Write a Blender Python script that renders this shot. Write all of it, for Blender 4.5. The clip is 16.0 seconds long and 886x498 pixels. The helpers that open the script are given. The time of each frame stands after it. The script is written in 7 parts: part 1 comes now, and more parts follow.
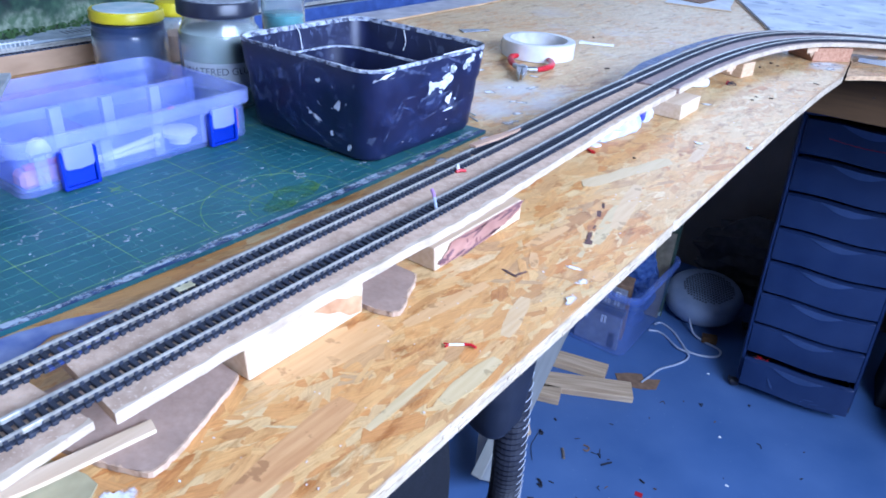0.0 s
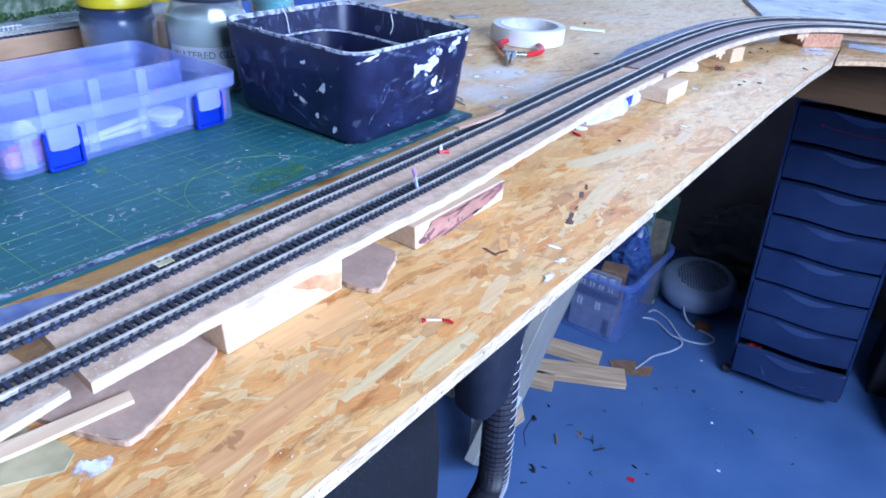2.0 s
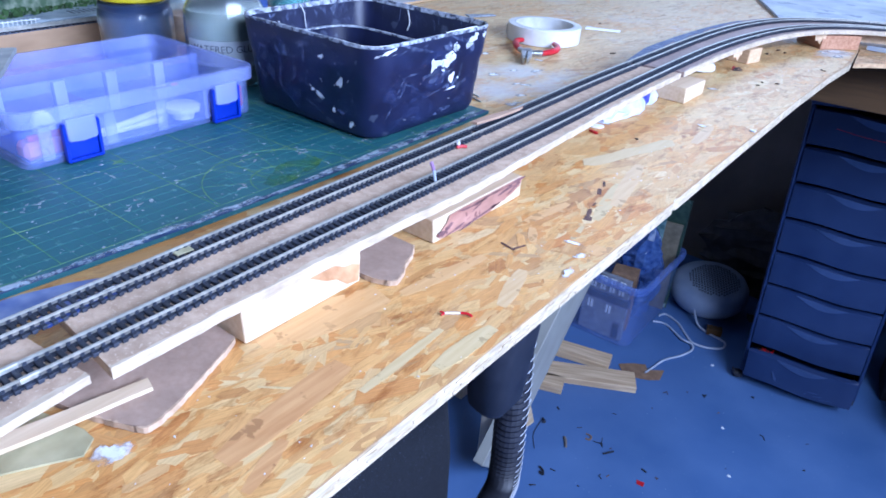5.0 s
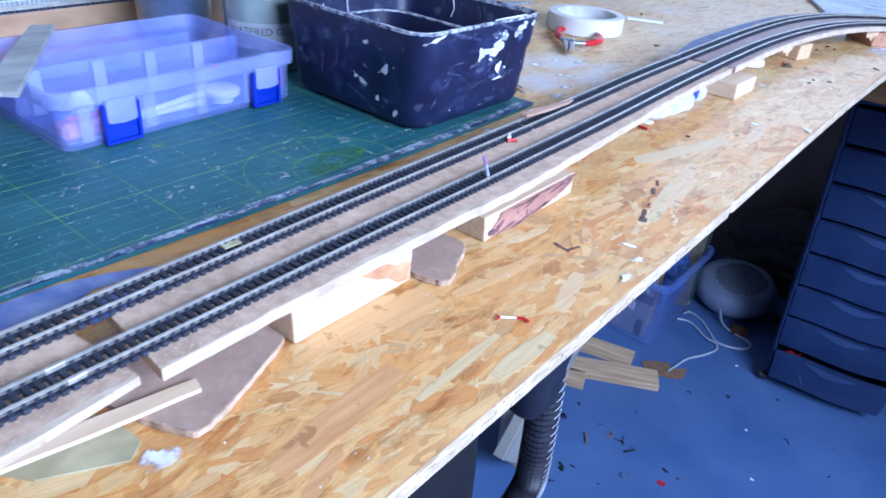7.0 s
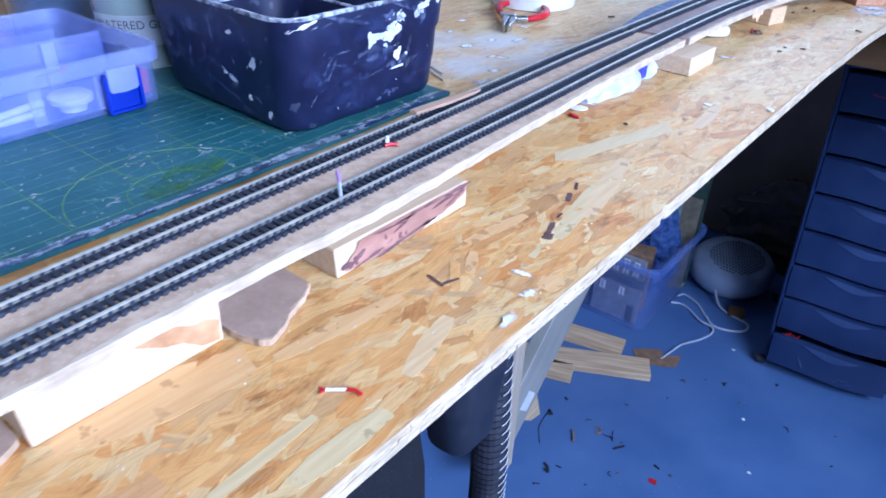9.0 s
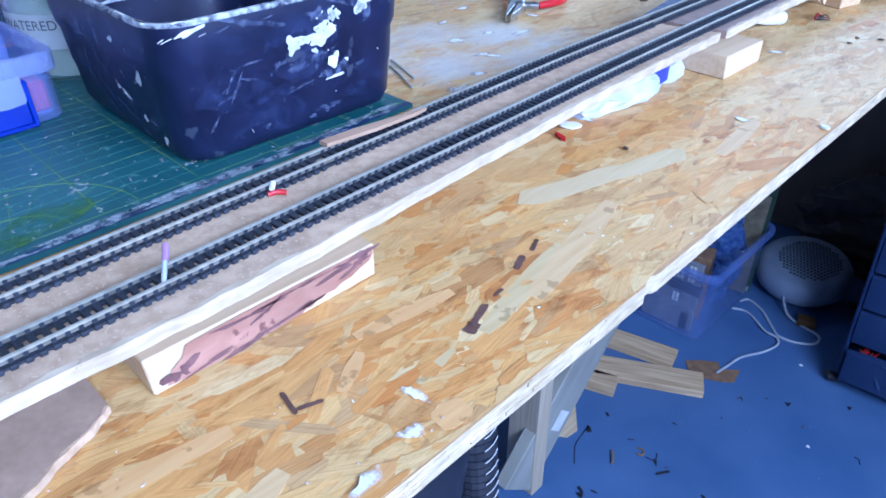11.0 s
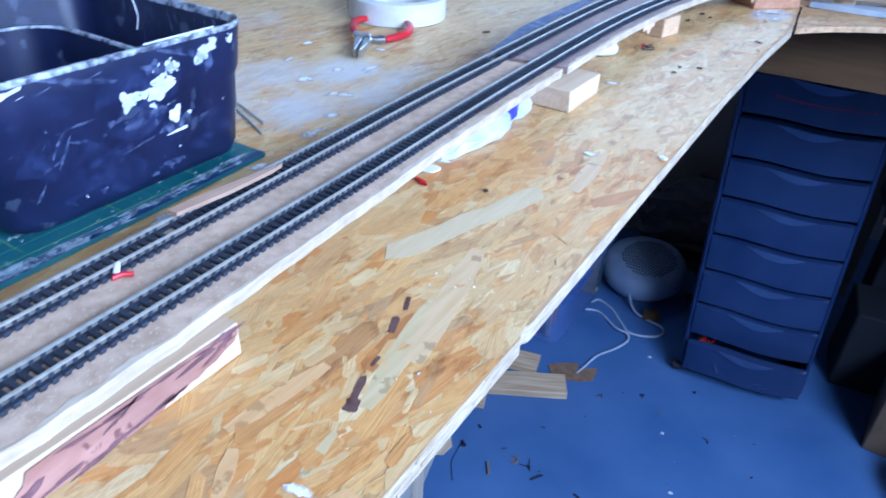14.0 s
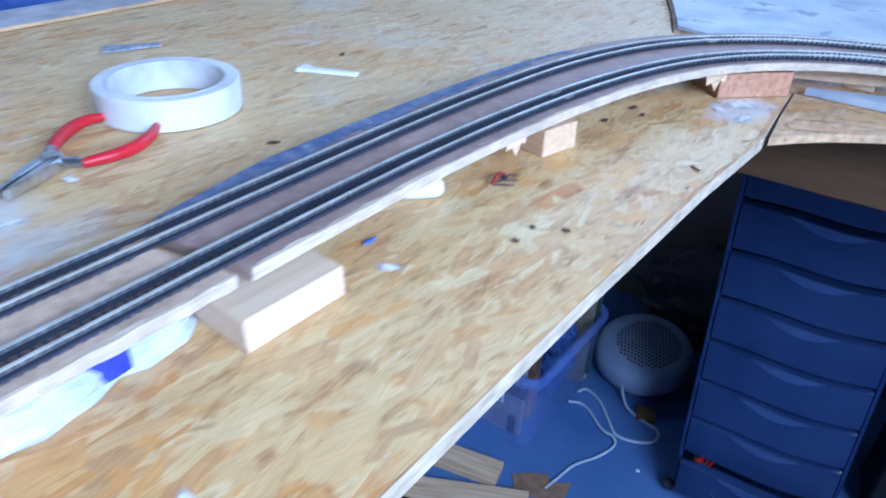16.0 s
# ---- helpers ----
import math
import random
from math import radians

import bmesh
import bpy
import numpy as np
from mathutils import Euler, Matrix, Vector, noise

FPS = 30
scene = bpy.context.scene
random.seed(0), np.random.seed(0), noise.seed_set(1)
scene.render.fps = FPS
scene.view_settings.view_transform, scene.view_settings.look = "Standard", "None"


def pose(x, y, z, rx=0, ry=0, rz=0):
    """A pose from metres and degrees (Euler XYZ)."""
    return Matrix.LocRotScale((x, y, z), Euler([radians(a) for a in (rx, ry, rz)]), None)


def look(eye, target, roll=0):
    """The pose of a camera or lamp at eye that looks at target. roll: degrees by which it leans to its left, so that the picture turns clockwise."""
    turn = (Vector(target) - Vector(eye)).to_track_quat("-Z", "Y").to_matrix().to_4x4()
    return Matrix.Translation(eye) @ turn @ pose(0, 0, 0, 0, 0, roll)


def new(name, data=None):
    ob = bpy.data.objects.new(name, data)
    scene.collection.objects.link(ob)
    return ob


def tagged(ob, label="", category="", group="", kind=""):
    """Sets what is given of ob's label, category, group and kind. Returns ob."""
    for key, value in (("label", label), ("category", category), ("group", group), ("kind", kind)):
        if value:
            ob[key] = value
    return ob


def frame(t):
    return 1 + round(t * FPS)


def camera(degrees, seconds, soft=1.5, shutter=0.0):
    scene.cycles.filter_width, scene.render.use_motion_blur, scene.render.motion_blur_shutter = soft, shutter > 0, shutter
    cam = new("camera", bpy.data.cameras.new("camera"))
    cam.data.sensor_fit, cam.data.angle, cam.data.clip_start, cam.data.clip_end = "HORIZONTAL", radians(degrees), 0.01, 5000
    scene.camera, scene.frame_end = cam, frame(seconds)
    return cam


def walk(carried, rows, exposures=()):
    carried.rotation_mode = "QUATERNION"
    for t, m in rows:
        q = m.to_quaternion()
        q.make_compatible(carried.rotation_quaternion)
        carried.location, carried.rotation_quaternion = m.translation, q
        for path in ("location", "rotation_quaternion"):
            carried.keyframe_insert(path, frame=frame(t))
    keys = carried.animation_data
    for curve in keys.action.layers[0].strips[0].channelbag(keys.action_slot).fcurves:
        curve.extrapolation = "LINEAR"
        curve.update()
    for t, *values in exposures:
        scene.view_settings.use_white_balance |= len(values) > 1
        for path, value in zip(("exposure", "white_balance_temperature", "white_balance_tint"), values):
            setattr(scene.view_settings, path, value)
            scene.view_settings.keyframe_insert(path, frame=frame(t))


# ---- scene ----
SOFT, LIGHT, LIGHT_BACK = 1.7, 70.0, 10.0
EXPOSURES = [(0.0, 0.0, 4780.0, 18.0), (9.2, -0.10, 4780.0, 18.0), (11.8, -0.14, 4520.0, 13.0), (16.0, -0.14, 4500.0, 12.0)]
cam = camera(64.6, 16.0, soft=SOFT, shutter=0.5)
PATH = [
    (0, (0.13, -0.474, 1.126), (-0.884, 0.962, 0.172), 3.7),
    (0.5, (0.138, -0.473, 1.124), (-0.86, 0.971, 0.167), 3.5),
    (1, (0.137, -0.469, 1.125), (-0.861, 0.972, 0.162), 3.6),
    (1.5, (0.14, -0.469, 1.123), (-0.857, 0.964, 0.148), 3.6),
    (2, (0.144, -0.473, 1.122), (-0.858, 0.955, 0.146), 3.7),
    (2.5, (0.146, -0.474, 1.123), (-0.857, 0.959, 0.152), 3.8),
    (3, (0.152, -0.472, 1.124), (-0.851, 0.968, 0.164), 3.7),
    (5.3, (0.136, -0.479, 1.115), (-0.898, 0.927, 0.139), 4.2),
    (5.5, (0.133, -0.483, 1.115), (-0.914, 0.911, 0.134), 4.2),
    (6, (0.119, -0.494, 1.109), (-0.96, 0.854, 0.099), 4.1),
    (6.5, (0.11, -0.487, 1.108), (-0.957, 0.865, 0.092), 5.0),
    (7, (0.111, -0.475, 1.111), (-0.934, 0.902, 0.104), 5.2),
    (7.5, (0.119, -0.453, 1.109), (-0.893, 0.946, 0.098), 4.2),
    (8, (0.118, -0.434, 1.108), (-0.915, 0.941, 0.088), 4.2),
    (8.5, (0.12, -0.398, 1.105), (-0.905, 0.978, 0.078), 4.3),
    (9, (0.12, -0.354, 1.097), (-0.927, 0.983, 0.04), 2.2),
    (9.2, (0.117, -0.334, 1.095), (-0.954, 0.978, 0.031), 0.9),
    (11.3, (0.103, -0.213, 1.082), (-1.069, 0.959, -0.037), -0.4),
    (11.5, (0.104, -0.215, 1.083), (-1.062, 0.959, -0.041), -0.3),
    (12, (0.106, -0.203, 1.086), (-1.066, 0.975, -0.027), -0.5),
    (12.5, (0.115, -0.176, 1.087), (-1.051, 1.021, -0.013), -0.9),
    (13, (0.11, -0.186, 1.083), (-0.975, 1.074, -0.029), 0.2),
    (13.5, (0.097, -0.196, 1.086), (-0.882, 1.139, -0.036), 1.5),
    (14, (0.086, -0.204, 1.096), (-0.781, 1.239, 0.018), 2.7),
    (14.5, (0.084, -0.181, 1.099), (-0.717, 1.321, 0.049), 2.7),
    (15, (0.091, -0.087, 1.094), (-0.742, 1.395, 0.039), 2.2),
    (15.5, (0.097, 0.039, 1.092), (-0.892, 1.405, 0.018), 1.1),
    (16, (0.096, 0.143, 1.092), (-0.904, 1.515, 0.035), 2.3),
]
walk(cam, [(t, look(eye, target, roll)) for t, eye, target, roll in PATH], EXPOSURES)

# ---------------------------------------------------------------- world and light
world = bpy.data.worlds.new("sky")
world.use_nodes = True
scene.world = world
wn = world.node_tree
sky = wn.nodes.new("ShaderNodeTexSky")
sky.sky_type, sky.sun_disc = "NISHITA", False
sky.sun_elevation, sky.sun_rotation = radians(38), radians(100)
wn.links.new(sky.outputs[0], wn.nodes["Background"].inputs[0])
wn.nodes["Background"].inputs[1].default_value = 0.12


def window_light(name, m, sx, sy, power, colour):
    lamp = bpy.data.lights.new(name, "AREA")
    lamp.shape, lamp.size, lamp.size_y = "RECTANGLE", sx, sy
    lamp.energy, lamp.color = power, colour
    ob = new(name, lamp)
    ob.matrix_world = m
    return ob


window_light("window_daylight", look((1.27, -0.20, 1.66), (0.0, -0.10, 0.85)), 1.5, 0.66, LIGHT, (0.90, 0.95, 1.0))
window_light("back_window_daylight", look((-0.30, 2.06, 1.66), (-0.22, 0.35, 0.9)), 1.3, 0.56, LIGHT_BACK, (0.74, 0.87, 1.0))


# ---------------------------------------------------------------- materials
def nodes_of(name):
    m = bpy.data.materials.new(name)
    m.use_nodes = True
    return m, m.node_tree.nodes, m.node_tree.links, m.node_tree.nodes["Principled BSDF"]


def ramp(n, stops):
    r = n.new("ShaderNodeValToRGB")
    while len(r.color_ramp.elements) < len(stops):
        r.color_ramp.elements.new(0.5)
    for e, (p, c) in zip(r.color_ramp.elements, stops):
        e.position, e.color = p, (*c, 1)
    return r


def mat(name, c1, c2, scale=30, rough=0.6, metal=0.0, bump=0.2, stretch=(1, 1, 1), spots=None, spot_scale=60, spot_at=0.68, vary=0.0, rough2=None, wave=0, alpha=1.0, trans=0.0, ior=1.45, detail=6, bump_dist=0.001):
    """Two tones of noise, fine bump, spots of a third colour, a little change from piece to piece."""
    m, n, l, b = nodes_of(name)
    tc = n.new("ShaderNodeTexCoord")
    mp = n.new("ShaderNodeMapping")
    mp.inputs["Scale"].default_value = stretch
    l.new(tc.outputs["Object"], mp.inputs[0])
    no = n.new("ShaderNodeTexNoise")
    no.inputs["Scale"].default_value, no.inputs["Detail"].default_value = scale, detail
    l.new(mp.outputs[0], no.inputs[0])
    r = ramp(n, [(0.32, c1), (0.68, c2)])
    l.new(no.outputs[0], r.inputs[0])
    col = r.outputs[0]
    big = n.new("ShaderNodeTexNoise")
    big.inputs["Scale"].default_value, big.inputs["Detail"].default_value = scale * 0.18, 3
    l.new(tc.outputs["Object"], big.inputs[0])
    hv = n.new("ShaderNodeHueSaturation")
    mr = n.new("ShaderNodeMapRange")
    mr.inputs[1].default_value, mr.inputs[2].default_value, mr.inputs[3].default_value, mr.inputs[4].default_value = 0.3, 0.7, 0.84, 1.14
    l.new(big.outputs[0], mr.inputs[0])
    val = mr.outputs[0]
    if vary:
        oi = n.new("ShaderNodeObjectInfo")
        vr = n.new("ShaderNodeMapRange")
        vr.inputs[3].default_value, vr.inputs[4].default_value = 1 - vary, 1 + vary
        l.new(oi.outputs["Random"], vr.inputs[0])
        mu = n.new("ShaderNodeMath")
        mu.operation = "MULTIPLY"
        l.new(val, mu.inputs[0]), l.new(vr.outputs[0], mu.inputs[1])
        val = mu.outputs[0]
    l.new(val, hv.inputs["Value"]), l.new(col, hv.inputs["Color"])
    col = hv.outputs[0]
    if spots:
        sn = n.new("ShaderNodeTexNoise")
        sn.inputs["Scale"].default_value, sn.inputs["Detail"].default_value = spot_scale, 4
        l.new(tc.outputs["Object"], sn.inputs[0])
        sr = ramp(n, [(spot_at, (0, 0, 0)), (spot_at + 0.04, (1, 1, 1))])
        l.new(sn.outputs[0], sr.inputs[0])
        mx = n.new("ShaderNodeMix")
        mx.data_type = "RGBA"
        l.new(sr.outputs[0], mx.inputs[0]), l.new(col, mx.inputs[6])
        mx.inputs[7].default_value = (*spots, 1)
        col = mx.outputs[2]
    l.new(col, b.inputs["Base Color"])
    rr = n.new("ShaderNodeMapRange")
    rr.inputs[3].default_value, rr.inputs[4].default_value = rough - 0.1, rough + 0.12 if rough2 is None else rough2
    l.new(no.outputs[0], rr.inputs[0]), l.new(rr.outputs[0], b.inputs["Roughness"])
    b.inputs["Metallic"].default_value = metal
    b.inputs["Transmission Weight"].default_value, b.inputs["IOR"].default_value = trans, ior
    b.inputs["Alpha"].default_value = alpha
    if bump:
        bp = n.new("ShaderNodeBump")
        bp.inputs["Strength"].default_value, bp.inputs["Distance"].default_value = bump, bump_dist
        l.new(no.outputs[0], bp.inputs["Height"]), l.new(bp.outputs[0], b.inputs["Normal"])
    return m


def flake_mat():
    """Wood strands: a tone for each strand, grain along it, resin stains across the sheet."""
    m, n, l, b = nodes_of("osb_strand")
    chance = n.new("ShaderNodeAttribute")
    chance.attribute_name = "tone"
    tone = ramp(n, [(0.0, (0.432, 0.257, 0.106)), (0.06, (0.497, 0.300, 0.121)), (0.16, (0.572, 0.340, 0.132)), (0.36, (0.605, 0.395, 0.164)), (0.66, (0.630, 0.440, 0.196)), (0.9, (0.660, 0.490, 0.238)), (1.0, (0.715, 0.565, 0.31))])
    l.new(chance.outputs["Fac"], tone.inputs[0])
    uv = n.new("ShaderNodeUVMap")
    mp = n.new("ShaderNodeMapping")
    mp.inputs["Scale"].default_value = (50, 1100, 1)
    l.new(uv.outputs[0], mp.inputs[0])
    no = n.new("ShaderNodeTexNoise")
    no.inputs["Scale"].default_value, no.inputs["Detail"].default_value = 1.0, 5
    l.new(mp.outputs[0], no.inputs[0])
    tc = n.new("ShaderNodeTexCoord")
    soaked = n.new("ShaderNodeAttribute")
    soaked.attribute_name = "stain"
    stain = ramp(n, [(0.28, (1.04, 1.07, 1.06)), (0.46, (1.0, 0.98, 0.94)), (0.62, (1.0, 0.83, 0.60)), (0.80, (0.94, 0.66, 0.40))])
    l.new(soaked.outputs["Fac"], stain.inputs[0])
    grain = ramp(n, [(0.25, (0.80, 0.77, 0.72)), (0.6, (1.04, 1.03, 1.02))])
    l.new(no.outputs[0], grain.inputs[0])
    # Paler far strands: dust, plus distant haze and sheen put into the colour.
    worn = n.new("ShaderNodeAttribute")
    worn.attribute_name = "far_pale"
    pale = n.new("ShaderNodeMix")
    pale.data_type = "RGBA"
    l.new(worn.outputs["Fac"], pale.inputs[0]), l.new(tone.outputs[0], pale.inputs[6])
    pale.inputs[7].default_value = (0.70, 0.565, 0.345, 1)
    col = pale.outputs[2]
    fine = n.new("ShaderNodeTexNoise")
    fine.inputs["Scale"].default_value, fine.inputs["Detail"].default_value, fine.inputs["Roughness"].default_value = 95, 8, 0.7
    stretch = n.new("ShaderNodeMapping")
    stretch.inputs["Rotation"].default_value = (0, 0, 0.35)
    stretch.inputs["Scale"].default_value = (1.6, 0.45, 1)
    l.new(tc.outputs["Object"], stretch.inputs[0]), l.new(stretch.outputs[0], fine.inputs[0])
    mottle = ramp(n, [(0.28, (0.58, 0.50, 0.42)), (0.40, (0.92, 0.90, 0.87)), (0.60, (1.03, 1.03, 1.03)), (0.74, (1.16, 1.18, 1.22))])
    l.new(fine.outputs[0], mottle.inputs[0])
    blot = n.new("ShaderNodeTexNoise")
    blot.inputs["Scale"].default_value, blot.inputs["Detail"].default_value, blot.inputs["Roughness"].default_value = 42, 6, 0.75
    l.new(stretch.outputs[0], blot.inputs[0])
    dark = ramp(n, [(0.32, (0.60, 0.46, 0.31)), (0.455, (1.0, 1.0, 1.0))])
    l.new(blot.outputs[0], dark.inputs[0])
    for other in (grain, stain, mottle, dark):
        mx = n.new("ShaderNodeMix")
        mx.data_type, mx.blend_type = "RGBA", "MULTIPLY"
        mx.inputs[0].default_value = 1
        l.new(col, mx.inputs[6]), l.new(other.outputs[0], mx.inputs[7])
        col = mx.outputs[2]
    film = n.new("ShaderNodeAttribute")
    film.attribute_name = "wash"
    grains = n.new("ShaderNodeTexNoise")
    grains.inputs["Scale"].default_value, grains.inputs["Detail"].default_value, grains.inputs["Roughness"].default_value = 30, 10, 0.72
    l.new(tc.outputs["Object"], grains.inputs[0])
    thick = n.new("ShaderNodeMath")
    thick.operation = "MULTIPLY_ADD"
    l.new(grains.outputs[0], thick.inputs[0])
    thick.inputs[1].default_value = 1.5
    l.new(film.outputs["Fac"], thick.inputs[2])
    cover = n.new("ShaderNodeMapRange")
    cover.inputs[1].default_value, cover.inputs[2].default_value, cover.inputs[4].default_value = 1.10, 1.80, 0.64
    l.new(thick.outputs[0], cover.inputs[0])
    laid = n.new("ShaderNodeMix")
    laid.data_type = "RGBA"
    l.new(cover.outputs[0], laid.inputs[0]), l.new(col, laid.inputs[6])
    laid.inputs[7].default_value = (0.64, 0.68, 0.72, 1)
    l.new(laid.outputs[2], b.inputs["Base Color"])
    gl = n.new("ShaderNodeMapRange")
    gl.inputs[3].default_value, gl.inputs[4].default_value = 0.34, 0.58
    b.inputs["Specular IOR Level"].default_value = 0.5
    l.new(no.outputs[0], gl.inputs[0]), l.new(gl.outputs[0], b.inputs["Roughness"])
    bp = n.new("ShaderNodeBump")
    bp.inputs["Strength"].default_value, bp.inputs["Distance"].default_value = 0.35, 0.0006
    l.new(no.outputs[0], bp.inputs["Height"]), l.new(bp.outputs[0], b.inputs["Normal"])
    return m


def wood(name, pale, dark, axis=1, rough=0.6, vary=0.06, fine=1.0):
    st = [260 * fine, 260 * fine, 260 * fine]
    st[axis] = 7
    return mat(name, dark, pale, scale=1, rough=rough, bump=0.25, stretch=tuple(st), vary=vary, detail=4)


OSB = flake_mat()
OSB_CORE = mat("osb_core", (0.40, 0.25, 0.125), (0.63, 0.44, 0.25), 170, 0.7, bump=0.7, stretch=(1, 0.22, 1), spots=(0.36, 0.21, 0.11), spot_scale=120, spot_at=0.64)
OSB_EDGE = mat("osb_edge", (0.40, 0.32, 0.215), (0.60, 0.50, 0.36), 300, 0.8, bump=0.5, stretch=(1, 0.3, 1.6))
PINE = wood("pale_pine", (0.68, 0.55, 0.39), (0.58, 0.44, 0.285))
PINE_X = wood("pale_pine_along_x", (0.68, 0.50, 0.32), (0.56, 0.38, 0.22), axis=0)
PINE_Z = wood("pale_pine_upright", (0.62, 0.54, 0.42), (0.46, 0.38, 0.28), axis=2)
PLANK_PINE = wood("grained_pine_plank", (0.66, 0.50, 0.32), (0.40, 0.27, 0.15), axis=0, fine=0.42)
# Pine darkened in its colour for the shade below the bench top.
SHADED_PINE = wood("shaded_pine", (0.112, 0.060, 0.021), (0.082, 0.042, 0.014), axis=0, fine=0.5, rough=0.8)
BED = mat("fibre_trackbed", (0.40, 0.28, 0.19), (0.55, 0.41, 0.295), 160, 0.8, bump=0.7, spots=(0.56, 0.44, 0.33), spot_scale=620, spot_at=0.60)
BED_DARK = mat("brown_hardboard", (0.23, 0.155, 0.130), (0.33, 0.235, 0.20), 120, 0.55, bump=0.3, spots=(0.38, 0.29, 0.25), spot_scale=240, spot_at=0.66)
BED_EDGE = mat("sawn_trackbed_edge", (0.46, 0.37, 0.265), (0.61, 0.515, 0.395), 240, 0.85, bump=0.6, stretch=(1, 0.3, 2), spots=(0.40, 0.29, 0.20), spot_scale=130, spot_at=0.68)
SLEEPER = mat("black_sleeper_plastic", (0.017, 0.021, 0.036), (0.032, 0.038, 0.060), 400, 0.6, bump=0.2, vary=0.25)
RAIL = mat("nickel_silver_rail", (0.56, 0.55, 0.50), (0.74, 0.73, 0.67), 300, 0.42, metal=0.7, bump=0.05)
# Rail sides take a darker metal than the tops.
RAIL_WEB = mat("darker_rail_side", (0.24, 0.235, 0.22), (0.36, 0.35, 0.33), 300, 0.45, metal=0.7, bump=0.1)
MAT_GREEN = mat("cutting_mat_green", (0.018, 0.086, 0.108), (0.042, 0.140, 0.163), 14, 0.40, bump=0.12, spots=(0.10, 0.22, 0.22), spot_scale=150, spot_at=0.64)
MAT_LINE = mat("cutting_mat_line", (0.035, 0.14, 0.135), (0.08, 0.21, 0.19), 90, 0.6, bump=0)
MAT_YELLOW = mat("cutting_mat_yellow", (0.06, 0.19, 0.10), (0.20, 0.32, 0.12), 60, 0.6, bump=0)
BLACK_TUB = mat("black_tub_plastic", (0.007, 0.010, 0.036), (0.014, 0.018, 0.062), 40, 0.40, bump=0.15, spots=(0.05, 0.06, 0.11), spot_scale=70, spot_at=0.64)
PAINT_WHITE = mat("dried_white_paint", (0.62, 0.64, 0.66), (0.82, 0.84, 0.86), 200, 0.6, bump=0.4)
PAINT_THIN = mat("thin_white_paint", (0.16, 0.18, 0.22), (0.40, 0.43, 0.48), 200, 0.6, bump=0.3)

CLEAR_BLUE = mat("milky_clear_plastic", (0.24, 0.32, 0.86), (0.42, 0.49, 0.96), 26, 0.25, bump=0.08, rough2=0.4, alpha=0.26)
CLEAR_RIB = mat("frosted_plastic_rib", (0.40, 0.47, 0.93), (0.51, 0.58, 0.98), 20, 0.4, bump=0.05, alpha=0.42)
CLEAR_RIM = mat("frosted_plastic_rim", (0.36, 0.43, 0.90), (0.50, 0.56, 0.97), 30, 0.3, bump=0.05, alpha=0.32)
BLUE_CLIP = mat("bright_blue_plastic", (0.010, 0.022, 0.30), (0.016, 0.036, 0.41), 30, 0.35, bump=0.03)
RED = mat("red_plastic", (0.42, 0.008, 0.016), (0.54, 0.016, 0.028), 60, 0.38, bump=0.05)
PINK = mat("pink_contents", (0.62, 0.14, 0.26), (0.74, 0.34, 0.44), 60, 0.6, bump=0.1)
STEEL = mat("plier_steel", (0.42, 0.43, 0.45), (0.68, 0.70, 0.72), 150, 0.3, metal=1.0, bump=0.05)
TAPE = mat("masking_tape_side", (0.62, 0.62, 0.62), (0.70, 0.70, 0.69), 90, 0.5, bump=0.1)
TAPE_CORE = mat("cardboard_core", (0.52, 0.53, 0.54), (0.64, 0.65, 0.66), 80, 0.8, bump=0.2)
FLOOR = mat("blue_painted_floor", (0.066, 0.126, 0.303), (0.099, 0.169, 0.368), 6, 0.5, bump=0.15, spots=(0.20, 0.28, 0.44), spot_scale=150, spot_at=0.70)
TOWER_FRAME = mat("navy_plastic_frame", (0.012, 0.024, 0.085), (0.020, 0.038, 0.12), 30, 0.4, bump=0.05)
DRAWER = mat("smoky_blue_drawer", (0.015, 0.028, 0.090), (0.026, 0.044, 0.122), 12, 0.38, bump=0.06, rough2=0.5)
DRAWER_LIP = mat("pale_drawer_lip", (0.040, 0.066, 0.160), (0.062, 0.094, 0.215), 20, 0.35, bump=0.03)
BLACK = mat("black_plastic", (0.012, 0.013, 0.022), (0.026, 0.028, 0.042), 60, 0.5, bump=0.15)
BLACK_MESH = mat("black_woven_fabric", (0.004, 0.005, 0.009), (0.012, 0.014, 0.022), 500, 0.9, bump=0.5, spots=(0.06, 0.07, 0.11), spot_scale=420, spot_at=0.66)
HOSE_EDGE = mat("pale_hose_wire", (0.36, 0.38, 0.44), (0.52, 0.54, 0.60), 60, 0.5, bump=0)
WHITE_PLASTIC = mat("grey_white_plastic", (0.20, 0.25, 0.37), (0.27, 0.32, 0.43), 20, 0.5, bump=0.05)
CABLE = mat("white_cable", (0.36, 0.40, 0.50), (0.46, 0.50, 0.60), 40, 0.5, bump=0.02)
CARD = mat("brown_card", (0.16, 0.095, 0.055), (0.26, 0.16, 0.095), 60, 0.85, bump=0.2)
CARD_DARK = mat("brown_corrugated_box", (0.10, 0.066, 0.042), (0.16, 0.105, 0.066), 25, 0.85, bump=0.2)
HARDBOARD = mat("purple_brown_hardboard", (0.335, 0.235, 0.175), (0.385, 0.28, 0.215), 300, 0.7, bump=0.25)
PLY = wood("thin_plywood", (0.74, 0.60, 0.42), (0.58, 0.43, 0.27))
TORN_FIBRE = mat("torn_hardboard_fibre", (0.46, 0.32, 0.21), (0.58, 0.43, 0.30), 260, 0.85, bump=0.5)
PAINTED_PLANK = mat("pale_painted_plank", (0.29, 0.29, 0.265), (0.39, 0.39, 0.36), 30, 0.6, bump=0.2, stretch=(1, 1, 0.2))
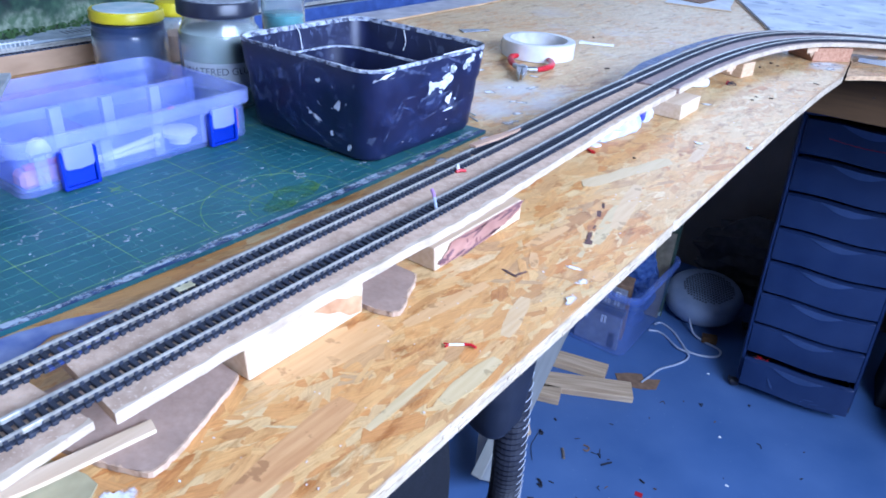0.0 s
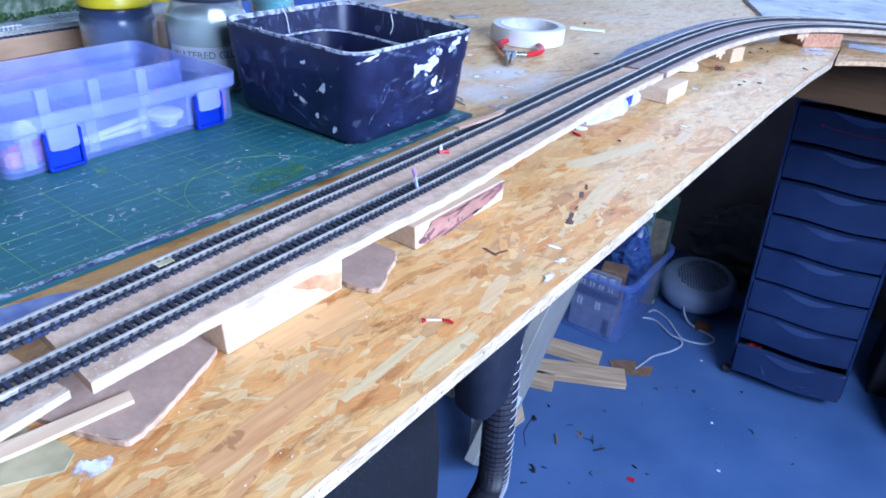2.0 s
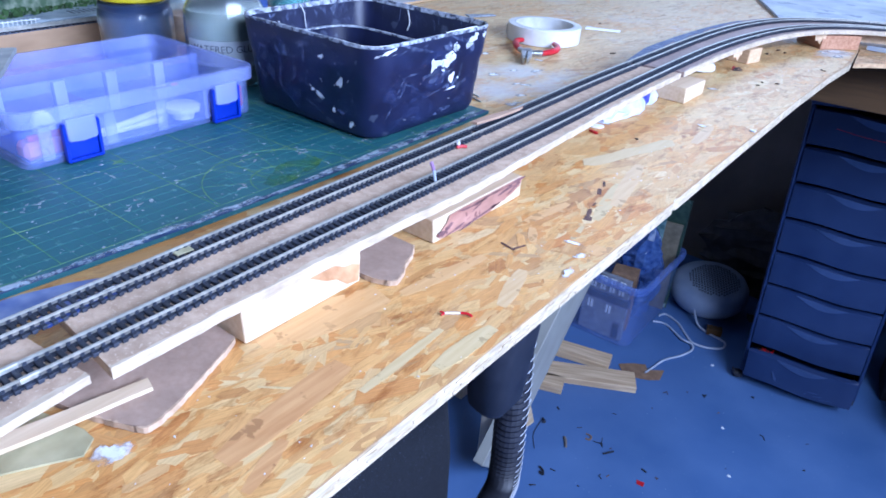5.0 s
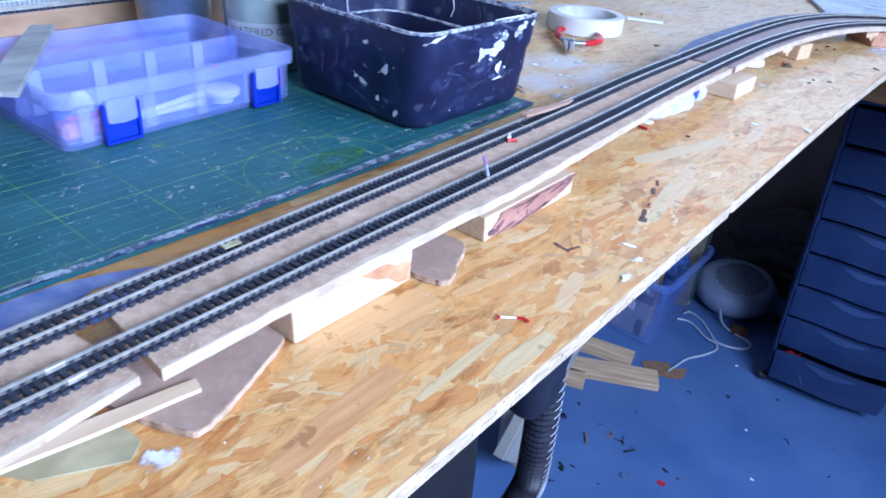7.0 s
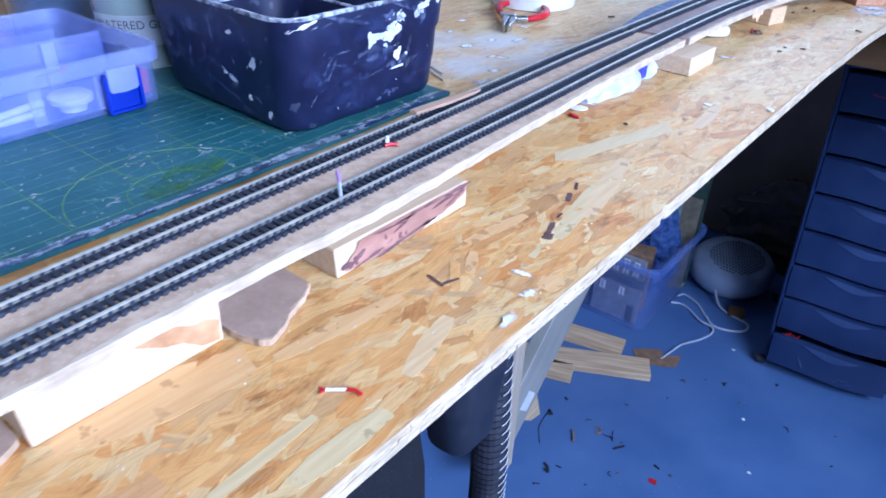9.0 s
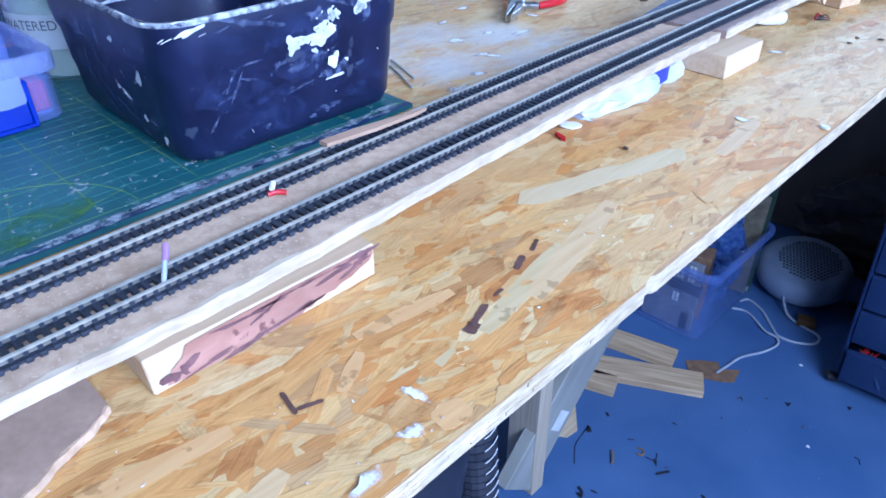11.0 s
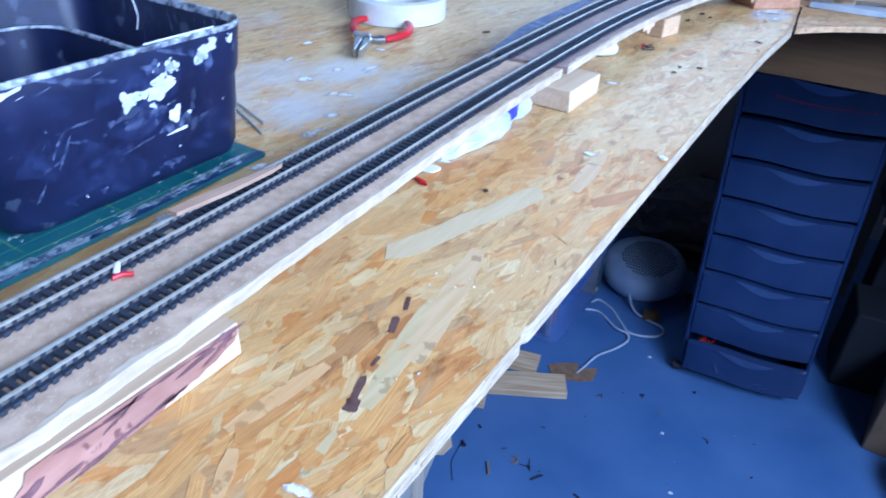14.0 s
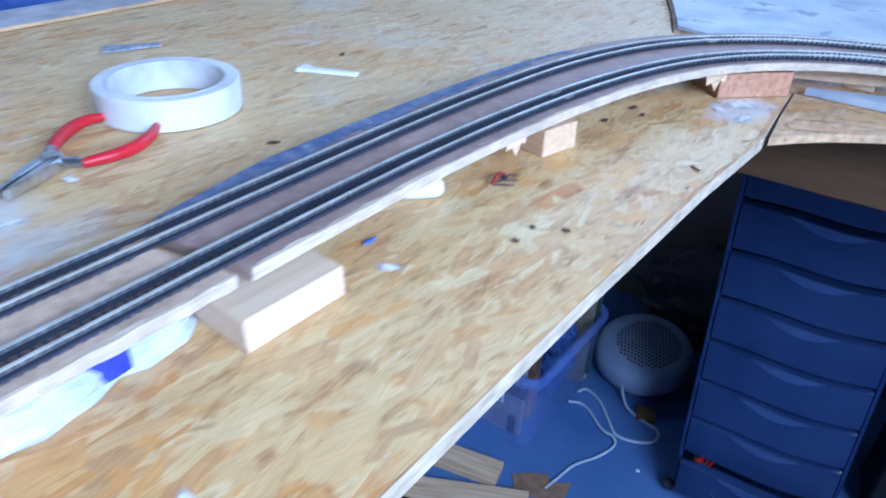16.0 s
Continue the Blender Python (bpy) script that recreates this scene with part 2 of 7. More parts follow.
NAVY_PAINT = mat("spilled_navy_paint", (0.012, 0.022, 0.11), (0.035, 0.06, 0.20), 140, 0.35, bump=0.3)
BLUE_GREY = mat("grey_blue_scenery_board", (0.11, 0.15, 0.26), (0.24, 0.30, 0.42), 40, 0.8, bump=0.5)
PLASTER = mat("white_plastered_board", (0.36, 0.40, 0.46), (0.57, 0.60, 0.65), 18, 0.7, bump=0.6, spots=(0.30, 0.34, 0.42), spot_scale=26, spot_at=0.62, bump_dist=0.003)
GLASS = mat("jar_glass", (0.86, 0.92, 0.95), (0.92, 0.96, 0.98), 10, 0.14, bump=0.06, trans=0.97, rough2=0.24)
JAR_DARK = mat("dark_blue_grey_paint", (0.024, 0.042, 0.105), (0.058, 0.088, 0.18), 30, 0.4, bump=0.1, spots=(0.3, 0.34, 0.4), spot_scale=60, spot_at=0.72)
JAR_MILK = mat("milky_glue", (0.19, 0.23, 0.22), (0.30, 0.34, 0.31), 26, 0.35, bump=0.05)
LABEL = mat("thin_paper_label", (0.42, 0.46, 0.50), (0.52, 0.56, 0.60), 40, 0.6, bump=0.05)
TAN_EDGE = mat("tan_board_edge", (0.34, 0.22, 0.13), (0.50, 0.35, 0.22), 50, 0.75, bump=0.3, stretch=(1, 0.3, 1))
TEAL = mat("teal_liquid", (0.02, 0.10, 0.11), (0.05, 0.17, 0.18), 20, 0.3, bump=0)
YELLOW = mat("yellow_jar_lid", (0.62, 0.52, 0.004), (0.72, 0.62, 0.01), 50, 0.35, bump=0.05)
LID_TOP = mat("blue_white_lid_print", (0.28, 0.52, 0.60), (0.75, 0.82, 0.84), 45, 0.3, bump=0.02)
LID_BLACK = mat("black_jar_lid", (0.012, 0.014, 0.028), (0.03, 0.034, 0.055), 40, 0.3, bump=0.03)
PAPER = mat("white_paper", (0.70, 0.72, 0.74), (0.82, 0.84, 0.86), 60, 0.75, bump=0.1)
INK = mat("grey_ink", (0.06, 0.07, 0.10), (0.10, 0.11, 0.14), 60, 0.7, bump=0)
TISSUE = mat("crumpled_white_bag", (0.44, 0.48, 0.62), (0.62, 0.65, 0.76), 60, 0.5, bump=0.3)
GREY_STICK = mat("weathered_grey_wood", (0.26, 0.28, 0.29), (0.42, 0.43, 0.42), 70, 0.8, bump=0.5, stretch=(1, 0.3, 1), spots=(0.6, 0.62, 0.62), spot_scale=90, spot_at=0.7)
DARK_CHIP = mat("dark_bark_chip", (0.045, 0.027, 0.019), (0.11, 0.066, 0.044), 200, 0.8, bump=0.4)
PAINT_BROWN = mat("smeared_brown_pink_paint", (0.28, 0.135, 0.10), (0.43, 0.24, 0.19), 90, 0.6, bump=0.3, stretch=(1, 0.4, 1), spots=(0.19, 0.085, 0.08), spot_scale=90, spot_at=0.62)
WALL = mat("shed_wall_boards", (0.46, 0.465, 0.475), (0.55, 0.555, 0.56), 4, 0.8, bump=0.1)
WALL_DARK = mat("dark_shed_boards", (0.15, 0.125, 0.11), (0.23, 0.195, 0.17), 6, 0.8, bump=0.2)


def backscene_mat():
    """A printed country scene: hedges and trees over a pale field."""
    m, n, l, b = nodes_of("printed_backscene")
    tc = n.new("ShaderNodeTexCoord")
    a = n.new("ShaderNodeTexNoise")
    a.inputs["Scale"].default_value, a.inputs["Detail"].default_value = 55, 10
    l.new(tc.outputs["Object"], a.inputs[0])
    tree = ramp(n, [(0.35, (0.006, 0.016, 0.016)), (0.52, (0.016, 0.042, 0.028)), (0.7, (0.06, 0.11, 0.06))])
    l.new(a.outputs[0], tree.inputs[0])
    c = n.new("ShaderNodeTexNoise")
    c.inputs["Scale"].default_value, c.inputs["Detail"].default_value = 130, 6
    l.new(tc.outputs["Object"], c.inputs[0])
    field = ramp(n, [(0.4, (0.08, 0.13, 0.07)), (0.65, (0.26, 0.30, 0.22))])
    l.new(c.outputs[0], field.inputs[0])
    sep = n.new("ShaderNodeSeparateXYZ")
    l.new(tc.outputs["Object"], sep.inputs[0])
    w = n.new("ShaderNodeTexNoise")
    w.inputs["Scale"].default_value = 14
    l.new(tc.outputs["Object"], w.inputs[0])
    ad = n.new("ShaderNodeMath")
    ad.operation = "MULTIPLY_ADD"
    l.new(w.outputs[0], ad.inputs[0])
    ad.inputs[1].default_value = 0.09
    l.new(sep.outputs[2], ad.inputs[2])
    sel = ramp(n, [(0.062, (0, 0, 0)), (0.075, (1, 1, 1))])
    l.new(ad.outputs[0], sel.inputs[0])
    mx = n.new("ShaderNodeMix")
    mx.data_type = "RGBA"
    l.new(sel.outputs[0], mx.inputs[0]), l.new(field.outputs[0], mx.inputs[6]), l.new(tree.outputs[0], mx.inputs[7])
    l.new(mx.outputs[2], b.inputs["Base Color"])
    b.inputs["Roughness"].default_value = 0.5
    return m


BACKSCENE = backscene_mat()


def wash_mat(name, c1, c2, most=0.6, scale=90):
    """Thin dried paint that breaks up into grain and fades out to its rim."""
    m = mat(name, c1, c2, scale, 0.55, bump=0.2)
    n, l = m.node_tree.nodes, m.node_tree.links
    tc = n.new("ShaderNodeTexCoord")
    ds = n.new("ShaderNodeVectorMath")
    ds.operation = "DISTANCE"
    fl = n.new("ShaderNodeVectorMath")
    fl.operation = "MULTIPLY"
    l.new(tc.outputs["Generated"], fl.inputs[0])
    fl.inputs[1].default_value = (1, 1, 0)
    l.new(fl.outputs[0], ds.inputs[0])
    ds.inputs[1].default_value = (0.5, 0.5, 0)
    no = n.new("ShaderNodeTexNoise")
    no.inputs["Scale"].default_value, no.inputs["Detail"].default_value, no.inputs["Roughness"].default_value = scale, 9, 0.7
    l.new(tc.outputs["Object"], no.inputs[0])
    ad = n.new("ShaderNodeMath")
    ad.operation = "MULTIPLY_ADD"
    l.new(ds.outputs["Value"], ad.inputs[0])
    ad.inputs[1].default_value = -0.75
    l.new(no.outputs[0], ad.inputs[2])
    r = ramp(n, [(0.17, (0, 0, 0)), (0.38, (most, most, most))])
    l.new(ad.outputs[0], r.inputs[0])
    l.new(r.outputs[0], n["Principled BSDF"].inputs["Alpha"])
    return m


def veil_mat(name, c1, c2, most, scale, low=0.40, high=0.62):
    """A film of dried paint, worn through in grains; also used for painted haze."""
    m = mat(name, c1, c2, scale, 0.5, bump=0.2)
    n, l = m.node_tree.nodes, m.node_tree.links
    tc, no = n.new("ShaderNodeTexCoord"), n.new("ShaderNodeTexNoise")
    no.inputs["Scale"].default_value, no.inputs["Detail"].default_value, no.inputs["Roughness"].default_value = scale, 7, 0.65
    l.new(tc.outputs["Object"], no.inputs[0])
    r = ramp(n, [(low, (0, 0, 0)), (high, (most, most, most))])
    l.new(no.outputs[0], r.inputs[0]), l.new(r.outputs[0], n["Principled BSDF"].inputs["Alpha"])
    return m


TUB_VEIL = veil_mat("worn_paint_film", (0.17, 0.22, 0.48), (0.32, 0.38, 0.64), 0.36, 170)
# Haze over the black plastic, put on as pale see-through films.
TUB_HAZE = veil_mat("faint_painted_haze", (0.06, 0.09, 0.30), (0.12, 0.16, 0.42), 0.15, 55, 0.42, 0.70)
TUB_RIM = veil_mat("paint_worn_rim", (0.34, 0.38, 0.50), (0.58, 0.62, 0.72), 0.85, 120, 0.34, 0.58)
MAT_SCUFF = veil_mat("worn_border_scuff", (0.36, 0.44, 0.56), (0.54, 0.61, 0.70), 0.62, 150, 0.38, 0.56)
TUB_SPLASH = veil_mat("dried_paint_splash", (0.62, 0.66, 0.74), (0.80, 0.82, 0.88), 1.0, 150, 0.16, 0.36)
SPOT = wash_mat("dried_paint_spot", (0.70, 0.71, 0.73), (0.80, 0.81, 0.83), 1.0, 110)


# ---------------------------------------------------------------- mesh helpers
def finish(name, bm, material, parent=None, label="", smooth=False, m=None):
    me = bpy.data.meshes.new(name)
    bmesh.ops.recalc_face_normals(bm, faces=bm.faces[:])
    bm.to_mesh(me)
    bm.free()
    for one in material if isinstance(material, (list, tuple)) else [material]:
        me.materials.append(one)
    if smooth:
        me.polygons.foreach_set("use_smooth", [True] * len(me.polygons))
        me.set_sharp_from_angle(angle=radians(38))
    ob = new(name, me)
    if parent is not None:
        ob.parent = parent
    if m is not None:
        ob.matrix_basis = m
    if label:
        ob["label"] = label
    return ob


def part(name, bm, material, parent, label="", smooth=False, m=None):
    return finish(name, bm, material, parent, label, smooth, m)


def thing(name, label, category, m=None, group="", kind=""):
    ob = new(name)
    ob.empty_display_size = 0.02
    if m is not None:
        ob.matrix_world = m
    return tagged(ob, label, category, group, kind)


def box(bm, x0, x1, y0, y1, z0, z1, bevel=0.0, seg=1, wobble=0.0):
    vs = [bm.verts.new((x + random.uniform(-wobble, wobble), y + random.uniform(-wobble, wobble), z)) for x in (x0, x1) for y in (y0, y1) for z in (z0, z1)]
    fs = [bm.faces.new([vs[i] for i in f]) for f in ((0, 1, 3, 2), (4, 6, 7, 5), (0, 4, 5, 1), (2, 3, 7, 6), (0, 2, 6, 4), (1, 5, 7, 3))]
    if bevel:
        es = list({e for f in fs for e in f.edges})
        bmesh.ops.bevel(bm, geom=es, offset=bevel, segments=seg, profile=0.5, affect="EDGES")
    return bm


def prism(bm, poly, z0, z1, bevel=0.0):
    lo = [bm.verts.new((x, y, z0)) for x, y in poly]
    hi = [bm.verts.new((x, y, z1)) for x, y in poly]
    k = len(poly)
    top = bm.faces.new(hi)
    bm.faces.new(lo[::-1])
    for i in range(k):
        bm.faces.new((lo[i], lo[(i + 1) % k], hi[(i + 1) % k], hi[i]))
    if bevel:
        bmesh.ops.bevel(bm, geom=list(top.edges), offset=bevel, segments=1, affect="EDGES")
    return bm


def lathe(bm, profile, seg=40, cx=0, cy=0, close=False):
    rings = []
    for r, z in profile:
        rings.append([bm.verts.new((cx + r * math.cos(2 * math.pi * i / seg), cy + r * math.sin(2 * math.pi * i / seg), z)) for i in range(seg)])
    loops = list(zip(rings, rings[1:])) + ([(rings[-1], rings[0])] if close else [])
    for a, b in loops:
        for i in range(seg):
            bm.faces.new((a[i], a[(i + 1) % seg], b[(i + 1) % seg], b[i]))
    if not close:
        for ring in (rings[0], rings[-1]):
            bm.faces.new(ring)
    return bm


def catmull(pts, n=12):
    pts = [Vector(p) for p in pts]
    out = []
    for i in range(len(pts) - 1):
        p0, p1, p2, p3 = pts[max(i - 1, 0)], pts[i], pts[i + 1], pts[min(i + 2, len(pts) - 1)]
        for k in range(n):
            t = k / n
            out.append(0.5 * (2 * p1 + (p2 - p0) * t + (2 * p0 - 5 * p1 + 4 * p2 - p3) * t * t + (3 * p1 - p0 - 3 * p2 + p3) * t ** 3))
    out.append(pts[-1])
    return out


def tube(bm, pts, r, seg=8, rib=None):
    """A tube along a line; rib(i) scales the radius from ring to ring."""
    pts = [Vector(p) for p in pts]
    side = Vector((0.31, 0.17, 0.93))
    rings = []
    for i, p in enumerate(pts):
        d = (pts[min(i + 1, len(pts) - 1)] - pts[max(i - 1, 0)]).normalized()
        u = d.cross(side)
        u = (u if u.length > 0.05 else d.cross(Vector((1, 0, 0)))).normalized()
        v = d.cross(u)
        rr = r * (rib(i) if rib else 1)
        rings.append([bm.verts.new(p + rr * (math.cos(2 * math.pi * k / seg) * u + math.sin(2 * math.pi * k / seg) * v)) for k in range(seg)])
    for a, b in zip(rings, rings[1:]):
        for k in range(seg):
            bm.faces.new((a[k], a[(k + 1) % seg], b[(k + 1) % seg], b[k]))
    bm.faces.new(rings[0]), bm.faces.new(rings[-1])
    return bm


def rounded(w, d, r, n=6):
    out = []
    for cx, cy, a0 in ((w / 2 - r, d / 2 - r, 0), (-w / 2 + r, d / 2 - r, 90), (-w / 2 + r, -d / 2 + r, 180), (w / 2 - r, -d / 2 + r, 270)):
        for k in range(n + 1):
            a = radians(a0 + 90 * k / n)
            out.append((cx + r * math.cos(a), cy + r * math.sin(a)))
    return out


def loft(bm, levels, caps=True):
    """Rounded rectangles (w, d, r, z), one over another."""
    rings = [[bm.verts.new((x, y, z)) for x, y in rounded(w, d, r)] for w, d, r, z in levels]
    k = len(rings[0])
    for a, b in zip(rings, rings[1:]):
        for i in range(k):
            bm.faces.new((a[i], a[(i + 1) % k], b[(i + 1) % k], b[i]))
    if caps:
        bm.faces.new(rings[0]), bm.faces.new(rings[-1])
    return bm


def blob(n=14, rx=0.01, ry=0.01, rough=0.3, rnd=random):
    """The outline of an uneven splash."""
    ph = [rnd.uniform(0, 6.28) for _ in range(4)]
    out = []
    for i in range(n):
        a = 2 * math.pi * i / n
        k = 1 + rough * (0.5 * math.sin(2 * a + ph[0]) + 0.35 * math.sin(3 * a + ph[1]) + 0.3 * math.sin(5 * a + ph[2]) + 0.2 * math.sin(7 * a + ph[3]))
        out.append((rx * k * math.cos(a), ry * k * math.sin(a)))
    return out


def turned(poly, deg, x, y):
    c, s = math.cos(radians(deg)), math.sin(radians(deg))
    return [(x + c * a - s * b, y + s * a + c * b) for a, b in poly]


def inside(p, poly):
    x, y = p
    hit = False
    for (x1, y1), (x2, y2) in zip(poly, poly[1:] + poly[:1]):
        if (y1 > y) != (y2 > y) and x < (x2 - x1) * (y - y1) / (y2 - y1) + x1:
            hit = not hit
    return hit


TOP = 0.900     # the bench
MATZ = TOP + 0.0035
BEDTOP = 0.9295
BEDLOW = 0.9238

# ---------------------------------------------------------------- the shed
def structure(name, bm, material, label="", category="structure"):
    return tagged(finish(name, bm, material), label, category, kind="structure")


structure("floor", box(bmesh.new(), -0.95, 1.35, -2.3, 2.1, -0.08, 0.0), FLOOR, "worn blue-painted shed floor", "floor")
structure("wall_west", box(bmesh.new(), -1.03, -0.95, -2.3, 2.1, -0.08, 2.3), WALL, "plain pale shed wall behind the bench", "wall")
VX0, VX1, VZ0, VZ1 = -0.98, 0.38, 1.36, 1.96
bm = bmesh.new()
box(bm, -1.03, 1.43, 2.1, 2.18, -0.08, VZ0)
box(bm, -1.03, 1.43, 2.1, 2.18, VZ1, 2.3)
box(bm, -1.03, VX0, 2.1, 2.18, VZ0, VZ1)
box(bm, VX1, 1.43, 2.1, 2.18, VZ0, VZ1)
structure("wall_north", bm, WALL, "pale shed wall with a window at the end of the bench", "wall")
# Out of view; its dark boards hold back bounce onto south-facing sides.
structure("wall_south", box(bmesh.new(), -1.03, 1.43, -2.38, -2.3, -0.08, 2.3), WALL_DARK, "unseen shed wall, dark brown to cut fill light from the south", "wall")
bm = bmesh.new()
WY0, WY1, WZ0, WZ1 = -1.0, 0.60, 1.26, 2.02
box(bm, 1.35, 1.43, -2.3, 2.1, -0.08, WZ0)
box(bm, 1.35, 1.43, -2.3, 2.1, WZ1, 2.3)
box(bm, 1.35, 1.43, -2.3, WY0, WZ0, WZ1)
box(bm, 1.35, 1.43, WY1, 2.1, WZ0, WZ1)
structure("wall_east", bm, WALL, "grey shed wall with a wide window", "wall")
# Ceiling is never seen, and dark only to reduce the fill.
structure("ceiling", box(bmesh.new(), -1.03, 1.43, -2.38, 2.18, 2.3, 2.36), WALL_DARK, "unseen shed ceiling, dark to cut fill light from above", "ceiling")
win = thing("window_1", "wide window with a white wooden frame", "window", kind="structure")
for y in (WY0, (WY0 + WY1) / 2 - 0.02, WY1 - 0.04):
    part("window_frame", box(bmesh.new(), 1.365, 1.415, y, y + 0.04, WZ0, WZ1), PAPER, win)
for z in (WZ0, WZ1 - 0.04):
    part("window_frame", box(bmesh.new(), 1.367, 1.413, WY0 + 0.04, WY1 - 0.04, z, z + 0.04), PAPER, win)

win2 = thing("window_2", "window at the bench end with a white wooden frame", "window", kind="structure")
for x in (VX0, (VX0 + VX1) / 2 - 0.02, VX1 - 0.04):
    part("window_frame", box(bmesh.new(), x, x + 0.04, 2.115, 2.165, VZ0, VZ1), PAPER, win2)
for z in (VZ0, VZ1 - 0.04):
    part("window_frame", box(bmesh.new(), VX0 + 0.04, VX1 - 0.04, 2.117, 2.163, z, z + 0.04), PAPER, win2)

# ---------------------------------------------------------------- the bench
SEAM = [(-0.001, 0.668), (-0.006, 0.72), (-0.012, 0.785), (-0.09, 0.85), (-0.166, 0.905), (-0.20, 0.985), (-0.27, 1.13), (-0.34, 1.28), (-0.42, 1.46)]
GAP = 0.0022
NOTCH = [(-0.006, 0.019), (-0.0074, 0.0200), (-0.0088, 0.0225), (-0.0084, 0.0265), (-0.0070, 0.0285), (-0.0066, 0.032), (-0.0078, 0.2), (-0.0085, 0.40), (-0.006, 0.56)]     # a corner torn out of the front edge
BOARD1 = [(-0.006, -1.5)] + NOTCH + SEAM + [(-0.94, 1.46), (-0.94, -1.5)]
INNER = [(0.0, 0.668), (0.014, 0.686), (0.032, 0.705), (0.055, 0.724), (0.08, 0.742), (0.105, 0.755), (0.14, 0.768), (0.2, 0.778), (0.35, 0.785), (1.0, 0.79)]
BOARD2 = [(x + GAP, y + GAP * 0.6) for x, y in INNER] + [(1.0, 2.08), (-0.42, 2.08)] + [(x + GAP, y + GAP * 0.3) for x, y in SEAM[:0:-1]]


# thin paint washed over the sheet: x, y, half sizes, turn, strength
WASHES = [(-0.262, 0.16, 0.050, 0.068, 20, 1.0), (-0.29, 0.245, 0.055, 0.060, 0, 1.0), (-0.235, 0.215, 0.030, 0.058, 10, 1.0), (-0.31, 0.13, 0.045, 0.055, 40, 0.9), (-0.50, 0.16, 0.06, 0.06, 20, 0.6), (-0.33, 0.20, 0.055, 0.09, -20, 0.85), (-0.245, 0.27, 0.035, 0.06, 0, 0.8), (-0.46, 0.31, 0.06, 0.08, 20, 0.6), (-0.40, 0.30, 0.06, 0.05, 30, 0.45), (-0.44, 0.62, 0.08, 0.06, 0, 0.5), (-0.52, 0.75, 0.07, 0.10, 20, 0.6), (-0.30, 0.52, 0.06, 0.06, 0, 0.4), (-0.36, 0.68, 0.09, 0.08, 10, 0.5), (-0.25, 0.68, 0.06, 0.06, 10, 0.45), (-0.032, 0.715, 0.034, 0.055, -15, 1.3)]


def washed(x, y):
    best = 0.0
    for cx, cy, a, b, deg, much in WASHES:
        if abs(x - cx) > 0.11 or abs(y - cy) > 0.11:
            continue
        c, q = math.cos(radians(deg)), math.sin(radians(deg))
        u, v = ((x - cx) * c + (y - cy) * q) / a, (-(x - cx) * q + (y - cy) * c) / b
        best = max(best, much * min(1.0, 1.6 * (1.0 - min(1.0, math.hypot(u, v)))))
    return best


def strand_mesh(name, verts, faces, uvs, stains, far_pale, tones, parent):
    """One mesh of strands, with the stain, far paleness, tone and wash of each."""
    me = bpy.data.meshes.new(name)
    me.from_pydata(verts, [], faces)
    me.uv_layers.new(name="UVMap").data.foreach_set("uv", [c for p in uvs for c in p])
    for key, values in (("stain", stains), ("far_pale", far_pale), ("tone", tones)):
        me.attributes.new(key, "FLOAT", "FACE").data.foreach_set("value", values)
    me.attributes.new("wash", "FLOAT", "POINT").data.foreach_set("value", [washed(x, y) for x, y, z in verts])
    me.materials.append(OSB)
    ob = new(name, me)
    ob.parent = parent
    return ob


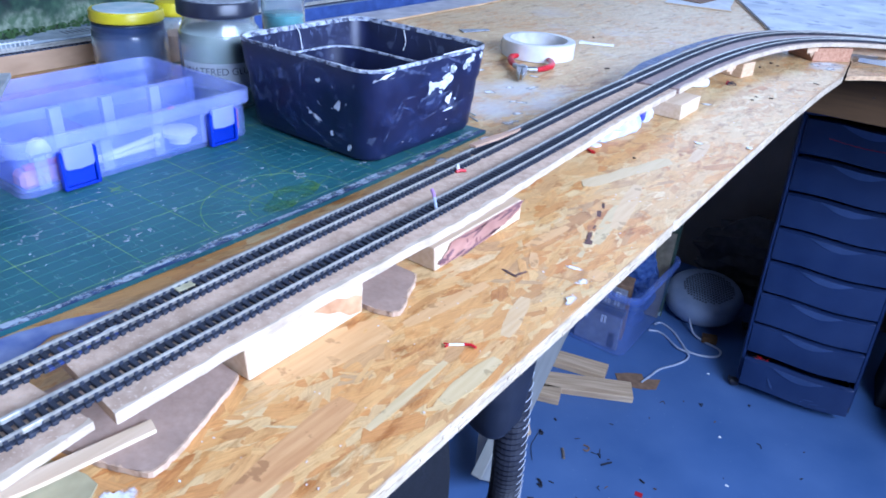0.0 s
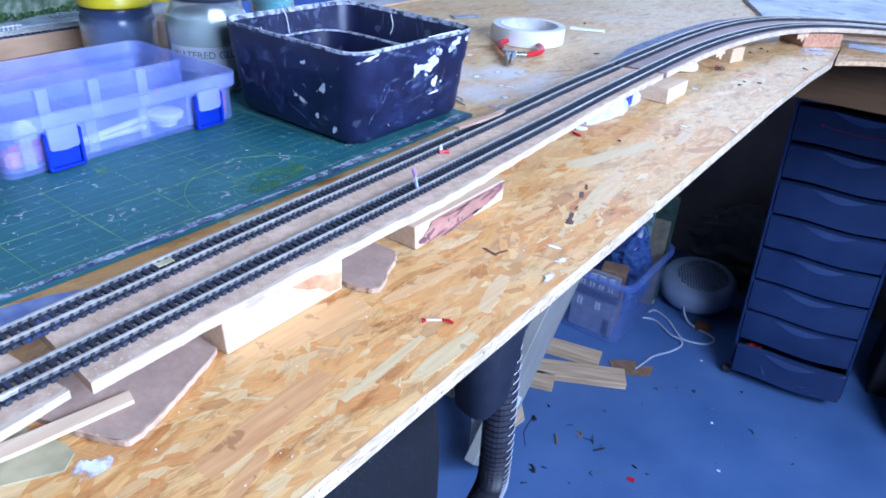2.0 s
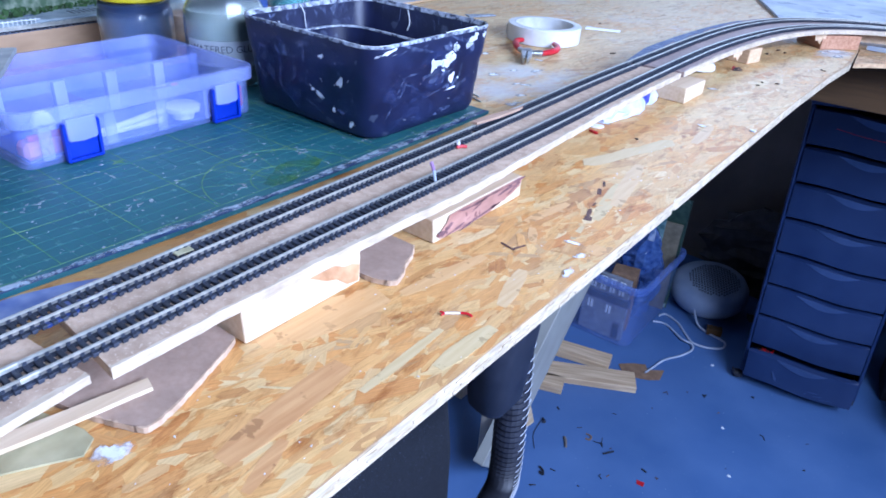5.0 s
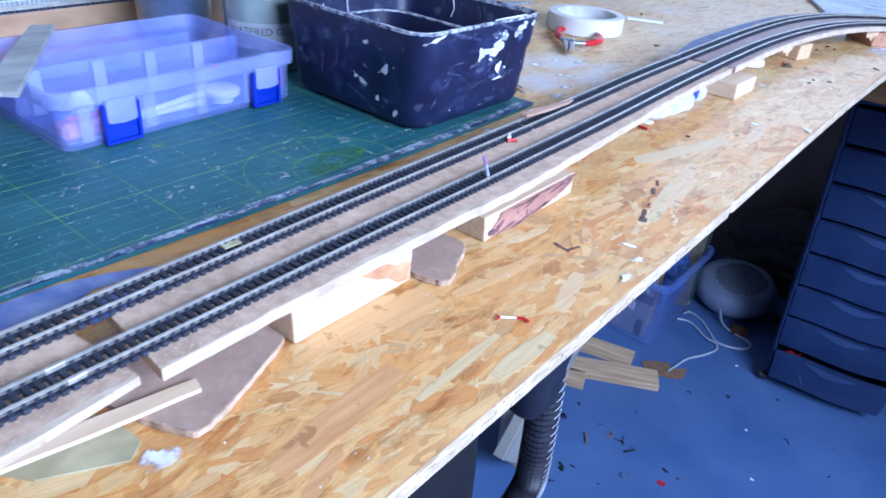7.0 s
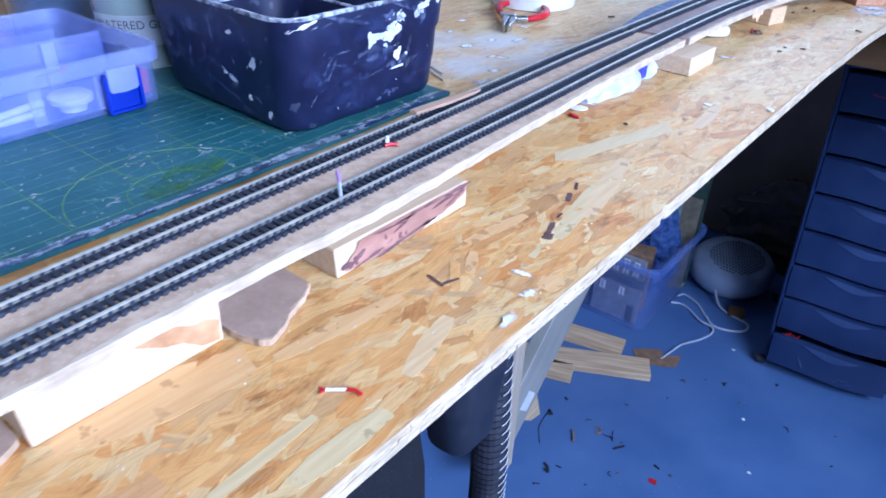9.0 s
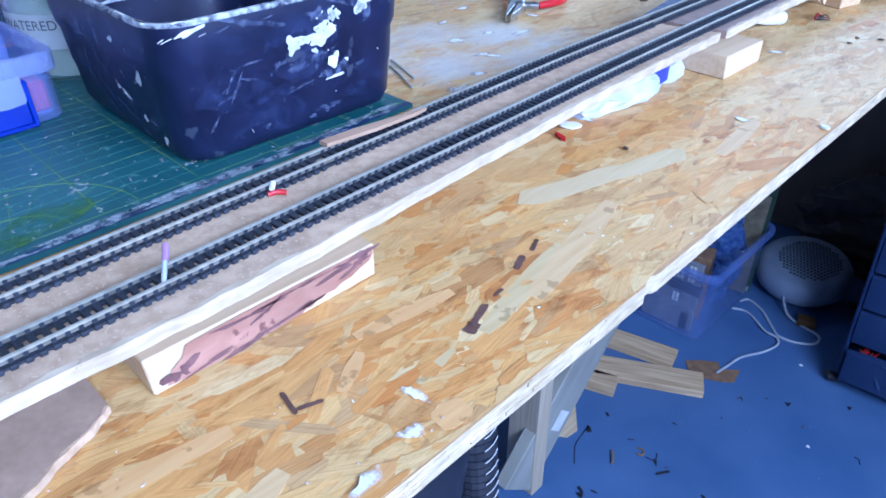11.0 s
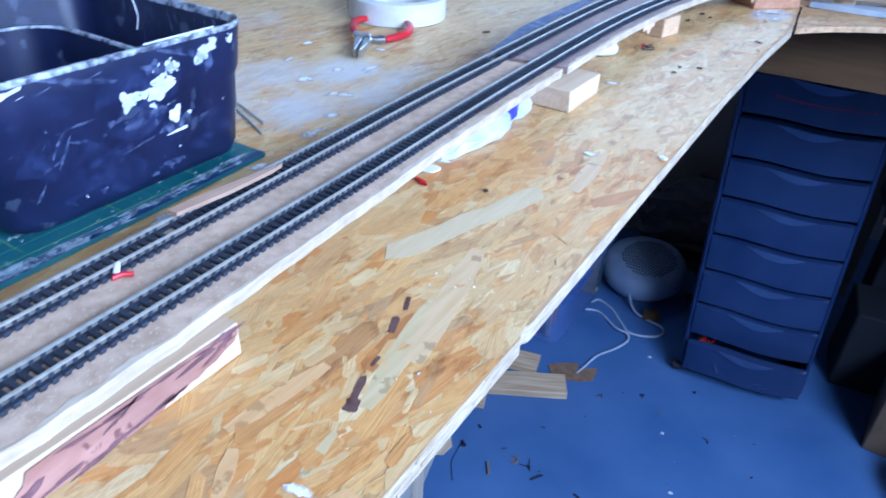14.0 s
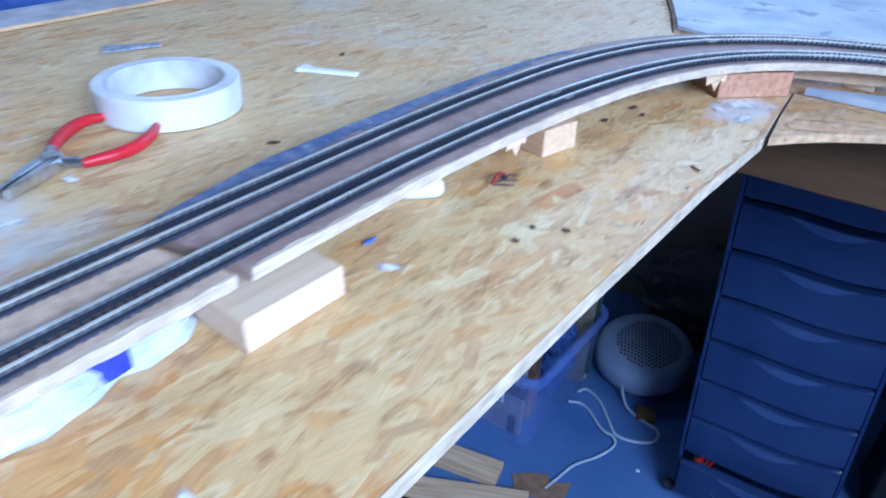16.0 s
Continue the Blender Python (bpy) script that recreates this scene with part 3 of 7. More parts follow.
def flakes(name, poly, bounds, count, top, seed, lean, parent, label, floor_drop=0.00045, clamp=False):
    """Loose wood strands pressed into one sheet: uneven, pointed chips at slightly different heights."""
    rnd = np.random.RandomState(seed)
    verts, faces, uvs, stains, far_pale, tones, single = [], [], [], [], [], [], []
    x0, x1, y0, y1 = bounds
    for k in range(count):
        u, kind = rnd.rand(), rnd.rand()
        if kind < 0.10:
            ln, ratio = 0.045 + 0.05 * u, rnd.uniform(0.10, 0.22)
        elif kind < 0.50:
            ln, ratio = 0.016 + 0.032 * u, rnd.uniform(0.08, 0.28)
        else:
            ln, ratio = 0.004 + 0.015 * u, rnd.uniform(0.06, 0.4)
        wd = ln * ratio + 0.0008
        ang = lean + rnd.normal(0, 0.36)
        cx, cy = x0 + (x1 - x0) * rnd.rand() ** 0.8, y0 + (y1 - y0) * rnd.rand()
        z = top - floor_drop * (0.25 + 0.75 * rnd.rand() if kind < 0.10 else rnd.rand())
        a, b, c, d, e, f = rnd.uniform(0.25, 0.5, 6)
        pts = [(-0.5, rnd.uniform(-0.4, 0.1)), (-0.5 + 0.3 * a, -0.5), (-0.1, -0.5 - 0.12 * (b - 0.4)), (0.5 - 0.3 * c, -0.45), (0.5, rnd.uniform(-0.2, 0.35)), (0.5 - 0.3 * d, 0.5), (0.05, 0.5 + 0.15 * (e - 0.4)), (-0.5 + 0.3 * f, 0.46)]
        ca, sa = math.cos(ang), math.sin(ang)
        world_pts = [(cx + ca * p * ln - sa * q * wd, cy + sa * p * ln + ca * q * wd) for p, q in pts]
        if clamp:
            world_pts = [(min(x, -0.0066), y) if y < 0.03 else (min(x, -0.0088), y) if y < 0.56 else (x, y) for x, y in world_pts]
            if min(x for x, y in world_pts) > -0.0096:
                continue
        if not all(inside(p, poly) for p in world_pts[::2]):
            continue
        if not all(inside(p, poly) for p in world_pts[1::2]):
            continue
        tilt = rnd.normal(0, 0.0025, 2)
        i0 = len(verts)
        off = rnd.rand() * 50
        for (p, q), (x, y) in zip(pts, world_pts):
            verts.append((x, y, z + min(0.0004, max(-0.0006, tilt[0] * p * ln + tilt[1] * q * wd))))
            uvs.append((off + p * ln, off + q * wd))
        faces.append(tuple(range(i0, i0 + 8)))
        soak = min(1.0, max(0.0, (0.45 - cy) / 0.8))
        stains.append(max(0.31, 0.42 + (0.13 if cy < 0.1 or cx < -0.15 else 0.22) * soak + 0.24 * noise.noise(Vector((cx * 9, cy * 9, seed))) + 0.10 * rnd.normal()))
        # grows with y, so the far bench carries its sheen as paler colour
        far_pale.append(min(0.58 if clamp else 0.1, max(0.0, 0.16 + 0.75 * (cy - 0.05) * (1.0 if cx < -0.15 else 0.2) + 0.26 * noise.noise(Vector((cx * 7, cy * 7, seed + 5))))))
        tones.append(rnd.rand() * (1.0 if clamp else 0.3))
        if clamp and kind < 0.10 and cx > -0.11 and cy < 0.45 and len(single) < 280:
            single.append(len(faces) - 1)
    for k in single:
        strand_mesh("strand", verts[8 * k:8 * k + 8], [tuple(range(8))], uvs[8 * k:8 * k + 8], stains[k:k + 1], far_pale[k:k + 1], tones[k:k + 1], parent)
    apart = set(single)
    rest = [k for k in range(len(faces)) if k not in apart]
    ob = strand_mesh(name, [v for k in rest for v in verts[8 * k:8 * k + 8]], [tuple(range(8 * i, 8 * i + 8)) for i in range(len(rest))], [c for k in rest for c in uvs[8 * k:8 * k + 8]], [stains[k] for k in rest], [far_pale[k] for k in rest], [tones[k] for k in rest], parent)
    ob["label"] = label
    ob["kind"] = "stuff"
    return ob


def board(name, poly, label, edge_material, thick=0.0110):
    b = thing(name, label, "workbench top", kind="structure")
    bm = bmesh.new()
    prism(bm, poly, TOP - thick, TOP - 0.0008)
    for f in bm.faces:
        f.material_index = 0 if abs(f.normal.z) > 0.5 else 1
    bm.normal_update()
    for f in bm.faces:
        f.material_index = 0 if abs(f.normal.z) > 0.5 else 1
    part("sheet", bm, [OSB_CORE, edge_material], b)
    return b


board_1 = board("bench_top_1", BOARD1, "pale orange strand board bench top with paint spots", OSB_EDGE)
board_2 = board("bench_top_2", BOARD2, "strand board bench top with a curved front edge", OSB_CORE, 0.0070)
flakes("wood_strands", BOARD1, (-0.94, 0.0, -0.6, 1.3), 62000, TOP, 8, 1.45, board_1, "tan, orange and brown pressed wood strands", clamp=True)
flakes("wood_strands", BOARD2, (-0.4, 0.5, 0.66, 1.2), 6000, TOP, 4, 0.5, board_2, "tan and pale pressed wood strands")

# frayed splinters along the front edge
bm = bmesh.new()
rnd = random.Random(11)
for k in range(150):
    y = rnd.uniform(-0.7, 0.0)
    ln, h = rnd.uniform(0.004, 0.022), rnd.uniform(0.0006, 0.0022)
    z = TOP - rnd.uniform(0.001, 0.0085)
    box(bm, -0.0066, rnd.uniform(-0.0058, -0.0052), y, y + ln, z - h, z)
part("edge_splinter", bm, OSB_EDGE, board_1, "pale frayed splinters on the sawn edge")["kind"] = "stuff"

# apron under the far board, pine, with knots; its colour holds the overhang's shade
apron = thing("apron_plank", "yellow pine plank under the bench top with small knots, shade put into its colour", "plank", kind="structure")
AP = pose(-0.30, 0.812, 0, 0, 0, 3.0)
part("plank", prism(bmesh.new(), [(0.0, 0.80), (1.3, 0.80), (1.3, TOP - 0.0072), (0.302, TOP - 0.0072), (0.302, TOP - 0.0112), (0.0, TOP - 0.0112)], -0.02, 0.0, 0.0008), SHADED_PINE, apron, m=AP @ Matrix.Rotation(radians(90), 4, "X"))
for kx, kz in ((0.333, 0.842), (0.425, 0.868), (0.62, 0.83)):
    kn = lathe(bmesh.new(), [(0.0022, 0), (0.0022, 0.0004), (0.0012, 0.0006)], 12)
    part("knot", kn, DARK_CHIP, apron, "dark brown knot", m=AP @ pose(kx, -0.0002, kz, 90, 0, 0))

# legs and brace
leg = thing("bench_leg", "square pine bench leg standing on the floor", "bench leg")
part("post", box(bmesh.new(), -0.416, -0.353, 0.466, 0.499, 0.0, TOP - 0.0112, 0.002), PINE_Z, leg)
leg_2 = thing("bench_leg", "square pine bench leg standing on the floor", "bench leg")
part("post", box(bmesh.new(), -0.62, -0.555, 0.60, 0.645, 0.0, TOP - 0.0112, 0.002), PINE_Z, leg_2)
brace = thing("diagonal_brace", "pale painted plank bracing the bench leg", "plank")
part("plank", box(bmesh.new(), -0.012, 0.012, 0.0, 0.10, 0.02, 0.95, 0.0015), PAINTED_PLANK, brace, m=pose(-0.369, 0.452, 0.0, -43, 0, 0) @ pose(0, -0.10, 0))
lab = box(bmesh.new(), 0.0122, 0.0127, 0.05, 0.085, 0.14, 0.18)
part("sticker", lab, PAPER, brace, "small white price sticker", m=pose(-0.369, 0.452, 0.0, -43, 0, 0) @ pose(0, -0.10, 0))

# ---------------------------------------------------------------- trackbed and track
NEAR = [(-0.108, -0.75), (-0.1105, -0.45), (-0.1115, -0.35), (-0.1135, -0.25), (-0.1145, -0.15), (-0.1165, -0.05), (-0.119, 0.05), (-0.1225, 0.15), (-0.1245, 0.25), (-0.1255, 0.35), (-0.1245, 0.43), (-0.1195, 0.51), (-0.110, 0.585), (-0.096, 0.65), (-0.076, 0.705), (-0.050, 0.748), (-0.018, 0.782), (0.02, 0.809), (0.065, 0.828), (0.12, 0.842), (0.2, 0.852), (0.32, 0.857), (0.5, 0.858)]
FAR = [(-0.138, -0.75), (-0.1425, -0.45), (-0.1445, -0.35), (-0.1475, -0.25), (-0.1495, -0.15), (-0.1515, -0.05), (-0.1545, 0.05), (-0.158, 0.15), (-0.159, 0.25), (-0.1595, 0.35), (-0.1595, 0.45), (-0.156, 0.54), (-0.148, 0.62), (-0.132, 0.69), (-0.110, 0.742), (-0.080, 0.785), (-0.042, 0.822), (0.0, 0.848), (0.05, 0.868), (0.11, 0.882), (0.2, 0.89), (0.32, 0.893), (0.5, 0.894)]


def even(pts, step):
    """Points at even steps along a smooth line, with the direction at each."""
    fine = catmull([(x, y, 0) for x, y in pts], 30)
    out, need = [], 0.0
    for a, b in zip(fine, fine[1:]):
        ln = (b - a).length
        while need <= ln:
            p = a.lerp(b, need / ln)
            out.append((p, (b - a).normalized()))
            need += step
        need -= ln
    return out


def offset(pts, by, step=0.012):
    return [((p + Vector((d.y, -d.x, 0)) * by).x, (p + Vector((d.y, -d.x, 0)) * by).y) for p, d in even(pts, step)]


def cut(line, y0=-9, y1=9, x1=9):
    return [p for p in line if y0 <= p[1] <= y1 and p[0] <= x1]


def slab(name, label, poly, z0, z1, top, edge, category="trackbed"):
    bm = prism(bmesh.new(), poly, z0, z1)
    bm.normal_update()
    for f in bm.faces:
        f.material_index = 0 if abs(f.normal.z) > 0.5 else 1
    return tagged(finish(name, bm, [top, edge]), label, category)


def bed(name, label, poly, near, z0, z1, top):
    """A length of trackbed: the board and its sawn near edge."""
    b = thing(name, label, "trackbed")
    part("board", prism(bmesh.new(), poly, z0, z1), top, b)
    bm = bmesh.new()
    rr = random.Random(len(near))
    line = []
    for (xa, ya), (xb, yb) in zip(near, near[1:]):
        parts = max(2, int(math.hypot(xb - xa, yb - ya) / 0.0024))
        line += [(xa + (xb - xa) * k / parts, ya + (yb - ya) * k / parts) for k in range(parts)]
    near = line + [near[-1]]
    tear, inner = 0.0012, []
    for x, y in near:
        tear = min(0.0028, max(0.0004, tear + rr.gauss(0, 0.00055)))
        inner.append((x - tear, y))
    outer = [(x + 0.0004 + rr.uniform(0, 0.0003), y) for x, y in near]
    lo = [[bm.verts.new((x, y, z0 - 0.0001)) for x, y in row] for row in (inner, outer)]
    hi = [[bm.verts.new((x, y, z1 + 0.0002)) for x, y in row] for row in (inner, outer)]
    for i in range(len(near) - 1):
        for quad in ((hi[0][i], hi[0][i + 1], hi[1][i + 1], hi[1][i]), (lo[0][i], lo[0][i + 1], lo[1][i + 1], lo[1][i]), (lo[1][i], lo[1][i + 1], hi[1][i + 1], hi[1][i]), (lo[0][i], lo[0][i + 1], hi[0][i + 1], hi[0][i])):
            bm.faces.new(quad)
    part("sawn_edge", bm, BED_EDGE, b, "pale sawn fibre edge")
    return b


rnd = random.Random(5)
edge = [(-0.093, -0.376), (-0.0945, -0.30), (-0.0945, -0.2), (-0.094, -0.12), (-0.099, -0.03), (-0.1035, 0.06), (-0.1075, 0.14), (-0.1095, 0.21), (-0.1095, 0.283)]
edge = [(p.x + rnd.uniform(-0.0005, 0.0005), p.y) for p in catmull([(x, y, 0) for x, y in edge], 8)]
far_edge = cut(offset(FAR, -0.0135, 0.01), -0.378, 0.272)
bed("trackbed", "light brown fibreboard trackbed with a pale sawn edge", edge + far_edge[::-1], edge, BEDLOW, BEDTOP, BED)
edge0 = [(-0.088, -0.74), (-0.0885, -0.46), (-0.091, -0.42), (-0.0955, -0.3835)]
bed("trackbed", "light brown fibreboard trackbed with a pale sawn edge", edge0 + cut(offset(FAR, -0.0135, 0.01), -0.74, -0.384)[::-1], edge0, BEDLOW + 0.0015, BEDTOP - 0.0004, BED)
near_edge = cut(offset(NEAR, 0.0165, 0.01), 0.2855)
wide = [((p + Vector((d.y, -d.x, 0)) * -(0.0135 + 0.014 * min(1, max(0, (p.y - 0.275) / 0.09)))).x, (p + Vector((d.y, -d.x, 0)) * -(0.0135 + 0.014 * min(1, max(0, (p.y - 0.275) / 0.09)))).y) for p, d in even(FAR, 0.01)]
bed("trackbed", "dark brown hardboard trackbed with a pale sawn edge curving away", near_edge + cut(wide, 0.275)[::-1], near_edge, BEDLOW, BEDTOP, BED_DARK)

GAUGE, PITCH = 0.0054, 0.0044
RAILTOP = 0.9340


def rail(bm, pts, by, w, z0, z1):
    line = offset(pts, by, 0.006)
    sec = [(-w / 2, z0), (w / 2, z0), (w / 2, z1), (-w / 2, z1)]
    dirs = even(pts, 0.006)
    rings = []
    for (x, y), (p, d) in zip(line, dirs):
        n = Vector((d.y, -d.x, 0))
        rings.append([bm.verts.new((x + n.x * s, y + n.y * s, z)) for s, z in sec])
    for a, b in zip(rings, rings[1:]):
        for k in range(4):
            bm.faces.new((a[k], a[(k + 1) % 4], b[(k + 1) % 4], b[k]))
    bm.faces.new(rings[0]), bm.faces.new(rings[-1])
    return bm


sl = box(bmesh.new(), -0.0083, 0.0083, -0.00125, 0.00125, 0.0, 0.0019, 0.0003)
SLEEPER_MESH = bpy.data.meshes.new("sleeper")
bmesh.ops.recalc_face_normals(sl, faces=sl.faces[:])
sl.to_mesh(SLEEPER_MESH)
sl.free()
SLEEPER_MESH.materials.append(SLEEPER)
ch = bmesh.new()
for s in (-1, 1):
    box(ch, s * GAUGE - 0.0010, s * GAUGE + 0.0010, -0.0008, 0.0008, 0.0019, 0.0036)
CHAIR_MESH = bpy.data.meshes.new("rail_chair")
ch.to_mesh(CHAIR_MESH)
ch.free()
CHAIR_MESH.materials.append(SLEEPER)


def track(label, pts, skip):
    tr = thing("railway_track", label, "model railway track", group="model railway tracks")
    for s in (-1, 1):
        base = part("rail", rail(bmesh.new(), pts, s * GAUGE, 0.0012, RAILTOP - 0.0009, RAILTOP), RAIL, tr, "shiny nickel silver rail")
        part("tie_strip", rail(bmesh.new(), pts, s * GAUGE, 0.0030, BEDTOP + 0.0002, BEDTOP + 0.0012), SLEEPER, tr, "thin black plastic strip tying the sleepers")
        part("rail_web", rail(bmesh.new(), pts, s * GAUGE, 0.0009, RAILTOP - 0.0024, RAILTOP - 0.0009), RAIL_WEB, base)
    rest, clips = bmesh.new(), bmesh.new()
    for p, d in even(pts, PITCH):
        if any(a < p.y < b and p.x < 0.0 for a, b in skip):
            continue
        m = Matrix.Translation((p.x, p.y, BEDTOP + 0.0001)) @ Matrix.Rotation(math.atan2(-d.x, d.y) + rnd.gauss(0, 0.015), 4, "Z")
        tmp = [clips.verts.new(m @ v.co) for v in CHAIR_MESH.vertices]
        for f in CHAIR_MESH.polygons:
            clips.faces.new([tmp[i] for i in f.vertices])
        if p.x < 0.02 and -0.42 < p.y:
            ob = new("sleeper", SLEEPER_MESH)
            ob.parent, ob.matrix_basis = tr, m
        else:
            tmp = [rest.verts.new(m @ v.co) for v in SLEEPER_MESH.vertices]
            for f in SLEEPER_MESH.polygons:
                rest.faces.new([tmp[i] for i in f.vertices])
    part("far_sleeper", rest, SLEEPER, tr, "row of black plastic sleepers")["kind"] = "stuff"
    part("rail_chair", clips, SLEEPER, tr, "tiny black chairs gripping the rails")["kind"] = "stuff"
    return tr


track("model railway track with silver rails and black sleepers", NEAR, [])
track("model railway track with silver rails and missing sleepers", FAR, [(-0.046, -0.040), (0.262, 0.276)])

# ---------------------------------------------------------------- packing under the trackbed
def block(name, label, x0, x1, y0, y1, h, material, turn=0.0, cat="wood block", shim=True, pale=False):
    b = thing(name, label, cat, pose((x0 + x1) / 2, (y0 + y1) / 2, TOP + 0.0002, 0, 0, turn))
    w, d = (x1 - x0) / 2, (y1 - y0) / 2
    part("block", box(bmesh.new(), -w, w, -d, d, 0, h, 0.0006, 1, 0.0006), material, b)
    if shim:
        part("shim", box(bmesh.new(), -w + 0.002, w - (0.030 if pale else 0.012), -d + 0.004, d - 0.004, h + 0.0001, BEDLOW - TOP - 0.0006, 0.0002), BED_EDGE if pale else HARDBOARD, b, "thin pale board shim" if pale else "thin hardboard shim")
    return b


b1 = block("wood_packing_block", "pale sawn pine block packed under the trackbed", -0.165, -0.0985, -0.308, -0.226, 0.0205, PINE)
bm = bmesh.new()
bm.faces.new([bm.verts.new((0.0341, y, z)) for y, z in ((0.002, 0.0195), (0.014, 0.0125), (0.022, 0.010), (0.030, 0.0035), (0.0385, 0.002), (0.0395, 0.012), (0.034, 0.0150), (0.028, 0.0155), (0.020, 0.0195))])
part("torn_face", bm, mat("torn_orange_grain", (0.42, 0.22, 0.10), (0.60, 0.36, 0.19), 120, 0.7, bump=0.8), b1, "torn orange-brown grain")
b2 = block("wood_packing_block", "pine block with smeared brown and pink paint on its side", -0.16, -0.096, -0.162, -0.058, 0.0165, PINE)
rp = random.Random(8)
bm = bmesh.new()
line = [(-0.047, 0.002), (-0.03, 0.0006), (0.0, 0.0007), (0.012, 0.0012), (0.014, 0.0026), (0.017, 0.0022), (0.019, 0.0036), (0.022, 0.0032), (0.025, 0.0046), (0.029, 0.0042), (0.033, 0.0058), (0.038, 0.0062), (0.043, 0.0082), (0.048, 0.0095), (0.0505, 0.0125), (0.050, 0.0162), (0.03, 0.0163), (0.0, 0.0162), (-0.022, 0.0161), (-0.037, 0.0155), (-0.039, 0.011), (-0.044, 0.008)]
vs = [bm.verts.new((0.0329, y, z)) for y, z in line]
bm.faces.new(vs)
part("paint_smear", bm, PAINT_BROWN, b2, "smeared brown and purple paint")
streaks = []
for y, z, a, b_, g in ((-0.041, 0.0055, 0.005, 0.0042, 14), (-0.006, 0.0022, 0.016, 0.0016, 4), (0.015, 0.0042, 0.006, 0.0012, 8), (-0.010, 0.0138, 0.010, 0.0016, -2), (0.037, 0.0140, 0.012, 0.0024, 4), (-0.004, 0.0118, 0.005, 0.0012, 24), (0.042, 0.0112, 0.006, 0.0020, 12), (0.012, 0.0148, 0.010, 0.0010, 2), (-0.028, 0.0028, 0.010, 0.0010, 4)):
    streaks.append([(0.0332, p, q) for p, q in turned(blob(22, a, b_ * 0.75, 1.0, rp), g, y, z)])
PURPLE = mat("dark_purple_paint", (0.10, 0.045, 0.055), (0.20, 0.105, 0.11), 90, 0.6)
for line in streaks:
    bm = bmesh.new()
    bm.faces.new([bm.verts.new(c) for c in line])
    part("purple_streak", bm, PURPLE, b2, "dark purple paint streak")
block("wood_packing_block", "clean pale pine block half under the trackbed", -0.150, -0.096, 0.275, 0.331, 0.0165, PINE, -1.5, pale=True)
block("wood_packing_block", "rough split pine block under the trackbed", -0.15, -0.1, 0.53, 0.562, 0.0188, PINE_X, -12)
block("wood_packing_block", "red-brown wood block beside the bench seam", -0.085, -0.026, 0.735, 0.80, 0.0205, mat("red_brown_wood", (0.34, 0.16, 0.085), (0.52, 0.29, 0.17), 1, 0.6, stretch=(14, 220, 240)), -42)

# torn splinters hanging from the split blocks
for sx, sy, sa in ((-0.114, 0.506, -10), (-0.058, 0.718, -40)):
    for k in range(1):
        w, x, lowz = rp.uniform(0.012, 0.017), -0.009 + rp.uniform(-0.002, 0.002), rp.uniform(0.005, 0.009)
        ring = [(x, 0.0, 0.0235), (x + w, 0.001, 0.0235), (x + w * 0.92, -0.001, lowz + 0.008), (x + w * 0.7, -0.0015, lowz + 0.009), (x + w * 0.52, -0.002, lowz), (x + w * 0.33, -0.001, lowz + 0.006), (x + w * 0.12, -0.001, lowz + 0.004)]
        bm = bmesh.new()
        v = [bm.verts.new(c) for c in ring]
        u = [bm.verts.new(p.co + Vector((0, 0.002, 0))) for p in v]
        bm.faces.new(v), bm.faces.new(u[::-1])
        for i in range(7):
            bm.faces.new((v[i], v[(i + 1) % 7], u[(i + 1) % 7], u[i]))
        tagged(finish("wood_splinter", bm, PINE_X, m=pose(sx, sy, TOP, 0, 0, sa + 70)), "torn pale wood splinter under the trackbed", "wood splinter")

# hardboard offcuts lying on the bench
def torn_sheet(poly, z0, z1, parent):
    """The sheet, and the pale torn fibres along its outer rim as a part of their own."""
    part("sheet", prism(bmesh.new(), poly, z0, z1), HARDBOARD, parent)
    rr = random.Random(len(poly))
    rim_pts = [p for p in poly if p[0] > -0.112]
    line = [(p.x, p.y) for p in catmull([(x, y, 0) for x, y in rim_pts], 5)]
    inner = [(x - rr.uniform(0.0002, 0.0011), y + rr.uniform(-0.001, 0.001)) for x, y in line]
    outer = [(x + rr.uniform(0.0001, 0.0009), y) for x, y in line]
    bm = bmesh.new()
    for (a, b, c, d) in zip(outer, outer[1:], inner[1:], inner):
        prism(bm, [a, b, c, d], z0 + 0.0001, z1 + 0.0002)
    part("torn_edge", bm, TORN_FIBRE, parent, "pale torn fibre edge")["kind"] = "stuff"


hb = thing("hardboard_offcut", "purple-brown hardboard offcut with a ragged edge", "hardboard")
poly = [(-0.16, -0.40), (-0.108, -0.385), (-0.103, -0.3835), (-0.097, -0.381), (-0.090, -0.378), (-0.080, -0.372), (-0.082, -0.360), (-0.087, -0.346), (-0.0935, -0.331), (-0.099, -0.318), (-0.104, -0.3095), (-0.16, -0.310)]
torn_sheet(poly, TOP + 0.0002, TOP + 0.0032, hb)
hb2 = thing("hardboard_offcut", "small purple-brown hardboard offcut with a torn edge", "hardboard")
poly = [(-0.15, -0.223), (-0.097, -0.223), (-0.088, -0.221), (-0.081, -0.216), (-0.083, -0.207), (-0.089, -0.197), (-0.094, -0.185), (-0.10, -0.176), (-0.15, -0.176)]
torn_sheet(poly, TOP + 0.0002, TOP + 0.0034, hb2)
ply = thing("plywood_strip", "thin pale plywood strip under the trackbed", "wood strip", pose(-0.101, -0.356, TOP + 0.0036, 0, 0, 0))
part("strip", prism(bmesh.new(), [(-0.0035, 0), (0.0035, -0.002), (-0.003, -0.045), (-0.012, -0.09), (-0.022, -0.09), (-0.011, -0.04)], 0, 0.0022), PLY, ply)
gp = thing("card_offcut", "dull greenish card offcut on the bench", "card")
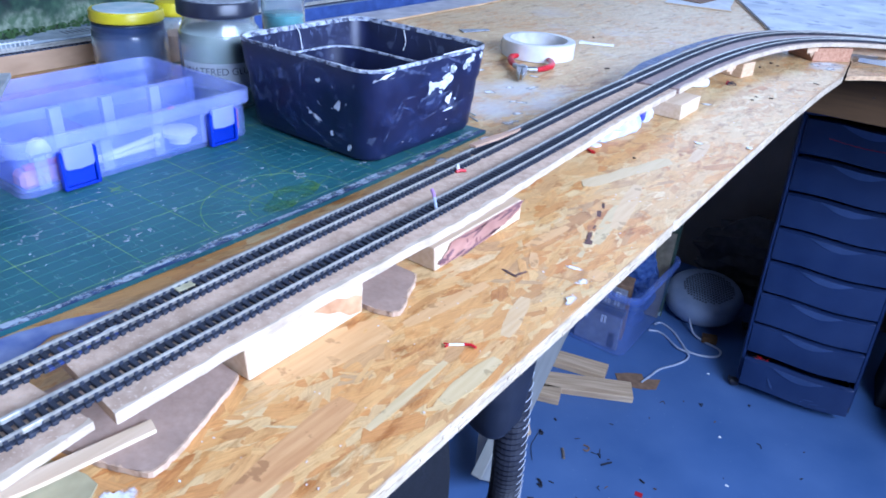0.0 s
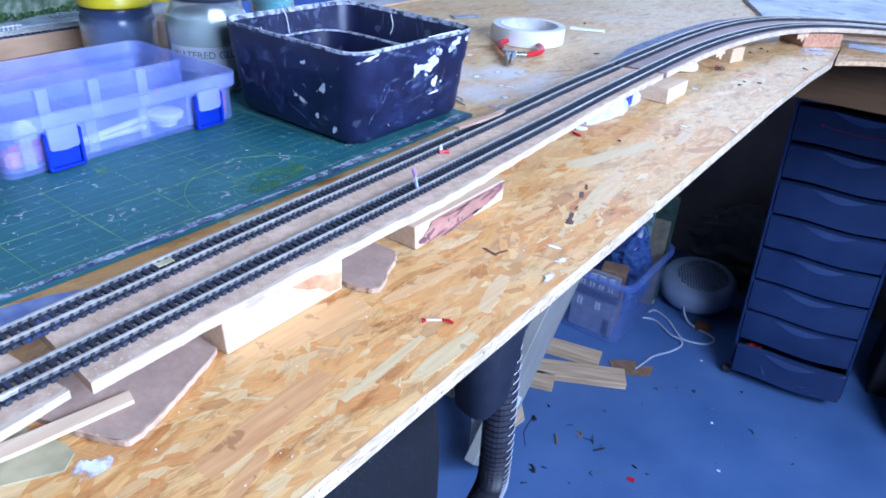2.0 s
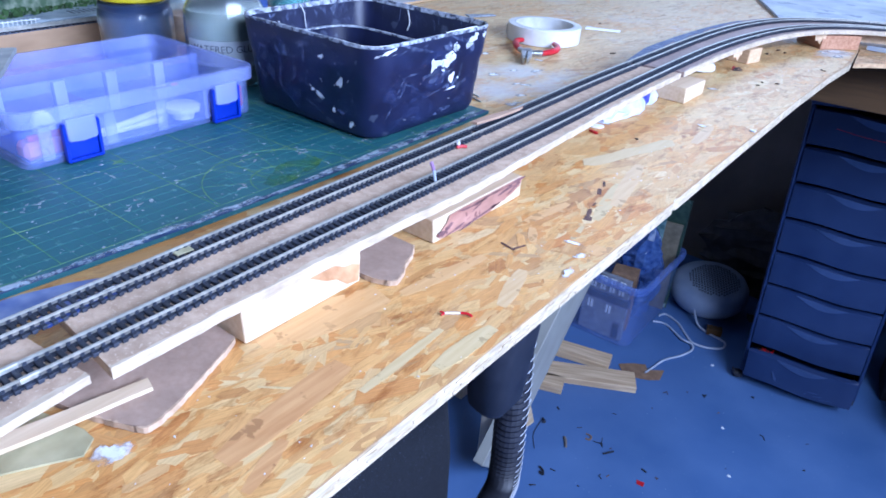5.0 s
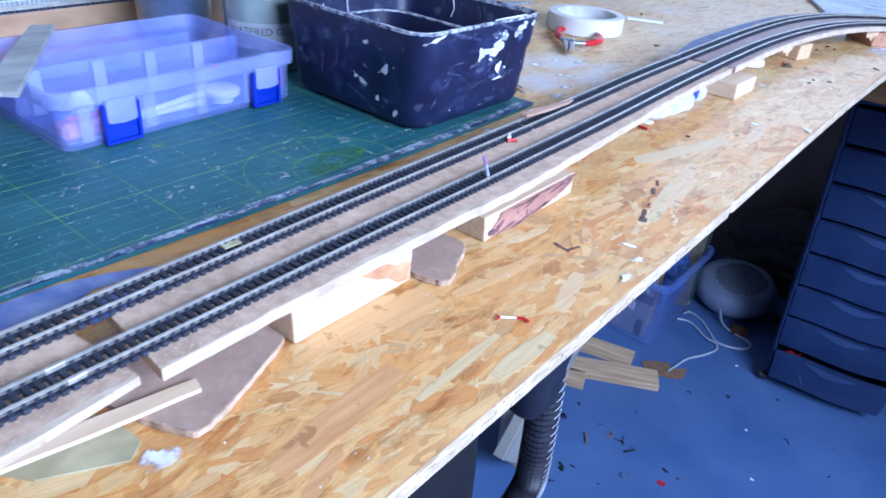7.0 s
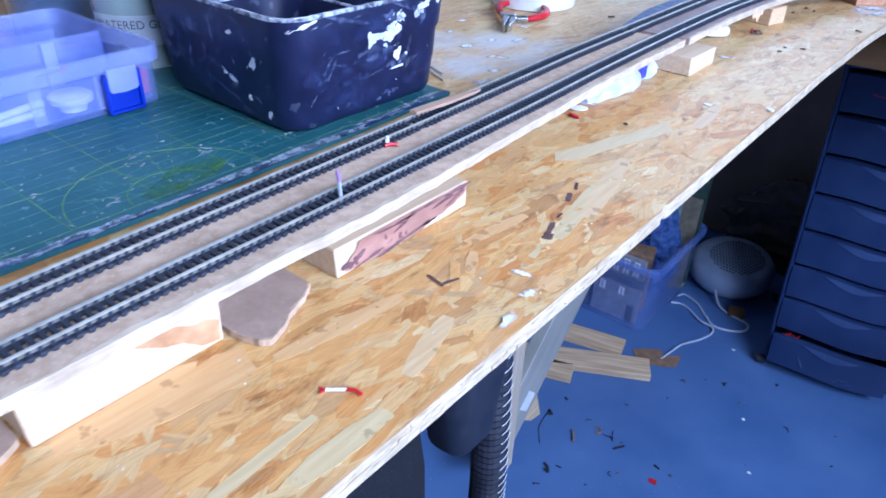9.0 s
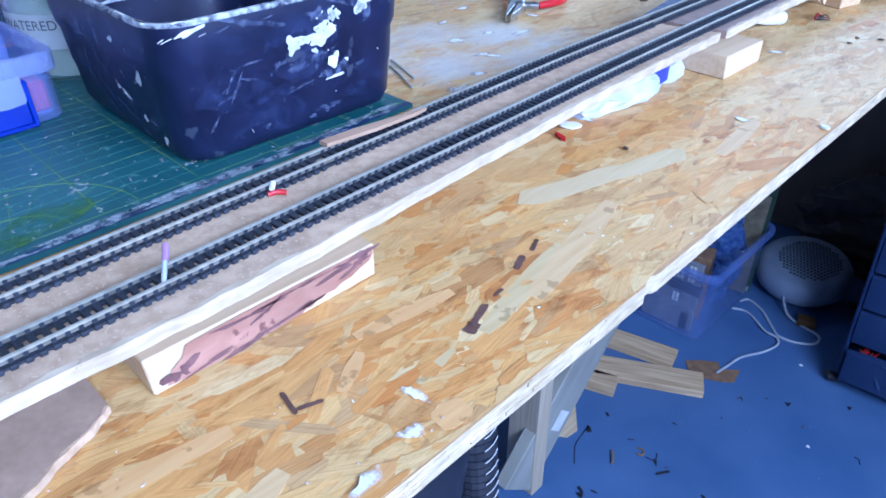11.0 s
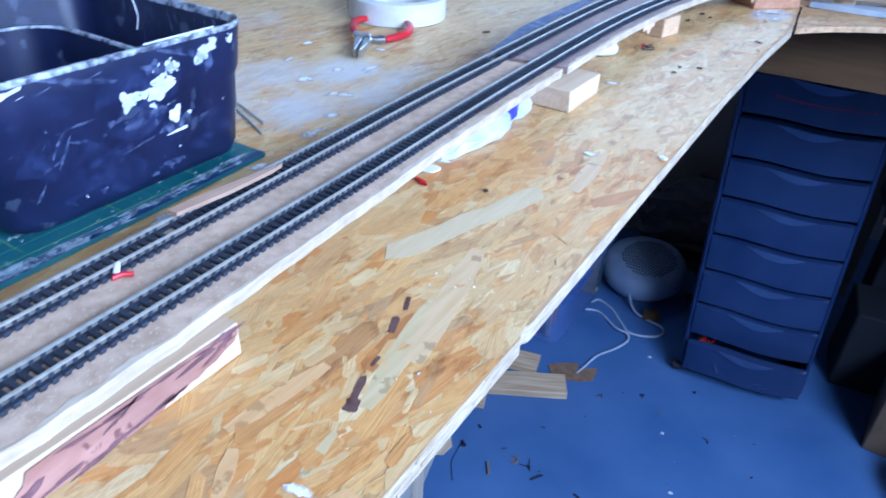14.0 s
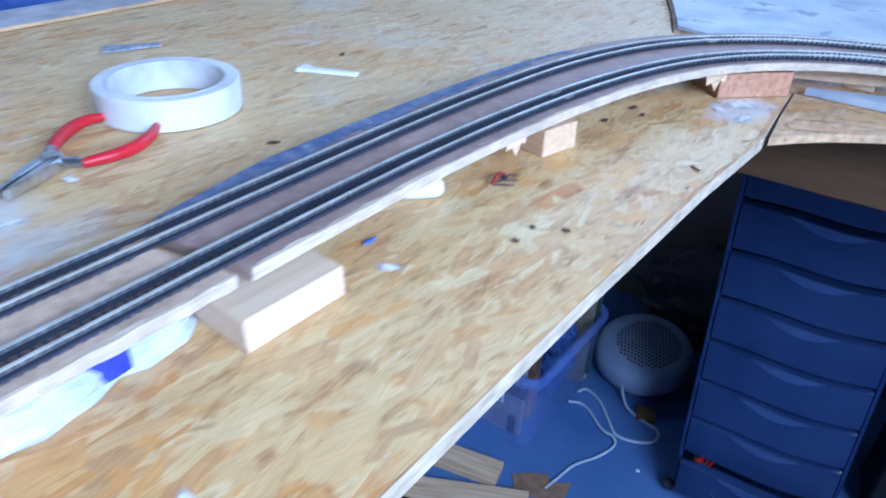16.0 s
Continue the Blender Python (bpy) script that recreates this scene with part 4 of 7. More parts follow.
part("sheet", prism(bmesh.new(), [(-0.16, -0.43), (-0.127, -0.44), (-0.102, -0.424), (-0.0865, -0.396), (-0.0925, -0.3885), (-0.10, -0.3885), (-0.16, -0.405)], TOP + 0.0002, TOP + 0.0012), mat("greenish_card", (0.30, 0.27, 0.15), (0.44, 0.40, 0.24), 60, 0.8), gp)
block("wood_packing_block", "pale wood offcut with a rounded end under the trackbed", -0.15, -0.086, -0.475, -0.448, 0.012, PLY, shim=False)

# ---------------------------------------------------------------- paint spots, stains, marks
def patches(name, label, category, spec, material, z=TOP + 0.0004, h=0.0004, seed=1, rough=0.35):
    r = random.Random(seed)
    for x, y, rx, ry, a in spec:
        rx, ry = (rx * 0.55, ry * 0.6) if name == "dark_chip" else (rx, ry)
        lift = r.uniform(0.0, 0.0002)
        ring = [(min(p, -0.0092), q) if q < 0.6 else (p, q) for p, q in turned(blob(18, rx, ry, rough, r), a, x, y)]
        bm = bmesh.new()
        if material is SPOT:
            bm.faces.new([bm.verts.new((p, q, z + h + lift)) for p, q in ring])
        else:
            prism(bm, ring, z + lift, z + h + lift)
        tagged(finish(name, bm, material), label, category)


patches("white_paint_spot", "dried white paint spot on the bench", "paint spot", [(-0.080, -0.389, 0.009, 0.006, 20), (-0.0302, -0.0965, 0.0029, 0.0056, -77), (-0.0175, -0.1076, 0.0036, 0.0064, -45), (-0.008, -0.133, 0.007, 0.012, -8), (-0.125, 0.147, 0.006, 0.003, 20), (-0.233, 0.161, 0.008, 0.004, 40), (-0.222, 0.129, 0.011, 0.006, 75), (-0.364, 0.285, 0.008, 0.004, 70), (-0.345, 0.236, 0.008, 0.004, 80), (-0.300, 0.207, 0.009, 0.005, 70), (-0.294, 0.242, 0.007, 0.003, 80), (-0.261, 0.195, 0.008, 0.003, 60), (-0.219, -0.031, 0.004, 0.007, 10), (-0.299, 0.21, 0.008, 0.005, 30), (-0.274, 0.26, 0.010, 0.005, 60), (-0.30, 0.31, 0.007, 0.004, 10), (-0.25, 0.2, 0.008, 0.004, 60), (-0.20, 0.105, 0.007, 0.004, 30), (-0.213, 0.07, 0.009, 0.005, 40), (-0.208, -0.005, 0.010, 0.005, 80), (-0.205, -0.03, 0.007, 0.004, 90), (-0.095, 0.36, 0.007, 0.004, 50), (-0.055, 0.215, 0.005, 0.003, 0)], SPOT, h=0.0003, rough=0.6)
patches("white_paint_spot", "white paint spilled by the bench seam", "paint spot", [(-0.034, 0.722, 0.010, 0.022, -40), (-0.024, 0.690, 0.007, 0.014, -20), (-0.046, 0.700, 0.005, 0.012, 30)], SPOT, h=0.0003, seed=23, rough=0.6)


def chips(name, label, category, spec, material, z=TOP + 0.0001, h=0.00010, seed=1):
    """Long pointed strands: x, y of the middle, width, length, turn."""
    r = random.Random(seed)
    for x, y, w, ln, a in spec:
        n = 7
        left = [(-w / 2 * (0.75 + 0.35 * r.random()), -ln / 2 + ln * (k + 0.5) / n) for k in range(n)]
        right = [(w / 2 * (0.75 + 0.35 * r.random()), ln / 2 - ln * (k + 0.5) / n) for k in range(n)]
        poly = [(r.uniform(-0.3, 0.3) * w, -ln / 2)] + right[::-1] + [(r.uniform(-0.3, 0.3) * w, ln / 2)] + left[::-1]
        lift = r.uniform(0, 0.0002)
        tagged(finish(name, prism(bmesh.new(), turned(poly, a, x, y), z + lift, z + h + lift), material), label, category)


chips("dark_mark", "dark brown stroke on the bench", "stain", [(-0.0405, -0.0555, 0.0058, 0.0075, 20), (-0.0437, -0.0475, 0.0032, 0.0165, 20), (-0.0479, -0.0306, 0.0015, 0.0070, 7), (-0.0559, -0.0067, 0.0036, 0.0120, 24), (-0.0599, 0.0092, 0.0021, 0.0109, 25), (-0.0590, -0.1305, 0.0022, 0.013, 80), (-0.0530, -0.1255, 0.002, 0.010, -20), (-0.10, -0.06, 0.003, 0.006, 60)], mat("dark_stain", (0.075, 0.036, 0.030), (0.15, 0.080, 0.065), 120, 0.6), seed=6)
chips("pale_strand", "long pale wood strand on the bench", "wood strand", [(-0.0745, 0.092, 0.017, 0.122, -17), (-0.20, 0.56, 0.014, 0.07, 10)], mat("pale_strand_wood", (0.60, 0.47, 0.26), (0.67, 0.54, 0.33), 1, 0.65, stretch=(220, 30, 1)), seed=9)

def broad_strand(label, c1, c2, spec, seed):
    """Single wide strands of the sheet that stand out: x, y, width, length, turn."""
    m = mat(label.replace(" ", "_"), c1, c2, 1, 0.45, bump=0.25, stretch=(300, 26, 1), detail=5, spots=tuple(0.72 * v for v in c1), spot_scale=95, spot_at=0.60)
    r = random.Random(seed)
    for x, y, w, ln, a in spec:
        n = 9
        side = lambda s: [(s * w / 2 * (math.sin(math.pi * (k + 1) / (n + 1)) ** 0.5 * 0.85 + 0.12 * r.random()), -ln / 2 + ln * (k + 0.5) / n) for k in range(n)]
        poly = turned(side(1) + side(-1)[::-1], a, x, y)
        lift = r.uniform(0.0, 0.00005)
        part("broad_strand", prism(bmesh.new(), [(min(p, -0.0092), q) for p, q in poly], TOP - 0.0004, TOP - 0.00001 + lift), m, board_1, label)


broad_strand("wide smooth orange strand", (0.62, 0.36, 0.14), (0.71, 0.45, 0.20), [(-0.0883, -0.2646, 0.031, 0.0866, -13), (-0.0676, -0.1852, 0.0105, 0.0776, -8), (-0.0664, -0.0674, 0.009, 0.0547, -8), (-0.0147, -0.0936, 0.0135, 0.0156, -6), (-0.056, -0.1049, 0.007, 0.0245, 32)], 3)
broad_strand("red orange resin soaked strand", (0.50, 0.255, 0.095), (0.63, 0.365, 0.150), [(-0.0484, -0.3241, 0.0185, 0.0867, 6), (-0.030, -0.352, 0.008, 0.034, 20)], 4)
broad_strand("wide pale yellow strand", (0.56, 0.42, 0.205), (0.64, 0.50, 0.27), [(-0.0336, -0.2629, 0.0062, 0.0718, 3), (-0.0165, -0.2342, 0.012, 0.0527, -2), (-0.0569, -0.3139, 0.0017, 0.036, -52), (-0.0433, -0.0176, 0.0115, 0.0837, 12), (-0.0354, -0.0806, 0.0047, 0.0257, 9)], 5)
broad_strand("wide tan strand", (0.60, 0.40, 0.19), (0.68, 0.50, 0.27), [(-0.0459, 0.0236, 0.014, 0.106, 13), (-0.030, -0.17, 0.011, 0.05, 16), (-0.045, 0.19, 0.012, 0.07, 5)], 6)
# Resin and paint flecks, coloured pale so that they read as glints.
bm = bmesh.new()
r = random.Random(24)
for k in range(60):
    x, y = -0.011 - r.random() * 0.078, r.uniform(-0.43, 0.30) if k % 3 == 0 else r.uniform(-0.43, -0.12)
    s = r.uniform(0.0002, 0.0005)
    prism(bm, turned(blob(7, s, s * r.uniform(0.5, 1.6), 0.5, r), r.uniform(0, 180), x, y), TOP + 0.0001, TOP + 0.00035)
tagged(finish("glint_flecks", bm, mat("pale_resin_glint", (0.52, 0.46, 0.42), (0.68, 0.64, 0.60), 200, 0.3)), "tiny glossy flecks of resin and paint, their glint put into the pale colour", "debris", kind="stuff")
patches("dark_chip", "small dark bark chip on the bench", "debris", [(-0.253, 0.424, 0.0032, 0.0065, -30), (-0.129, 0.0, 0.003, 0.002, 0), (-0.085, 0.127, 0.0026, 0.0022, 0), (0.0 - 0.02, 0.577, 0.0016, 0.006, 60), (-0.061, 0.441, 0.003, 0.002, 0), (-0.061, 0.423, 0.0035, 0.002, 30), (-0.045, 0.45, 0.004, 0.002, 20), (-0.098, 0.655, 0.004, 0.006, 10), (-0.086, 0.645, 0.003, 0.003, 0), (-0.103, 0.615, 0.003, 0.005, 0), (-0.36, 0.60, 0.003, 0.006, 20)], DARK_CHIP, h=0.0010, seed=15)
patches("white_chip", "small white plastic chip on the bench", "debris", [(-0.128, 0.131, 0.0075, 0.0045, 30), (-0.012, 0.238, 0.003, 0.002, 0)], PAPER, h=0.0012, seed=17, rough=0.15)
patches("blue_chip", "small blue plastic chip beside the trackbed", "debris", [(-0.1185, 0.372, 0.0012, 0.0035, -10)], mat("dull_blue_plastic", (0.06, 0.10, 0.34), (0.12, 0.18, 0.46), 60, 0.5), h=0.0016, seed=18)
patches("red_chip", "small red wire scrap on the bench", "debris", [(-0.122, 0.113, 0.0016, 0.005, 70)], RED, h=0.0015, seed=19)

# speckled debris over the boards
bm = bmesh.new()
r = random.Random(21)
for k in range(190):
    x, y, s = -0.012 - r.random() ** 1.4 * 0.6, r.uniform(-0.45, 0.95), r.uniform(0.0003, 0.0006)
    if -0.19 < x < -0.09 or (x < -0.217 and y < 0.09):
        continue
    prism(bm, turned(blob(6, s * r.uniform(0.5, 1.2), s * r.uniform(0.6, 1.8), 0.6, r), r.uniform(0, 180), x, y), TOP, TOP + s * 0.4)
tagged(finish("sawdust_specks", bm, PAINT_WHITE), "fine pale specks of sawdust and paint", "debris", kind="stuff")

# ---------------------------------------------------------------- green cutting mat
MX0, MX1, MY0, MY1 = -0.546, -0.2215, -0.392, 0.083
cm = thing("cutting_mat", "scuffed green self-healing cutting mat with grid lines", "cutting mat")
bm = bmesh.new()


def mat_rim(y):
    """The worn long side of the mat, bowed a little towards the track."""
    return MX1 + 0.0065 * max(0.0, 1 - ((y + 0.15) / 0.235) ** 2)


SIDE = [MY0 + (MY1 - MY0) * k / 24 for k in range(25)]
prism(bm, [(MX0, MY1), (MX0, MY0)] + [(mat_rim(y), y) for y in SIDE], TOP + 0.0006, MATZ)
part("sheet", bm, MAT_GREEN, cm)
bm = bmesh.new()
bmaj = bmesh.new()
GX = [MX1 - 0.0070 - 0.0105 * k for k in range(30)]
GY = [-0.384 + 0.0105 * k for k in range(45)]
for k, x in enumerate(GX):
    w = 0.00026 if k % 5 == 0 else 0.00014
    box(bmaj if k % 5 == 0 else bm, x - w, x + w, GY[0], GY[-1], MATZ, MATZ + 0.00012)
for k, y in enumerate(GY):
    w = 0.00032 if k % 5 == 0 else 0.00018
    box(bmaj if k % 5 == 0 else bm, GX[-1], GX[0], y - w, y + w, MATZ + 0.00005, MATZ + 0.00016)
part("fine_grid", bm, MAT_LINE, cm, "faint green grid lines")["kind"] = "stuff"
part("main_grid", bmaj, MAT_YELLOW, cm, "faded yellow grid lines")["kind"] = "stuff"
PX, PY = -0.2305, -0.1635     # the printed protractor
for rad in (0.060, 0.0265):
    arc = [(PX - rad * math.sin(radians(6 * k)), PY - rad * math.cos(radians(6 * k))) for k in range(31)]
    grow = (rad + 0.0007) / rad
    bm = bmesh.new()
    prism(bm, arc + [(PX + (x - PX) * grow, PY + (y - PY) * grow) for x, y in arc[::-1]], MATZ, MATZ + 0.00019)
    part("printed_arc", bm, MAT_YELLOW, cm, "yellow printed protractor arc")
for a in (15, 30, 45, 60, 75, 105, 120, 135, 150):
    c, q = math.cos(radians(a)), math.sin(radians(a))
    far = 0.115 if a in (45, 60) else 0.062
    fan = [(PX - c * w - q * d, PY - q * w * -1 + c * d) for w, d in ((0.0003, 0.004), (-0.0003, 0.004), (-0.0003, far), (0.0003, far))]
    part("angle_line", prism(bmesh.new(), fan, MATZ, MATZ + 0.0001), MAT_YELLOW, cm, "yellow printed angle line")
bm = bmesh.new()
bm.faces.new([bm.verts.new((x, y, MATZ + 0.00022)) for x, y in turned(blob(20, 0.013, 0.030, 0.3, random.Random(35)), 8, -0.2405, -0.150)])
part("worn_print", bm, veil_mat("worn_yellow_print", (0.05, 0.19, 0.045), (0.12, 0.27, 0.06), 0.6, 60, 0.34, 0.62), cm, "worn yellowish print round the protractor")
bm = prism(bmesh.new(), turned([(0, 0.006), (0.002, 0.0015), (0.008, 0), (0.002, -0.0015), (0, -0.006), (-0.002, -0.0015), (-0.008, 0), (-0.002, 0.0015)], 20, -0.3409, -0.2315), MATZ, MATZ + 0.0002)
part("printed_star", bm, MAT_YELLOW, cm, "small yellow printed star")
part("border", prism(bmesh.new(), [(mat_rim(y) - 0.0004, y) for y in SIDE] + [(mat_rim(y) - 0.0050, y) for y in SIDE[::-1]], MATZ + 0.00002, MATZ + 0.00014), mat("navy_mat_border", (0.008, 0.022, 0.085), (0.025, 0.06, 0.16), 60, 0.5, bump=0.1, spots=(0.20, 0.26, 0.34), spot_scale=110, spot_at=0.63), cm, "dark scuffed border strip")
bm = bmesh.new()
r = random.Random(31)
for k in range(70):
    y = r.uniform(MY0, MY1)
    w = r.uniform(0.0012, 0.0042)
    x = mat_rim(y) - 0.0020 - r.random() ** 2 * 0.006
    prism(bm, turned(blob(10, w * 0.5, r.uniform(0.004, 0.020), 0.5, r), r.uniform(-5, 5), x, min(MY1 - 0.022, max(MY0 + 0.022, y))), MATZ, MATZ + 0.0002 + 0.0001 * r.random())
part("paint_scuff", bm, MAT_SCUFF, cm, "pale paint scuffs along the border")["kind"] = "stuff"
bm = bmesh.new()
for k in range(230):
    x, y = MX1 - 0.006 - 0.17 * r.random() ** 1.9, r.uniform(MY0 + 0.01, MY1 - 0.01)
    prism(bm, turned(blob(7, r.uniform(0.0002, 0.0006), r.uniform(0.0003, 0.0012), 0.7, r), r.uniform(0, 180), x, y), MATZ, MATZ + 0.0003)
for x, y, n in ((-0.268, -0.264, 12), (-0.311, -0.313, 8), (-0.265, -0.115, 10), (-0.255, 0.02, 12), (-0.250, -0.06, 10), (-0.335, -0.255, 5), (-0.285, -0.156, 6), (-0.240, -0.20, 6)):
    for k in range(n):
        prism(bm, turned(blob(8, r.uniform(0.0003, 0.0011), r.uniform(0.0005, 0.0026), 0.6, r), r.uniform(0, 180), x + r.gauss(0, 0.006), y + r.gauss(0, 0.007)), MATZ, MATZ + 0.0003)
part("paint_fleck", bm, PAINT_THIN, cm, "white paint flecks")["kind"] = "stuff"
bs = thing("blue_paint_smear", "bright blue paint smear on the bench by the mat", "paint stain")
part("smear", prism(bmesh.new(), [(-0.178, -0.40), (-0.20, -0.42), (-0.219, -0.405), (-0.2195, -0.38), (-0.2175, -0.36), (-0.211, -0.338), (-0.2, -0.315), (-0.196, -0.325), (-0.203, -0.35), (-0.195, -0.37), (-0.182, -0.385)], TOP + 0.0004, TOP + 0.0012), mat("pale_blue_smear", (0.10, 0.15, 0.42), (0.30, 0.36, 0.58), 60, 0.5, bump=0.3), bs)

# blue paint along the outer edge of the curved trackbed, on the slope of filler
bm = bmesh.new()
ln = cut(wide, 0.285, 0.80, 0.0)
for i in range(len(ln) - 1):
    if ln[i][1] < 0.66:
        (x1, y1), (x2, y2) = ln[i], ln[i + 1]
        w = 0.0125 - 0.008 * max(0.0, (y1 - 0.46) / 0.2) + 0.0016 * math.sin(i * 0.9) + 0.001 * math.sin(i * 2.3)
        prism(bm, [(x1 + 0.0004, y1), (x2 + 0.0004, y2), (x2 + w, y2), (x1 + w, y1)], BEDTOP + 0.00005, BEDTOP + 0.0005)
tagged(finish("blue_paint_edge", bm, mat("smeared_grey_blue_paint", (0.045, 0.070, 0.17), (0.18, 0.205, 0.29), 110, 0.6, bump=0.4, spots=(0.42, 0.46, 0.54), spot_scale=160, spot_at=0.66)), "bright blue paint along the trackbed rim", "paint stain", kind="stuff")

# ---------------------------------------------------------------- small things on and by the track
st = thing("wood_sliver", "pale wood sliver lying against the rail", "wood strip", pose(-0.1575, -0.036, RAILTOP + 0.0003, 0, 0, -4))
part("strip", prism(bmesh.new(), [(-0.003, 0), (0.0025, 0.001), (0.0035, 0.03), (0.002, 0.058), (0.0, 0.066), (-0.0015, 0.05), (-0.0035, 0.02)], 0, 0.002), mat("tan_sliver_wood", (0.38, 0.24, 0.16), (0.50, 0.34, 0.24), 1, 0.7, stretch=(300, 30, 100)), st)
tl = thing("card_tile", "small dull yellow card tile between the rails", "card", pose(-0.1505, -0.304, BEDTOP + 0.0022, 0, 0, -2))
part("tile", box(bmesh.new(), -0.0042, 0.0042, -0.0048, 0.0048, 0, 0.0008, 0.0002), mat("dull_yellow_card", (0.30, 0.28, 0.16), (0.42, 0.39, 0.25), 90, 0.7), tl)
for x, y, a in ((-0.1055, -0.401, 2.5), (-0.1163, -0.404, 2.5)):
    rj = thing("rail_joiner", "short bright metal joiner on the rail", "rail joiner", pose(x, y, RAILTOP - 0.0022, 0, 0, a))
    part("clip", box(bmesh.new(), -0.0011, 0.0011, -0.0038, 0.0038, 0, 0.0023, 0.0003), RAIL, rj)
for x, y, a in ((-0.1132, 0.56, -7.2), (-0.0873, 0.7745, -35.0)):
    c, q = math.cos(radians(a)) * GAUGE, math.sin(radians(a)) * GAUGE
    for s in (-1, 1):
        rj = thing("rail_joiner", "short tarnished metal joiner on the curved rail", "rail joiner", pose(x + s * c, y + s * q, RAILTOP - 0.0024, 0, 0, a))
        part("clip", box(bmesh.new(), -0.0012, 0.0012, -0.0045, 0.0045, 0, 0.0019, 0.0003), RAIL_WEB, rj)
bl = thing("blue_track_stain", "dark blue paint spilled over the track sleepers", "paint stain")
rb = random.Random(77)
for x, y, a, b_ in ((-0.1420, -0.350, 0.0042, 0.010), (-0.1425, -0.364, 0.0048, 0.009), (-0.1400, -0.376, 0.004, 0.008)):
    part("spill", prism(bmesh.new(), turned(blob(16, a, b_, 0.35, rb), 3, x, y), BEDTOP + 0.0003, BEDTOP + 0.0015), NAVY_PAINT, bl)
# Highlight on the wet-looking spill, made as a small white piece.
part("glint", prism(bmesh.new(), turned(blob(14, 0.0016, 0.0045, 0.5, rb), 4, -0.1412, -0.3475), BEDTOP + 0.0016, BEDTOP + 0.0030), PAPER, bl, "white glint modelled on the blue spill")
wr = thing("wire_joiner", "short white wire standing up from the rail", "wire")
part("wire", tube(bmesh.new(), catmull([(-0.1105, -0.1432, RAILTOP - 0.002), (-0.1125, -0.1417, RAILTOP), (-0.1165, -0.1385, RAILTOP + 0.0035), (-0.1180, -0.1372, RAILTOP + 0.0045)], 5), 0.0010, 6), CABLE, wr, smooth=True)
part("sleeve", tube(bmesh.new(), [(-0.1165, -0.1385, RAILTOP + 0.0035), (-0.1185, -0.1368, RAILTOP + 0.0050), (-0.1215, -0.1350, RAILTOP + 0.0068)], 0.00125, 8), mat("mauve_sleeve", (0.30, 0.17, 0.34), (0.42, 0.26, 0.46), 60, 0.5), wr, "mauve sleeve", smooth=True)
for x, y, a in ((-0.140, -0.075, 60),):
    w = thing("red_wire_stub", "short red wire stub with a white tip on the trackbed", "wire", pose(x, y, BEDTOP + 0.0012, 0, 0, a))
    part("sleeve", tube(bmesh.new(), [(-0.004, 0, 0), (0, 0.0008, 0.0004), (0.004, 0, 0)], 0.0012, 8), RED, w, "red sleeve", smooth=True)
    part("tip", tube(bmesh.new(), [(-0.002, 0.001, 0.002), (-0.001, 0.005, 0.003)], 0.0013, 8), PAPER, w, "white tip", smooth=True)
w = thing("wire_connector", "small white wire connector with red ends on the bench", "wire connector", pose(-0.038, -0.216, TOP + 0.0012, 0, 0, 42) @ Matrix.Scale(0.74, 4))
part("tube", tube(bmesh.new(), [(-0.007, 0, 0), (0.005, 0, 0)], 0.0009, 8), PAPER, w, smooth=True)
part("red_end", tube(bmesh.new(), [(0.0045, 0, 0.0002), (0.009, -0.0008, 0.0004), (0.0125, -0.004, 0)], 0.0011, 8), RED, w, smooth=True)
part("red_end", tube(bmesh.new(), [(-0.0105, 0.002, 0), (-0.007, 0, 0.0002)], 0.0007, 8), RED, w, smooth=True)
part("red_end", tube(bmesh.new(), [(-0.010, -0.0025, 0), (-0.0075, -0.0005, 0.0)], 0.0007, 8), RED, w, smooth=True)

# crumpled white bag squeezed under the trackbed
bag = thing("crumpled_bag", "crumpled white and blue plastic bag under the trackbed", "plastic bag")
r = random.Random(41)
prof = [(0.145, 0.002, 0.008), (0.155, 0.007, 0.011), (0.166, 0.009, 0.016), (0.178, 0.013, 0.015), (0.19, 0.0135, 0.018), (0.2, 0.0165, 0.016), (0.21, 0.0145, 0.018), (0.222, 0.012, 0.015), (0.232, 0.006, 0.0165), (0.246, 0.009, 0.014), (0.262, 0.008, 0.013), (0.272, 0.002, 0.010)]
bm = bmesh.new()
rows = []
for y, bulge, h in prof:
    row = []
    for k in range(9):
        a = k / 8 * math.pi / 2
        row.append(bm.verts.new((-0.1345 + (bulge + 0.004) * math.cos(a) + r.uniform(-0.0016, 0.0016), y + r.uniform(-0.002, 0.002), TOP + 0.0006 + h * math.sin(a) + r.uniform(-0.0006, 0.0006))))
    row.append(bm.verts.new((-0.15, y, TOP + 0.0006 + h)))
    row.append(bm.verts.new((-0.15, y, TOP + 0.0006)))
    rows.append(row)
for a, b in zip(rows, rows[1:]):
    for k in range(len(a)):
        bm.faces.new((a[k], a[(k + 1) % len(a)], b[(k + 1) % len(b)], b[k]))
bm.faces.new(rows[0]), bm.faces.new(rows[-1])
part("bag", bm, TISSUE, bag, smooth=False)
part("blue_print", prism(bmesh.new(), turned(blob(12, 0.0035, 0.0105, 0.3, r), -6, -0.1255, 0.229), TOP + 0.003, TOP + 0.0150), mat("violet_blue_print", (0.03, 0.035, 0.30), (0.06, 0.08, 0.45), 90, 0.4), bag, "dark blue printed patch")

